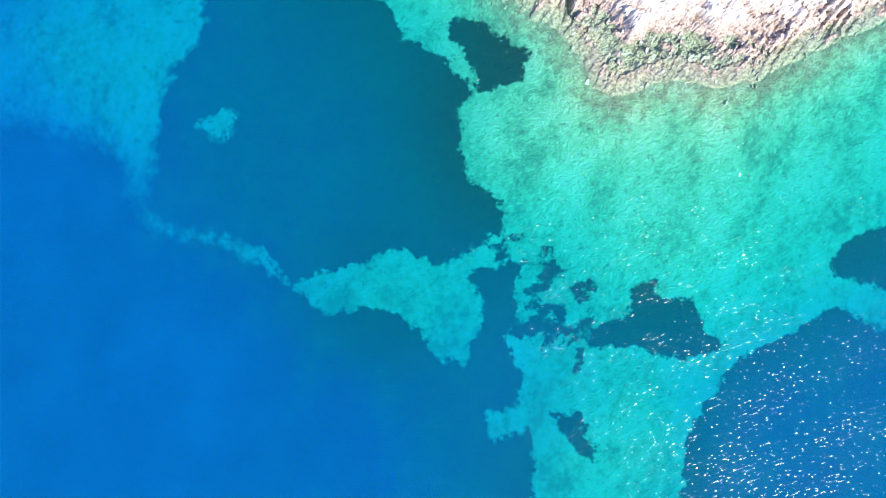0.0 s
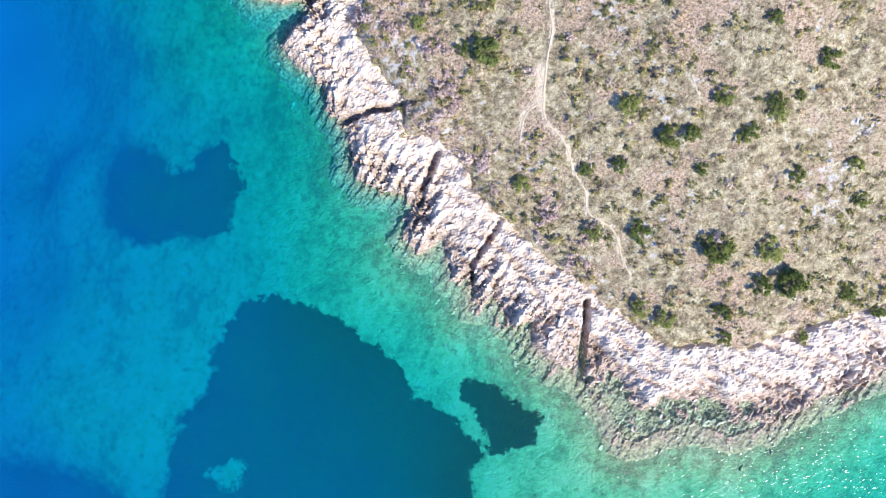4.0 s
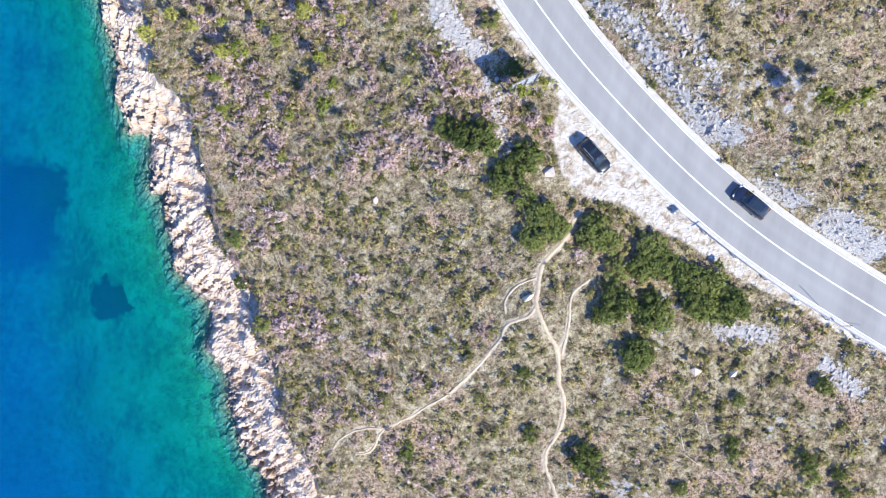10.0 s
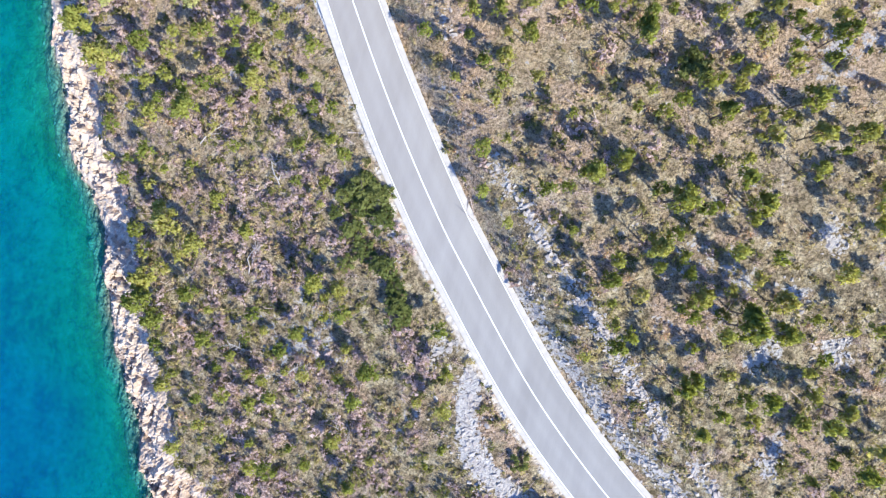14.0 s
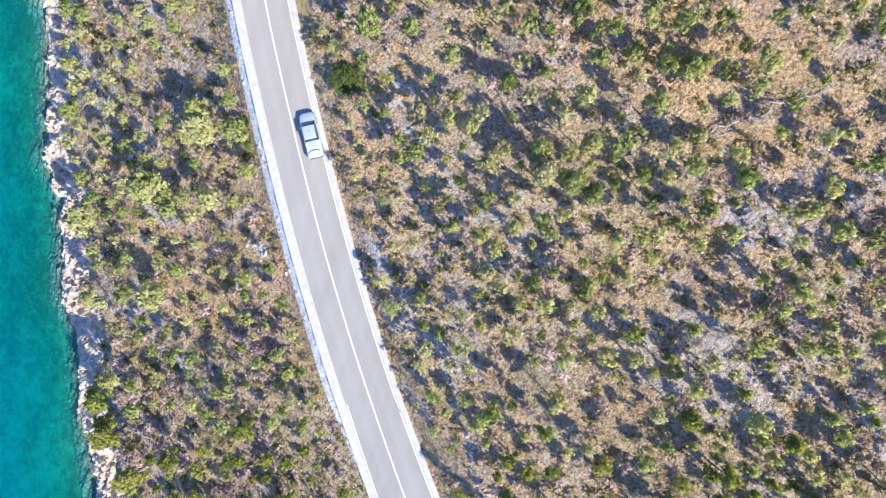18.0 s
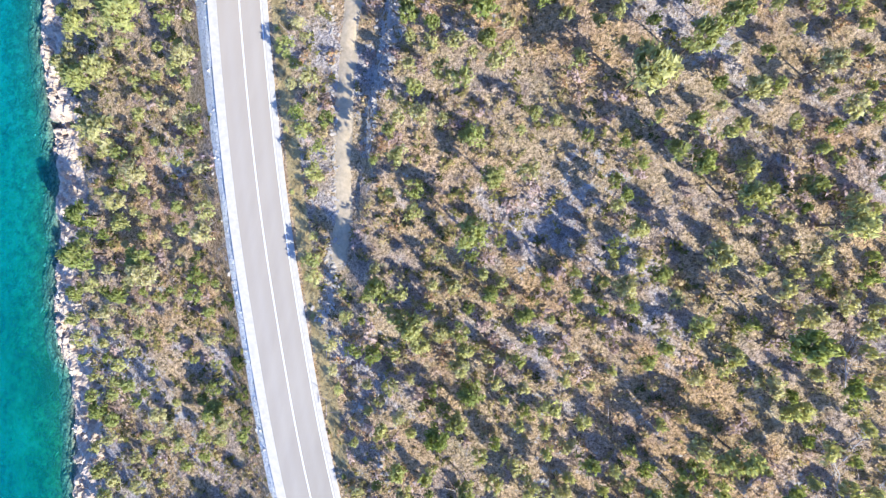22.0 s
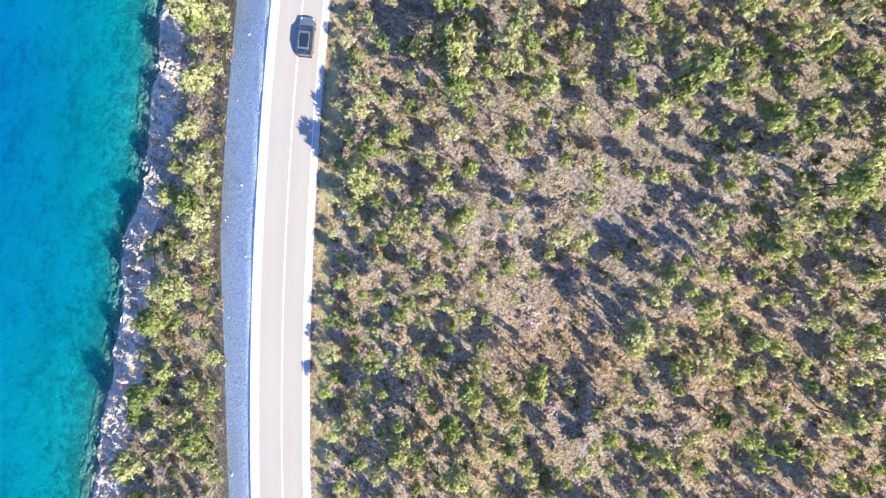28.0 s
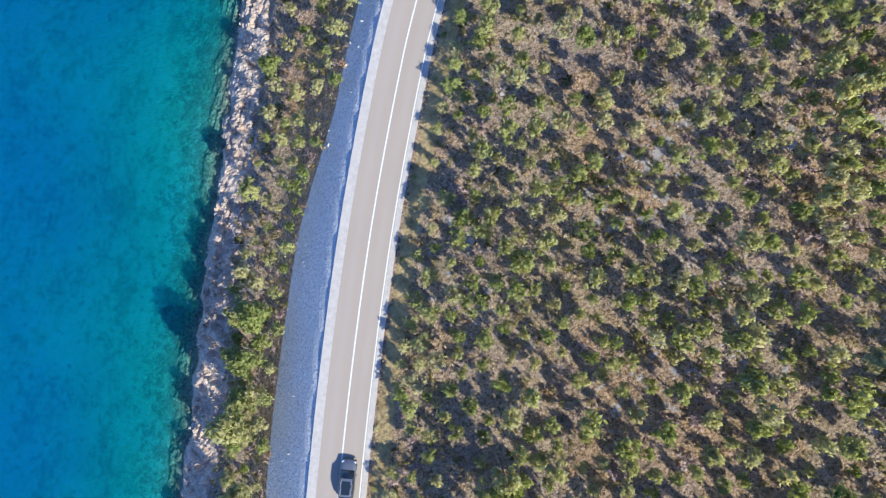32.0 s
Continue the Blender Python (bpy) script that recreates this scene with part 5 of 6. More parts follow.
def limbs(rng, height_, radius):
    """A tapered trunk with a few branches."""
    v, f = [], []

    def stick(a, b, ra, rb, k=5):
        a, b = np.array(a, float), np.array(b, float)
        d = b - a
        s = np.cross(d, (0.3, 0.9, 0.1))
        s /= np.linalg.norm(s)
        t = np.cross(d, s) / np.linalg.norm(d)
        base = len(v)
        for p, r in ((a, ra), (b, rb)):
            for i in range(k):
                v.append(p + r * (s * math.cos(6.283 * i / k) + t * math.sin(6.283 * i / k)))
        for i in range(k):
            j = (i + 1) % k
            f.append((base + i, base + j, base + k + j, base + k + i))

    stick((0, 0, -0.1), (0.04, 0.02, 0.85 * height_), 0.07, 0.02)
    for i in range(6):
        a, z = i * 1.1 + rng.rand(), height_ * (0.3 + 0.09 * i)
        stick((0.02, 0.01, z), (radius * 0.6 * math.cos(a), radius * 0.6 * math.sin(a), z + 0.16 * height_), 0.03, 0.01, 4)
    return np.array(v), np.array(f)


def plant_rows(xy, size, tall, sink=0.05):
    xy = np.asarray(xy, float)
    return np.c_[xy, height(xy[:, 0], xy[:, 1]) - sink, size, tall]


PINE_FORMS = [pine_crown(RNG) for _ in range(8)]
SMALL_PINES = [pine_crown(RNG, 17, 13, 0.22, 0.11, 0.64, 0.42) for _ in range(8)]
ROUND_FORMS = [round_crown(RNG) for _ in range(6)]


def tree_kinds(forms, material, wood, tall_of, name, label, category):
    """A few trees, each with its trunk and crown, to be copied."""
    made = []
    for k, (v, f, n) in enumerate(forms):
        ob = new(name)
        tagged(ob, label[k % len(label)], category)
        tall = tall_of(k)
        part("crown", mesh_of("crown", v, f, material, {"tint": np.full(len(v), 0.0), "swell": n}), ob)
        tv, tf = limbs(RNG, tall * 0.8, 0.8)
        part("trunk", mesh_of("trunk", tv, tf, wood), ob)
        made.append(ob)
    return made


def beside(u):
    """Plants stay low on the hillside edge of the road."""
    return np.where(u < 0, np.clip((-u - 3.5) / 7, 0.4, 1), 0.7)


def place_trees(kinds, rows, grow, group, tall=0.85):
    """Copies of the kinds at rows of x, y, radius; the first copy of each kind is the kind itself."""
    used = set()
    zz = height(np.array([r[0] for r in rows]), np.array([r[1] for r in rows]))
    off = road_offset(np.array([r[0] for r in rows]), np.array([r[1] for r in rows]))
    for (x, y, r), z, u in zip(rows, zz, off):
        k = RNG.randint(len(kinds))
        s = r * grow
        m = pose(x, y, z - 0.05, 0, 0, RNG.rand() * 360)
        ob = kinds[k] if k not in used else copy_thing(kinds[k], m)
        used.add(k)
        ob.matrix_basis = m
        ob.scale = (s, s, s * tall * (1 + 0.35 * RNG.rand()) * beside(u))
        tagged(ob, group=group)


JUNIPER_LABELS = ["dense dark green juniper bush on dry grass", "rounded evergreen mastic bush on stony ground"]
PINE_LABELS = ["young yellow-green pine on a dry slope", "open-crowned young pine among dry grass", "small bushy pine with pale new needles"]
juniper_kinds = tree_kinds(ROUND_FORMS, M["juniper"], M["bark"], lambda k: 1.0, "juniper_bush", JUNIPER_LABELS, "bush")
thick = []
for x_, y_, r_ in JUNIPERS:
    thick.append((x_, y_, min(r_, 1.9)))
    for k in range(0 if r_ < 1.7 else 3 if r_ < 2.6 else 5):
        a_ = 2.1 * k + x_
        thick.append((x_ + 0.55 * r_ * math.cos(a_), y_ + 0.55 * r_ * math.sin(a_), 0.55 * r_ * (0.85 + 0.1 * (k % 3))))
place_trees(juniper_kinds, thick, 1.22, "evergreen bushes of the slope")


def off_shore(rows_):
    """Keeps crowns clear of the bare rock at the shore."""
    a = np.array(rows_, float)
    need = rock_width(a[:, 1]) + 1.1 * a[:, 2] + 0.4 - inland(a[:, 0], a[:, 1])
    a[:, 0] += np.where((need > 0) & (a[:, 1] > 120), need, 0)
    return [tuple(q) for q in a]


PINES = [q for q in off_shore(PINES) if not -6.2 - 0.5 * q[2] < float(road_offset(np.array([q[0]]), np.array([q[1]]))[0]) < 0]
PINES_BY_SIZE = sorted(PINES, key=lambda p: -p[2])
pine_kinds = tree_kinds(PINE_FORMS, M["pine"], M["bark"], lambda k: 2.4, "pine_tree", PINE_LABELS, "tree")
place_trees(pine_kinds, [q for q in PINES_BY_SIZE[:300] if q[1] > 205], 1.4, "young pines of the slope", 1.45)
olive_kinds = tree_kinds([pine_crown(RNG) for _ in range(5)], M["pine_olive"], M["bark"], lambda k: 2.4, "pine_tree", ["olive-green young pine among dead brush", "small olive pine on a dry slope"], "tree")
place_trees(olive_kinds, [q for q in PINES_BY_SIZE[:300] if q[1] <= 205], 1.4, "young pines of the slope", 1.45)

# where nothing grows
def free(x, y, sd, u, margin=0.0, verge=False):
    ok = (sd > rock_width(y) - 0.8 + 1.6 * (fbm(x / 2.5, y / 2.5, 61) - 0.5) * 2) & ~((u < half_road(y) + 0.15 + shoulder(y) + margin) & (u > -3.7 - margin))
    ok &= ~((u > 0) & (u < half_road(y) + 0.05 + shoulder(y) + fill_width(y)))
    if not verge:
        ok &= ~((u < 0) & (u > -5.3) & (y > 250))
    ok &= in_ring(x, y, LAYBY) < -0.3
    return ok


def field(count, rng, x0=-82, x1=60, y0=18, y1=432):
    x, y = x0 + (x1 - x0) * rng.rand(count), y0 + (y1 - y0) * rng.rand(count)
    return x, y


WOOD = lambda y: np.clip((y - 130) / 90, 0, 1)


def sow(name, label, category, forms, material, count, keep, size, tall, seed, margin=0.0, verge=False):
    """Plants strewn over the slope, thinned by keep(x, y, inland, offset), as one mass."""
    rng = np.random.RandomState(seed)
    x, y = field(count, rng)
    _, sd, u = height(x, y, True)
    m = free(x, y, sd, u, margin, verge) & (rng.rand(count) < keep(x, y, sd, u))
    x, y = x[m], y[m]
    near = np.maximum(wide_max(PATHS, x + 0.6 * (fbm(x / 2.6, y / 2.6, 51) - 0.5), y + 0.6 * (fbm(x / 2.6, y / 2.6, 57) - 0.5)) + 0.3 + 0.3 * size[1], wide_max(LEDGES, x, y) + 0.1 - 0.6 * rng.rand(len(x))) < 0
    x, y = x[near], y[near]
    s = size[0] + (size[1] - size[0]) * rng.rand(len(x)) ** 1.6
    h = s * (tall[0] + (tall[1] - tall[0]) * rng.rand(len(x)))
    v, f, t, n = spread(forms, plant_rows(np.stack([x, y], 1), s, h), rng)
    ob = new(name, mesh_of(name, v, f, material, {"tint": t, "swell": n}))
    return tagged(ob, label, category, kind="stuff"), np.stack([x, y], 1)


# pines that cannot be told one by one: the smaller ones, and the thicket between
rest = np.array(PINES_BY_SIZE[300:])
rng = np.random.RandomState(7)
x, y = (np.concatenate(q) for q in zip(field(36000, rng), field(16000, rng, -36, 60, 285, 432)))
_, sd, u = height(x, y, True)
dense = WOOD(y) * np.clip(6.5 * fbm(x / 8, y / 8, 70) - 2.55 + 0.5 * ((x > -8) & (y > 300)) + 0.6 * ((u > 4) & (y > 200)) + 0.35 * np.clip((y - 275) / 30, 0, 1) + 0.5 * ((x > 12) & (y > 235)) + 0.4 * ((x > 8) & (y > 252) & (y < 345)) + 0.9 * ((x > -2) & (y > 350)) - 0.6 * ((x > -20) & (x < 6) & (y > 268) & (y < 322)), 0.04, 1.0)
clearing = in_ring(x, y, [(-12, 322), (-4, 332), (2, 350), (-3, 362), (-12, 358), (-17, 340)]) > 0
ok = free(x, y, sd, u, 1.6) & (rng.rand(len(x)) < dense) & ~(clearing & (rng.rand(len(x)) < 0.96)) & (wide_max(PATHS, x, y) < -1.2) & (wide_max(LEDGES, x, y) < -0.5) & (sd > rock_width(y) + 1.2)
T = np.array([(q[0], q[1], q[2]) for q in PINES + JUNIPERS])
chosen, cells = [], {}
for px, py in np.stack([x, y], 1)[ok]:
    cell = (int(px // 2), int(py // 2))
    gap2 = 3.5
    if any((px - qx) ** 2 + (py - qy) ** 2 < gap2 for i in (-1, 0, 1) for j in (-1, 0, 1) for qx, qy in cells.get((cell[0] + i, cell[1] + j), ())):
        continue
    if np.min((T[:, 0] - px) ** 2 + (T[:, 1] - py) ** 2 - (0.6 + T[:, 2]) ** 2) < 0:
        continue
    cells.setdefault(cell, []).append((px, py))
    chosen.append((px, py))
chosen = np.array(chosen)
rad = np.r_[rest[:, 2] * 1.45, (0.8 + 0.8 * rng.rand(len(chosen)) ** 1.4) * np.interp(chosen[:, 1], [325, 350], [1, 1.15])]
xy = np.r_[rest[:, :2], chosen]
tall_ = (0.55 + 0.5 * rad) * (1.5 + 0.9 * rng.rand(len(rad))) * beside(road_offset(xy[:, 0], xy[:, 1]))
for south, material, said in ((False, "pine", "scattered small yellow-green pines between the larger trees"), (True, "pine_olive", "scattered small olive pines among dead brush")):
    m = (xy[:, 1] < 200) == south
    v, f, t, n = spread(SMALL_PINES, plant_rows(xy[m], rad[m], tall_[m]), rng)
    tagged(new("pine_thicket", mesh_of("pine_thicket", v, f, M[material], {"tint": t, "swell": n})), said, "pine thicket", kind="stuff")

SCRUB_FORMS = [low_scrub(RNG) for _ in range(8)]
GRASS_FORMS = [grass_tuft(RNG) for _ in range(6)]
TWIG_FORMS = [twig_bush(RNG) for _ in range(6)]


def dry_bush(rng):
    n = 6
    a, r = rng.rand(n) * 6.28, 0.75 * np.sqrt(rng.rand(n))
    return leaf_ball(rng, np.stack([r * np.cos(a), r * np.sin(a), 0.35 + 0.4 * rng.rand(n)], 1), 0.3, 7, 0.32, 0.125, 0.35, 0.5)


BUSH_FORMS = [dry_bush(RNG) for _ in range(6)]
sow("low_scrub", "low olive and tan scrub of sage and heather", "scrub", SCRUB_FORMS, M["scrub"], 41000,
    lambda x, y, sd, u: (1 - 0.45 * WOOD(y) * (u < 0)) * np.interp(y, [65, 95], [0.6, 1]) * np.clip(2.6 * fbm(x / 17, y / 17, 83) - 0.3, 0.4, 1.3) * np.clip(2.6 * fbm(x / 6, y / 6, 80) - 0.75 + 0.3 * ((y > 95) & (y < 195) & (u > 4)) + 0.5 * ((y > 100) & (y < 145) & (x > -45) & (x < 0) & (u > 8)), 0.06, 0.9), (0.35, 1.0), (0.45, 0.8), 21)
sow("dry_bushes", "knee-high tan and pinkish dry bushes between the pines", "bush", BUSH_FORMS, M["drybush"], 28000,
    lambda x, y, sd, u: (0.16 + 0.6 * WOOD(y)) * np.interp(y, [325, 350], [1, 0.6]) * np.clip(2.6 * fbm(x / 7, y / 7, 85) - 0.6, 0.12, 1), (0.4, 1.1), (0.8, 1.3), 24, 0.4)
sow("dry_grass", "tufts of dry tan grass", "grass", GRASS_FORMS, M["grass"], 80000, lambda x, y, sd, u: np.clip(2.0 * fbm(x / 5, y / 5, 90) - 0.35, 0.08, 0.9), (0.16, 0.42), (0.6, 1.1), 22)


def brush_keep(x, y, sd, u):
    k = 3.4 * fbm(x / 7, y / 7, 95) - 1.5 + 0.35 * WOOD(y) - 0.35 * (y < 130)
    k = k + 1.6 * np.clip(1.2 - np.abs(sd - rock_width(y) - 3.5) / 5, 0, 1) * (y < 125) * (y > 48)
    k = k + 0.8 * ((y > 135) & (y < 215) & (sd > 6) & (u > 6))
    for px, py in DEAD_WOOD:
        k = k + 1.2 * np.exp(-((x - px) ** 2 + (y - py) ** 2) / 9)
    return np.clip(k, 0.02, 0.9)


DEAD_WOOD = [(18, 249), (15, 233), (19, 259), (19, 244), (22, 248), (19.5, 262), (27, 208), (20, 214)]
sow("verge_grass", "strip of yellow dry grass on the verge of the road", "grass", GRASS_FORMS, M["grass"], 200000, lambda x, y, sd, u: ((u < -3.6) & (u > -5.4) & (y > 250)) * 0.5, (0.2, 0.4), (0.4, 0.7), 26, 0.0, True)
sow("dark_scrub", "dark olive heath shrubs among the grass", "shrub", BUSH_FORMS, M["heath"], 19000,
    lambda x, y, sd, u: (0.5 - 0.2 * WOOD(y)) * np.clip(3.0 * fbm(x / 11, y / 11, 87) - 1.1 + 0.5 * ((y > 95) & (y < 195) & (u > 4)) + 0.9 * ((y > 100) & (y < 140) & (x > -40) & (x < 0) & (u > 8)), 0.03, 1), (0.4, 0.95), (0.5, 0.85), 25, 0.5)


def heather_keep(x, y, sd, u):
    k = 0.14 * WOOD(y) * (3.2 * fbm(x / 8, y / 8, 105) > 1.75)
    k = k + 0.8 * np.clip(1.3 - np.abs(sd - rock_width(y) - np.interp(y, [70, 100], [2.5, 5.5])) / np.interp(y, [70, 100], [4, 8]), 0, 1) * (y > 47) * (y < 128) * np.clip(6 * fbm(x / 6, y / 6, 106) - 2.6, 0, 1)
    k = k + 0.9 * ((y > 132) & (y < 215) & (u > 8)) * np.clip(6 * fbm(x / 7, y / 7, 107) - 2.7, 0, 1)
    return np.clip(k + 0.012, 0, 0.9)


sow("faded_heather", "faded pinkish heather and dead brush", "brush", BUSH_FORMS, M["heather"], 38000, heather_keep, (0.7, 1.5), (0.5, 0.85), 28)
sow("bare_brush", "leafless grey-pink brush", "brush", TWIG_FORMS, M["twig"], 22000, brush_keep, (0.4, 1.1), (0.6, 1.0), 23)



def dead_sticks(rng):
    """A few long thin sticks lying about."""
    n = 3
    a, c = 0.9 + 0.7 * rng.normal(size=n), 0.8 * rng.normal(size=(n, 2))
    d = np.stack([np.cos(a), np.sin(a), 0.1 * rng.normal(size=n)], 1)
    w = np.stack([-np.sin(a), np.cos(a), 0 * a], 1) * 0.045
    mid_, long = np.c_[c, np.full(n, 0.22)], (0.5 + 0.9 * rng.rand(n))[:, None]
    up = np.array((0, 0, 0.05))
    v = np.stack([mid_ - d * long - w, mid_ - d * long + w, mid_ + d * long, mid_ - d * long + up], 1).reshape(-1, 3)
    f = np.concatenate([[(4 * i, 4 * i + 2, 4 * i + 3), (4 * i + 3, 4 * i + 2, 4 * i + 1)] for i in range(n)])
    return v, f, np.tile((0.0, 0.0, 1.0), (len(v), 1))


STICK_FORMS = [dead_sticks(RNG) for _ in range(8)]
sow("dead_sticks", "pale dead sticks lying among the scrub", "dead wood", STICK_FORMS, M["twig"], 5200,
    lambda x, y, sd, u: np.clip(2.6 * fbm(x / 9, y / 9, 99) - 0.9, 0.1, 0.8), (0.6, 1.3), (0.8, 1.0), 27)

# ---- shore rocks: broken limestone slabs ----
def rock_form(seed, flat, wide=0.27, long=0.98):
    """An angular stone, about 1 m across: the hull of a few points."""
    r = np.random.RandomState(seed)
    p = r.normal(size=(13, 3))
    p /= np.linalg.norm(p, axis=1)[:, None]
    p = np.sign(p) * np.abs(p) ** 0.6 * (0.75 + 0.35 * r.rand(13, 1)) * (long, wide, flat)
    bm = bmesh.new()
    for q in p:
        bm.verts.new(q)
    hull = bmesh.ops.convex_hull(bm, input=bm.verts[:])
    for ob_ in [e for e in hull["geom_interior"] if isinstance(e, bmesh.types.BMVert)]:
        bm.verts.remove(ob_)
    bmesh.ops.triangulate(bm, faces=bm.faces[:])
    bm.verts.index_update()
    v = np.array([q.co[:] for q in bm.verts])
    f = np.array([[q.index for q in t.verts] for t in bm.faces])
    bm.free()
    return v, f


def strata(x, y, bearing, inl):
    """Broken beds of limestone, their long sides along a bearing: heights about nought."""
    wx, wy = x + 0.9 * (fbm(x / 2.2, y / 2.2, 71) - 0.5), y + 0.9 * (fbm(x / 2.2, y / 2.2, 73) - 0.5)
    a, c = wx * math.cos(bearing) + wy * math.sin(bearing), -wx * math.sin(bearing) + wy * math.cos(bearing)
    bed = c / 1.25 + 1.2 * fbm(a / 5, c / 5, 75)
    rugged = np.clip(3.2 * fbm(x / 4.5, y / 4.5, 74) - 1.0, 0.2, 1.0) * np.interp(inl, [0, 3, 5, 7.5], [1.8, 1.5, 0.6, 0.28])
    total = 0.5 * rugged * (bed - np.floor(bed) - 0.5)
    for seed, long, broad, amp in ((3, 3.1, 1.3, 0.55), (11, 1.3, 0.62, 0.36), (23, 0.8, 0.8, 0.2)):
        j = np.floor(c / broad + 1.5 * fbm(a / 3, c / 3, seed)).astype(int)
        i = np.floor(a / long + TABLE[j % 256, (seed * 7) % 256] * 3 + 1.3 * fbm(a / 2, c / 2, seed + 1)).astype(int)
        total = total + amp * rugged * (TABLE[i % 256, (j + seed * 31) % 256] ** 2 - 0.33)
    return total + 0.5 * np.interp(inl, [2, 7], [1.0, 0.4]) * (fbm(a / 2.2, c / 0.7, 77) - 0.5)


def shore_cells(step):
    """Middles of the cells of a fine grid that lie in the shore's band of rock, and the grid's rows and columns."""
    cx, cy = np.arange(-76, 62, step), np.arange(20, 432, step)
    rough = INLAND.reshape(XX.shape)
    ix, iy = np.clip(np.searchsorted(GX, cx), 0, len(GX) - 1), np.clip(np.searchsorted(GY, cy), 0, len(GY) - 1)
    near = rough[np.ix_(iy, ix)]
    return cx, cy, (near > -4.5) & (near < rock_width(cy)[:, None] + 1.8)


cx, cy, inside_band = shore_cells(0.26)
band = np.zeros((len(cy) + 1, len(cx) + 1), bool)
for dy in (0, 1):
    for dx in (0, 1):
        band[dy:len(cy) + dy, dx:len(cx) + dx] |= inside_band
name_of = np.full(band.shape, -1)
name_of[band] = np.arange(band.sum())
gy_, gx_ = np.nonzero(band)
sx, sy = -76 + gx_ * 0.26, 20 + gy_ * 0.26
sz, s_in, _ = height(sx, sy, True)
w_ = rock_width(sy)
shares = [np.clip((74 - sy) / 8 + 0.5, 0, 1), np.clip((sy - 132) / 8 + 0.5, 0, 1)]
crag = strata(sx, sy, 1.0, s_in) * shares[0] + strata(sx, sy, 0.62, s_in) * (1 - shares[0] - shares[1]) + strata(sx, sy, 1.25, s_in) * shares[1]
crag *= np.interp(s_in, [-4, -1.0, 0.5, 2, 6], [0.35, 0.5, 1.25, 1.1, 0.55]) * np.interp(sy, [150, 220], [1.0, 0.75]) * (1 - 0.5 * shelf(sx, sy, s_in))
sz = sz + crag - np.interp(s_in, [-4.2, -2.5], [0.6, 0.0]) - np.clip((s_in - w_ + 1.0 + 1.6 * (fbm(sx / 1.7, sy / 1.7, 79) - 0.5)) / 1.2, 0, 1.2)
qy, qx = np.nonzero(inside_band)
cells_ = np.stack([name_of[qy, qx], name_of[qy, qx + 1], name_of[qy + 1, qx + 1], name_of[qy + 1, qx]], 1)
part("shore_rock", mesh_of("shore_rock", np.stack([sx, sy, sz], 1), cells_, M["rock"]), ground, "bedded and broken pale limestone along the waterline")


CHUNKS = [rock_form(70 + k, 0.34, 0.5, 0.68) for k in range(10)]
ROCK_FORMS = [rock_form(k, 0.22 + 0.03 * (k % 6), 0.42, 0.78) for k in range(14)]


def lay_rocks(forms, rows, rng, bearing=None, dip=0.0):
    """As spread(), but with the stones' long sides along a bearing, tipped a little."""
    vs, fs, base = [], [], 0
    pick = rng.randint(0, len(forms), len(rows))
    for k, (pv, pf) in enumerate(forms):
        r = rows[pick == k]
        if not len(r):
            continue
        a = (bearing[pick == k] if bearing is not None else rng.rand(len(r)) * 6.28) + 0.25 * rng.normal(size=len(r))
        tip = 0.22 * rng.normal(size=(len(r), 1))
        c, s_ = np.cos(a)[:, None], np.sin(a)[:, None]
        q = pv[None] * r[:, 3][:, None, None]
        z = q[..., 2] + tip * q[..., 0] + dip * q[..., 1]
        v = np.stack([c * q[..., 0] - s_ * q[..., 1] + r[:, :1], s_ * q[..., 0] + c * q[..., 1] + r[:, 1:2], z + r[:, 2:3]], -1)
        vs.append(v.reshape(-1, 3))
        fs.append((pf[None] + (np.arange(len(r)) * len(pv))[:, None, None] + base).reshape(-1, 3))
        base += v.shape[0] * v.shape[1]
    return np.concatenate(vs), np.concatenate(fs)


def shore_rows(count, rng):
    x, y = field(count, rng, -76, 62, 18, 432)
    z, sd, u = height(x, y, True)
    w = rock_width(y)
    p = np.where(sd < 0, np.exp(sd / 1.6) * 0.8, np.clip(0.95 - np.interp(y, [110, 150], [2.1, 1.4]) * sd / w, 0.015, 1))
    m = (sd > -5) & (sd < w + 0.5) & (rng.rand(count) < p) & (wide_max([(w + 0.4, *way) for w, _, *way in CLEFTS], x, y) < 0)
    x, y, z, sd, w = x[m], y[m], z[m], sd[m], w[m]
    size = (0.2 + 0.85 * rng.rand(len(x)) ** 3) * np.where(sd < 0, 0.7, 1.0) * np.interp(y, [95, 130], [1.0, 0.6])
    return np.c_[x, y, z - 0.07 * size, size], sd


rng = np.random.RandomState(31)
ROCKS, rock_in = shore_rows(110000, rng)
bearing = np.interp(ROCKS[:, 1], [20, 40, 60, 95, 130, 170], [1.1, 0.9, 0.75, 0.6, 0.8, 1.2]) + 0.2 * rng.normal(size=len(ROCKS))
above = (rock_in > 0.2) & (ROCKS[:, 1] > 60) & (ROCKS[:, 1] < 130)
big = np.where(above)[0][np.argsort(-ROCKS[above, 3])[:300]]
keep = np.ones(len(ROCKS), bool)
keep[big] = False
v, f = lay_rocks(ROCK_FORMS, ROCKS[keep], rng, bearing[keep], 0.42)
rubble = part("shore_rubble", mesh_of("shore_rubble", v, f, M["rock"]), ground, "jumbled pale limestone blocks at the waterline")
tagged(rubble, kind="stuff")
rock_meshes = [mesh_of("rock", v, f, M["rock"]) for v, f in ROCK_FORMS]
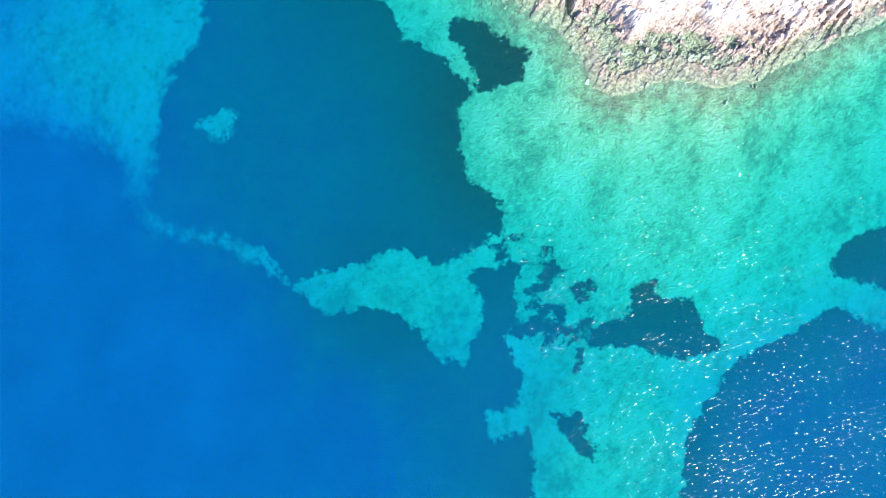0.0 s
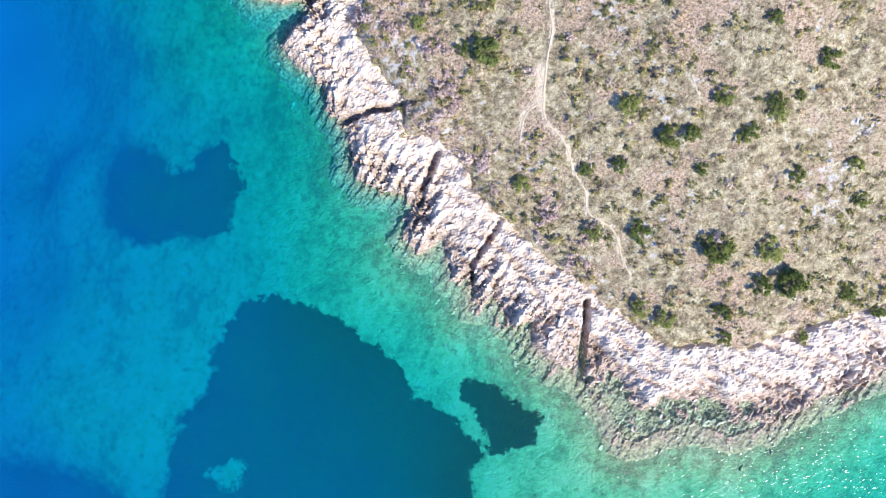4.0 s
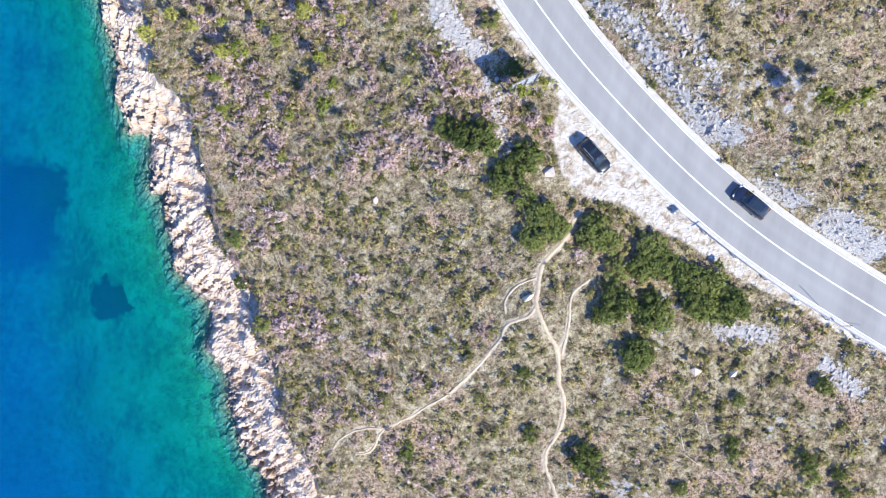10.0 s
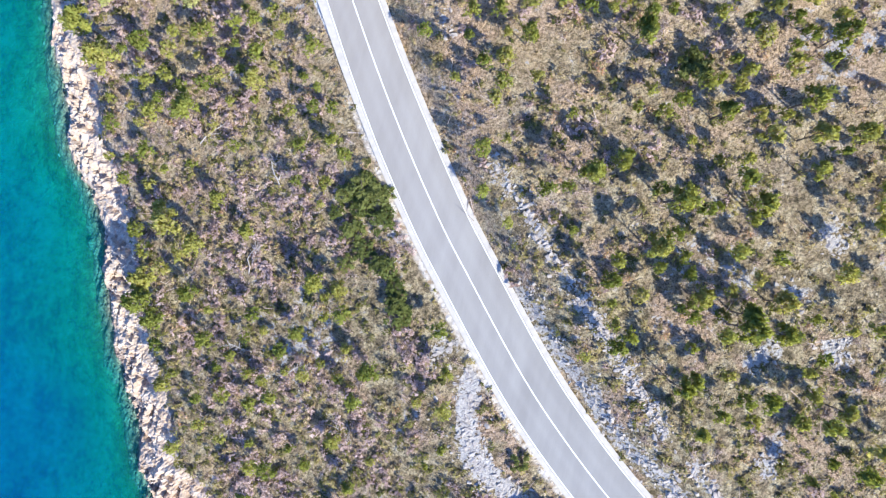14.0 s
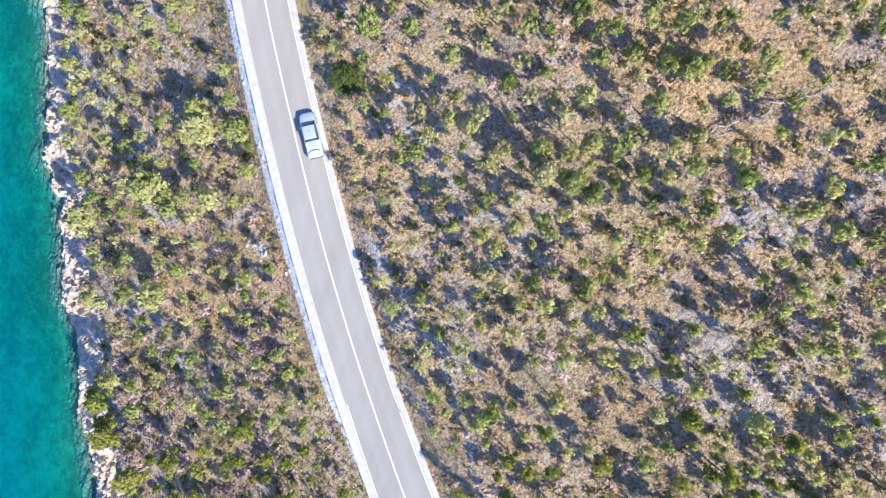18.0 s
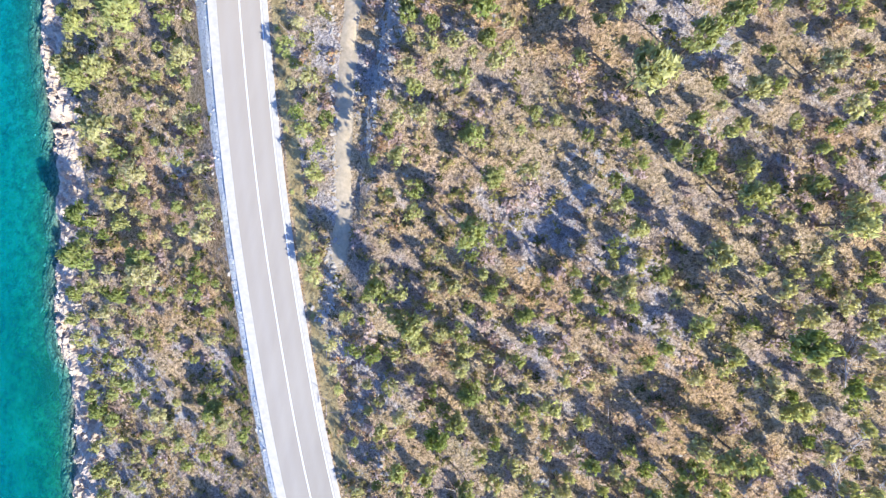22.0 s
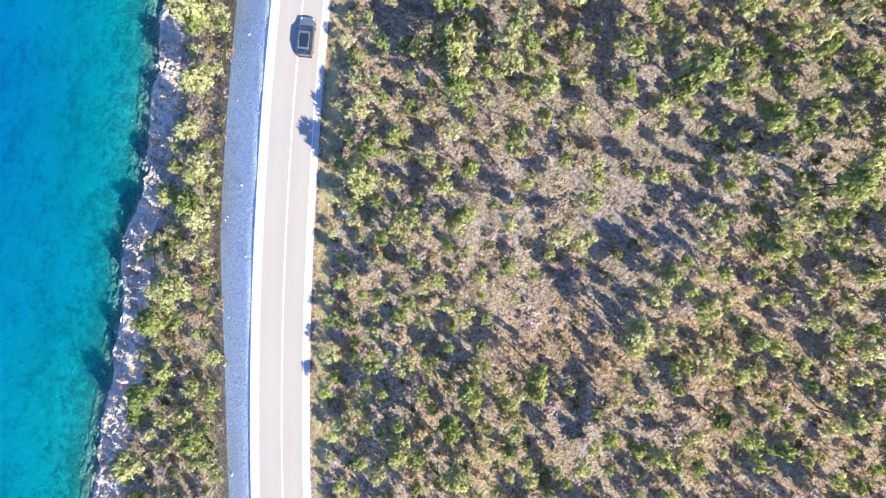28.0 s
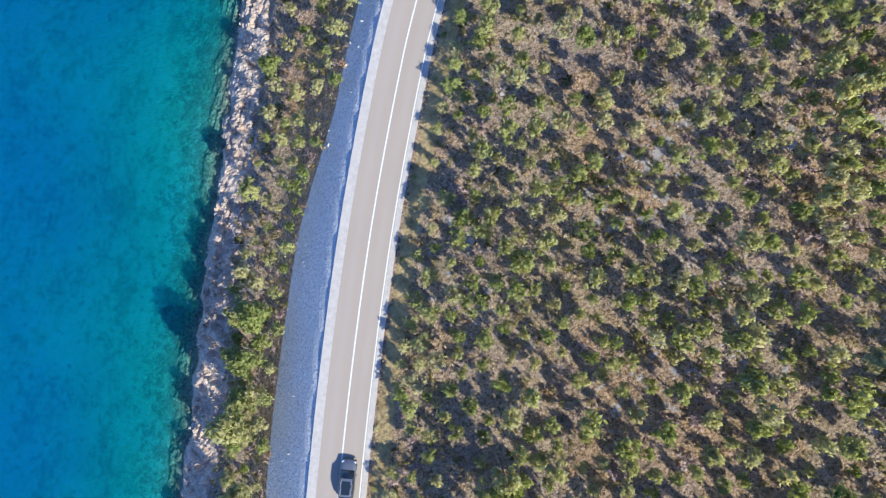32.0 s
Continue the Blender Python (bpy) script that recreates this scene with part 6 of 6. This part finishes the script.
for k in big:
    ob = part("rock", rock_meshes[rng.randint(len(rock_meshes))], ground)
    s = ROCKS[k, 3]
    ob.matrix_basis = pose(*ROCKS[k, :3], 0, 0, math.degrees(bearing[k])) @ pose(0, 0, 0, 28 + 6 * rng.normal(), 8 * rng.normal(), 0) @ Matrix.Diagonal((s, s, s, 1))

# broken stone on the ledges and scree
rows = []
for w, *pts in LEDGES:
    line = smooth_line(pts, 0.22)
    for _ in range(int(2 + 3 * w + (2 if pts[0][1] < 190 else 0))):
        q = line + w * 0.75 * rng.normal(size=line.shape)
        rows.append(q[rng.rand(len(q)) < 0.55])
q = np.concatenate(rows)
u = road_offset(q[:, 0], q[:, 1])
q = q[(u > 4.2) | (u < -4.0)]
size = 0.14 + 0.5 * rng.rand(len(q)) ** 2.5
v, f = lay_rocks(CHUNKS, np.c_[q, height(q[:, 0], q[:, 1]) - 0.03 * size, size], rng)
tagged(part("ledge_stones", mesh_of("ledge_stones", v, f, M["scree"]), ground, "loose limestone on the ledges, greyed as if in shade"), kind="stuff")


# ---- roadside things ----
def make_sheet():
    """White vinyl that lets light through."""
    n = Nodes("white_vinyl_sheet")
    col = n.mix(n.noise(2.0, 4), (0.78, 0.79, 0.81), (0.86, 0.86, 0.87))
    d, t, m = n.node("ShaderNodeBsdfDiffuse"), n.node("ShaderNodeBsdfTranslucent"), n.node("ShaderNodeMixShader")
    n.link(col, d.inputs["Color"])
    n.link(col, t.inputs["Color"])
    m.inputs[0].default_value = 0.7
    n.link(d.outputs[0], m.inputs[1])
    n.link(t.outputs[0], m.inputs[2])
    return n.done(m.outputs[0])


M.update({
    "paint_silver": make_plain("silver_car_paint", (0.62, 0.68, 0.72), 0.3, 0.35, 3, 0.04, Coat_Weight=0.6),
    "paint_navy": make_plain("navy_car_paint", (0.02, 0.028, 0.055), 0.3, 0.2, 3, 0.1, Coat_Weight=0.6),
    "paint_black": make_plain("black_car_paint", (0.012, 0.013, 0.016), 0.28, 0.2, 3, 0.1, Coat_Weight=0.6),
    "paint_grey": make_plain("grey_car_paint", (0.20, 0.22, 0.25), 0.3, 0.4, 3, 0.08, Coat_Weight=0.6),
    "glass": make_plain("tinted_window_glass", (0.02, 0.03, 0.04), 0.06, 0.0, 2, 0.1, Specular_IOR_Level=0.8),
    "plastic": make_plain("black_trim_plastic", (0.03, 0.03, 0.032), 0.6, 0.0, 20, 0.15),
    "tyre": make_plain("tyre_rubber", (0.02, 0.02, 0.02), 0.85, 0.0, 30, 0.2),
    "chrome": make_plain("galvanised_steel", (0.55, 0.57, 0.58), 0.4, 0.85, 6, 0.12),
    "lamp_white": make_plain("headlamp_lens", (0.75, 0.78, 0.8), 0.15, 0.0, 5, 0.05),
    "lamp_red": make_plain("tail_lamp_lens", (0.35, 0.02, 0.02), 0.2, 0.0, 5, 0.1),
    "bed_cover": make_plain("pale_vinyl_cover", (0.60, 0.63, 0.64), 0.6, 0.0, 2.5, 0.12),
    "board_white": make_plain("white_sheet_board", (0.74, 0.76, 0.78), 0.5, 0.0, 2, 0.08),
    "banner": make_sheet(),
    "timber": make_plain("weathered_timber", (0.26, 0.22, 0.18), 0.85, 0.0, 7, 0.25, 0.01),
    "sign_blue": make_plain("blue_sign_face", (0.05, 0.16, 0.45), 0.4, 0.0, 4, 0.08),
})


def bm_mesh(name, bm, material, smooth=False):
    bmesh.ops.recalc_face_normals(bm, faces=bm.faces[:])
    for f_ in bm.faces:
        f_.smooth = smooth
    me = bpy.data.meshes.new(name)
    bm.to_mesh(me)
    bm.free()
    me.materials.append(material)
    return me


def loft(rings, closed=True):
    """A skin over rings of points, capped at both ends."""
    bm = bmesh.new()
    rows_ = [[bm.verts.new(q) for q in ring] for ring in rings]
    k = len(rows_[0])
    for a, c in zip(rows_, rows_[1:]):
        for i in range(k if closed else k - 1):
            j = (i + 1) % k
            bm.faces.new((a[i], a[j], c[j], c[i]))
    if closed:
        bm.faces.new(rows_[0]), bm.faces.new(rows_[-1][::-1])
    return bm


def section(y, hw, z0, z1, tuck=0.12, crown=0.04):
    """A rounded cross-section of a car's body at y: half width, sill and top."""
    zm = z0 + 0.55 * (z1 - z0)
    half = [(hw * 0.86, z0), (hw * 0.97, z0 + 0.1), (hw, zm), (hw - tuck * 0.35, z1 - 0.07), (hw - tuck, z1), (hw * 0.5, z1 + crown)]
    return [(x_, y, z_) for x_, z_ in half] + [(0, y, z1 + crown * 1.2)] + [(-x_, y, z_) for x_, z_ in half[::-1]]


def box(x0, x1, y0, y1, z0, z1, bevel=0.0):
    bm = bmesh.new()
    bmesh.ops.create_cube(bm, size=1)
    for q in bm.verts:
        q.co = ((x0 + x1) / 2 + q.co.x * (x1 - x0), (y0 + y1) / 2 + q.co.y * (y1 - y0), (z0 + z1) / 2 + q.co.z * (z1 - z0))
    if bevel:
        bmesh.ops.bevel(bm, geom=bm.edges[:], offset=bevel, segments=2, affect="EDGES")
    return bm


def turned(x, y, z, radius, width, k=20):
    """A disc on its edge, its axle along x."""
    bm = bmesh.new()
    bmesh.ops.create_cone(bm, cap_ends=True, segments=k, radius1=radius, radius2=radius, depth=width, matrix=pose(x, y, z, 0, 90, 0))
    return bm


def build_car(name, label, paint, body, cabin, roof, length, wide, wheel, rails=False, pickup=False, glass_roof=False):
    """A car that faces +y, its middle over the origin. body: rows of y, half width, sill, top; cabin: y, half width, base, top."""
    car = tagged(new(name), label, "car")
    part("body", bm_mesh("body", loft([section(*r) for r in body]), M[paint], True), car)
    rings = []
    for y_, hw, z0, z1 in cabin:
        in_ = 0.42 * (z1 - z0)
        rings.append([(hw, y_, z0), (hw - in_, y_, z1), (0, y_, z1 + 0.02), (-hw + in_, y_, z1), (-hw, y_, z0)])
    part("cabin_glass", bm_mesh("cabin_glass", loft(rings), M["glass"], True), car, "dark tinted windows")
    y0, y1, hw, z = roof
    top = [[(hw * s_, y_, z + 0.012 - 0.03 * abs(s_) ** 3 - 0.03 * (e in (0, 3))) for s_ in (-1, -0.7, 0, 0.7, 1)] for e, y_ in enumerate((y0, y0 + 0.2, y1 - 0.2, y1))]
    roof_ob = part("roof", bm_mesh("roof", loft(top, False), M[paint], True), car)
    if glass_roof:
        part("sunroof", bm_mesh("sunroof", box(-hw * 0.72, hw * 0.72, y0 + 0.22, y1 - 0.3, z, z + 0.03), M["glass"]), roof_ob, "dark panoramic glass sunroof")
    for s_ in (-1, 1):
        if rails:
            part("roof_rail", bm_mesh("roof_rail", box(s_ * hw * 0.92 - 0.02, s_ * hw * 0.92 + 0.02, y0 + 0.15, y1 - 0.2, z + 0.02, z + 0.08, 0.01), M["chrome"]), roof_ob)
        ym = cabin[-1][0] - 0.45
        xa, xb = sorted((s_ * (wide / 2 - 0.03), s_ * (wide / 2 + 0.17)))
        part("wing_mirror", bm_mesh("wing_mirror", box(xa, xb, ym - 0.09, ym + 0.06, 0.92, 1.06, 0.03), M[paint]), car)
        xa, xb = sorted((s_ * wide * 0.26, s_ * wide * 0.43))
        part("headlight", bm_mesh("headlight", box(xa, xb, length / 2 - 0.34, length / 2 - 0.08, 0.62, 0.76, 0.04), M["lamp_white"]), car, "clear headlight")
        part("tail_light", bm_mesh("tail_light", box(xa, xb, -length / 2 - 0.005, -length / 2 + 0.16, 0.68, 0.86, 0.03), M["lamp_red"]), car, "red tail light")
        for y_ in (length * 0.31, -length * 0.29):
            w = part("wheel", bm_mesh("wheel", turned(s_ * (wide / 2 - 0.12), y_, wheel, wheel * 0.62, 0.2), M["chrome"]), car)
            part("tyre", bm_mesh("tyre", turned(s_ * (wide / 2 - 0.125), y_, wheel, wheel, 0.19, 24), M["tyre"], True), w)
        part("wiper", bm_mesh("wiper", box(s_ * 0.3 - 0.28, s_ * 0.3 + 0.28, cabin[-1][0] - 0.14, cabin[-1][0] - 0.11, cabin[-1][2] + 0.03, cabin[-1][2] + 0.05), M["plastic"]), car)
    part("front_bumper", bm_mesh("front_bumper", box(-wide * 0.45, wide * 0.45, length / 2 - 0.16, length / 2 + 0.01, 0.25, 0.52, 0.05), M["plastic"]), car)
    part("rear_bumper", bm_mesh("rear_bumper", box(-wide * 0.45, wide * 0.45, -length / 2 - 0.02, -length / 2 + 0.14, 0.28, 0.55, 0.05), M["plastic"]), car)
    if pickup:
        part("load_bed_cover", bm_mesh("load_bed_cover", box(-wide * 0.43, wide * 0.43, -length / 2 + 0.12, -0.75, 1.02, 1.1, 0.03), M["bed_cover"]), car, "pale flat cover over the load bed")
        hoop = [[(0.78 * math.sin(a) * wide * 0.5, -length / 2 + 0.4 + 0.35 * math.cos(a) + dy, 1.12 + dz) for dy, dz in ((0, 0), (0.05, 0), (0.05, 0.05), (0, 0.05))] for a in np.linspace(-1.5, 1.5, 9)]
        part("rear_hoop", bm_mesh("rear_hoop", loft(hoop), M["plastic"]), car, "thin dark curved bar on the cover")
    return car


HATCH = [(-2.12, 0.72, 0.42, 0.78), (-2.0, 0.85, 0.3, 0.95), (-1.2, 0.9, 0.24, 0.98), (0.2, 0.9, 0.24, 0.96), (1.0, 0.89, 0.24, 0.94), (1.7, 0.84, 0.26, 0.84), (2.05, 0.72, 0.32, 0.72), (2.16, 0.55, 0.4, 0.62)]
HATCH_CABIN = [(-1.98, 0.74, 0.94, 1.0), (-1.55, 0.8, 0.95, 1.44), (-0.5, 0.82, 0.95, 1.5), (0.35, 0.8, 0.95, 1.46), (1.15, 0.74, 0.92, 0.98)]
WAGON_CABIN = [(-2.02, 0.76, 0.94, 1.0), (-1.75, 0.8, 0.95, 1.5), (-0.5, 0.82, 0.95, 1.58), (0.35, 0.8, 0.95, 1.54), (1.15, 0.74, 0.92, 0.98)]
TRUCK = [(-2.5, 0.8, 0.5, 0.98), (-2.42, 0.88, 0.42, 1.06), (-0.8, 0.9, 0.4, 1.06), (0.3, 0.91, 0.4, 1.06), (1.2, 0.9, 0.4, 1.04), (1.9, 0.87, 0.42, 0.98), (2.35, 0.78, 0.44, 0.88), (2.5, 0.6, 0.5, 0.72)]
TRUCK_CABIN = [(-0.72, 0.8, 1.04, 1.2), (-0.55, 0.82, 1.04, 1.7), (0.3, 0.82, 1.04, 1.76), (0.75, 0.8, 1.04, 1.7), (1.45, 0.76, 1.02, 1.08)]


def heading_at(x, y):
    k = np.argmin(np.hypot(LINE[:, 0] - x, LINE[:, 1] - y))
    d = LINE[k + 1] - LINE[k - 1]
    return math.degrees(math.atan2(-d[0], d[1]))


def park(car, x, y, z, heading):
    car.matrix_basis = pose(x, y, z, 0, 0, heading)


suv = build_car("parked_car", "black estate car with roof rails parked on the pale gravel lay-by", "paint_black", HATCH, WAGON_CABIN, (-1.6, 0.4, 0.62, 1.575), 4.3, 1.8, 0.33, True)
park(suv, 9.6, 133.6, float(height(np.array([9.6]), np.array([133.6]))[0]) + 0.02, 180 + math.degrees(math.atan2(3.43, 3.86)))
truck = build_car("pickup_truck", "pale silver-blue pickup truck with a covered load bed on the road", "paint_silver", TRUCK, TRUCK_CABIN, (-0.62, 0.88, 0.66, 1.765), 5.0, 1.82, 0.37, False, True)
park(truck, -28.8, 233.3, ROAD_Z + 0.01, heading_at(-28.8, 233.3))
hatch = build_car("hatchback_car", "dark navy hatchback with a black glass roof on the road", "paint_navy", HATCH, HATCH_CABIN, (-1.5, 0.42, 0.6, 1.495), 4.3, 1.8, 0.32, False, False, True)
park(hatch, 26.9, 128.6, ROAD_Z + 0.01, heading_at(26.9, 128.6))
third = build_car("estate_car", "grey estate car on the road", "paint_grey", HATCH, WAGON_CABIN, (-1.6, 0.4, 0.62, 1.575), 4.3, 1.8, 0.33, True, False, True)
park(third, -37.6, 366.7, ROAD_Z + 0.01, heading_at(-37.6, 366.7))

# the large board by the lay-by, its face to the north-west
board = tagged(new("billboard"), "large blank white vinyl banner board on timber posts by the lay-by", "billboard")
board_z = float(height(np.array([1.6]), np.array([141.0]))[0])
board.matrix_basis = pose(1.6, 141.0, board_z, 0, 0, 27)
part("panel", bm_mesh("panel", box(-1.75, 1.75, -0.006, 0.006, 1.9, 5.1), M["banner"]), board)
for px in (-1.72, 1.72):
    part("frame_bar", bm_mesh("frame_bar", box(px - 0.05, px + 0.05, -0.06, 0.06, 1.85, 5.15, 0.01), M["timber"]), board)
for pz in (1.88, 5.12):
    part("frame_bar", bm_mesh("frame_bar", box(-1.77, 1.77, -0.06, 0.06, pz - 0.05, pz + 0.05, 0.01), M["timber"]), board)
for px in (-1.3, 0.0, 1.3):
    part("post", bm_mesh("post", box(px - 0.07, px + 0.07, -0.2, -0.062, -0.3, 5.0, 0.015), M["timber"]), board)
    brace = box(px - 0.05, px + 0.05, -1.25, -0.2, 0.0, 0.1)
    for q in brace.verts:
        q.co.z += 2.2 * (q.co.y + 1.25) / 1.05 - 0.1
    part("brace", bm_mesh("brace", brace, M["timber"]), board)

# steel guard rail on the outside of the bend
rail = tagged(new("guard_rail"), "galvanised steel guard rail along the seaward edge of the road", "guard rail")
d_line = np.gradient(LINE, axis=0)
d_line /= np.hypot(*d_line.T)[:, None]
SIDE = LINE + np.stack([-d_line[:, 1], d_line[:, 0]], 1) * 3.75
RAIL = SIDE[(SIDE[:, 0] > 20.5) & (SIDE[:, 0] < 140) & (SIDE[:, 1] < 128)]
prof_ = [(0.0, 0.45), (0.05, 0.52), (0.0, 0.6), (0.05, 0.68), (0.0, 0.76), (-0.02, 0.76), (0.03, 0.68), (-0.02, 0.6), (0.03, 0.52), (-0.02, 0.45)]
tang = np.gradient(RAIL, axis=0)
tang /= np.hypot(*tang.T)[:, None]
out = np.stack([tang[:, 1], -tang[:, 0]], 1)
part("beam", bm_mesh("beam", loft([[(*(RAIL[k] + out[k] * o), ROAD_Z + z_) for o, z_ in prof_] for k in range(len(RAIL))]), M["chrome"]), rail)
post_mesh = bm_mesh("post", box(-0.05, 0.05, -0.06, 0.06, -0.6, 0.72), M["chrome"])
for k in range(0, len(RAIL), 4):
    ob = part("post", post_mesh, rail)
    ob.matrix_basis = pose(*(RAIL[k] - out[k] * 0.1), ROAD_Z, 0, 0, math.degrees(math.atan2(tang[k, 1], tang[k, 0])))


def road_sign(x, y, turn, label, disc):
    """A sign on a steel pole, its face along +y."""
    sign = tagged(new("road_sign"), label, "road sign", "signs by the road")
    sign.matrix_basis = pose(x, y, float(height(np.array([x]), np.array([y]))[0]), 0, 0, turn)
    bm = bmesh.new()
    bmesh.ops.create_cone(bm, cap_ends=True, segments=10, radius1=0.035, radius2=0.035, depth=2.9, matrix=pose(0, 0, 1.3))
    part("pole", bm_mesh("pole", bm, M["chrome"], True), sign)
    part("plate", bm_mesh("plate", box(-0.45, 0.45, 0.04, 0.06, 1.85, 2.7, 0.008) if not disc else turned(0, 0, 0, 0.36, 0.02, 24), M["sign_blue"]), sign)
    if disc:
        sign.children[-1].matrix_basis = pose(0, 0.05, 2.3, 0, 0, 90)
    return sign


road_sign(20.2, 126.2, 215, "square blue road sign on a steel pole beside the guard rail", False)
road_sign(36.4, 115.7, 215, "round blue road sign on a steel pole behind the guard rail", True)

# saplings on the hillside edge of the road
SAPLINGS = [(-26.2, 230.7), (-27.4, 237.7), (-28.9, 244.6), (-32.3, 262.1), (-34.4, 275.9), (-34.9, 282.7), (-35.8, 293.7), (-36.8, 318.7), (-36.8, 324.7), (-36.7, 333.2), (-36.5, 338.3),
            (-36.1, 344.2), (-35.4, 355.8), (-34.6, 365.5), (-34.4, 372.1), (-32.4, 385.3), (-31.4, 390.9), (-29.9, 399.9), (-27.8, 410.8), (-26.5, 415.5)]
sapling_kinds = tree_kinds([pine_crown(RNG) for _ in range(3)], M["pine"], M["bark"], lambda k: 2.4, "roadside_sapling", ["thin young tree on the verge of the road"], "sapling")
place_trees(sapling_kinds, [(x_, y_, 0.27 + 0.09 * RNG.rand()) for x_, y_ in SAPLINGS], 1.25, "saplings along the road")

# boulders beside the paths
boulder_rows = [(2.5, 117.9, 1.0), (25.4, 109.6, 0.8), (21.3, 109.7, 0.9), (-15.1, 128.8, 0.7), (4.7, 131.9, 1.1)]
for k, (x_, y_, s_) in enumerate(boulder_rows):
    ob = tagged(new("boulder", mesh_of("boulder", rock_form(40 + k, 0.45, 0.62, 0.72)[0], rock_form(40 + k, 0.45, 0.62, 0.72)[1], M["rock"])), "pale limestone boulder lying in dry grass", "boulder", "boulders on the slope")
    ob.matrix_basis = pose(x_, y_, float(height(np.array([x_]), np.array([y_]))[0]) + 0.15 * s_, 0, 0, 70 * k) @ Matrix.Diagonal((s_, s_, s_, 1))

# loose stones on the fill slope below the road
d_all = np.gradient(LINE, axis=0)
d_all /= np.hypot(*d_all.T)[:, None]
k = rng.randint(0, len(LINE), 900)
off = half_road(LINE[k, 1]) + 0.15 + shoulder(LINE[k, 1]) + rng.rand(len(k)) * fill_width(LINE[k, 1])
q = LINE[k] + np.stack([-d_all[k, 1], d_all[k, 0]], 1) * off[:, None] + 0.3 * rng.normal(size=(len(k), 2))
q = q[(q[:, 1] > 205) & (q[:, 1] < 432)]
q = q[road_offset(q[:, 0], q[:, 1]) > half_road(q[:, 1]) + 0.25 + shoulder(q[:, 1])]
size = 0.1 + 0.34 * rng.rand(len(q)) ** 3
v, f = lay_rocks(CHUNKS, np.c_[q, height(q[:, 0], q[:, 1]) + 0.02, size], rng)
tagged(part("fill_stones", mesh_of("fill_stones", v, f, M["rock"]), ground, "loose crushed stone on the fill slope"), kind="stuff")

# fallen grey trees and heaps of dead branches on the slope
M["dead_wood"] = make_plain("weathered_dead_wood", (0.52, 0.47, 0.44), 0.9, 0.0, 5, 0.25)


def bent_stick(rng, a, b, ra, rb, k=5, bends=4):
    a, b = np.array(a, float), np.array(b, float)
    side = np.cross(b - a, (0, 0, 1.0))
    side /= np.linalg.norm(side) + 1e-6
    rings, sway = [], 0.0
    for i in range(bends + 1):
        t_ = i / bends
        sway += 0.06 * np.linalg.norm(b - a) * rng.normal() * (0 < i)
        r_ = ra + (rb - ra) * t_
        c_ = a + (b - a) * t_ + side * sway
        rings.append([tuple(c_ + side * r_ * math.cos(6.283 * j / k) + np.array((0, 0, 1.0)) * r_ * math.sin(6.283 * j / k)) for j in range(k)])
    return loft(rings)


def fallen_tree(x, y, turn, long, seed, spread_=1.0):
    r_ = np.random.RandomState(seed)
    ob = tagged(new("fallen_tree"), "fallen grey dead tree with bare branches on dry ground", "dead tree", "fallen trees on the slope")
    ob.matrix_basis = pose(x, y, float(height(np.array([x]), np.array([y]))[0]), 0, 0, turn)
    part("trunk", bm_mesh("trunk", bent_stick(r_, (-long / 2, 0, 0.12), (long / 2, 0, 0.5), 0.075, 0.03, 6, 5), M["dead_wood"], True), ob)
    for i in range(int(8 + 3 * long)):
        t_ = -0.3 + 0.78 * r_.rand()
        root = (t_ * long, 0, 0.28 + 0.35 * t_)
        a_, l_ = (1 if i % 2 else -1) * (0.35 + 0.7 * r_.rand()) * spread_, long * (0.16 + 0.22 * r_.rand())
        part("branch", bm_mesh("branch", bent_stick(r_, root, (root[0] + l_ * math.cos(a_), l_ * math.sin(a_), 0.15 + 0.7 * r_.rand()), 0.034, 0.012, 4, 3), M["dead_wood"], True), ob)


FALLEN = [(18, 249, 100, 6), (19.4, 251.5, 60, 4), (15, 233, 15, 5.5), (18.8, 235, 8, 6), (12.5, 232, 28, 4), (19, 259, 80, 5), (19, 244, 120, 4.5), (22, 248, 70, 5), (27, 208, 30, 5), (20, 214, 140, 4.5),
          (16.0, 214.5, 50, 3.5), (-27, 158, 20, 4.5), (-33, 171, 70, 4), (-22, 150, 130, 4), (-38, 186, 40, 4.5), (-41, 203, 150, 3.5), (-30, 181, 100, 3.5), (-35, 160, 160, 3.5)]
for k, (x_, y_, a_, l_) in enumerate(FALLEN):
    fallen_tree(x_, y_, a_, l_, 60 + k, 1.3 if k % 2 else 1.0)
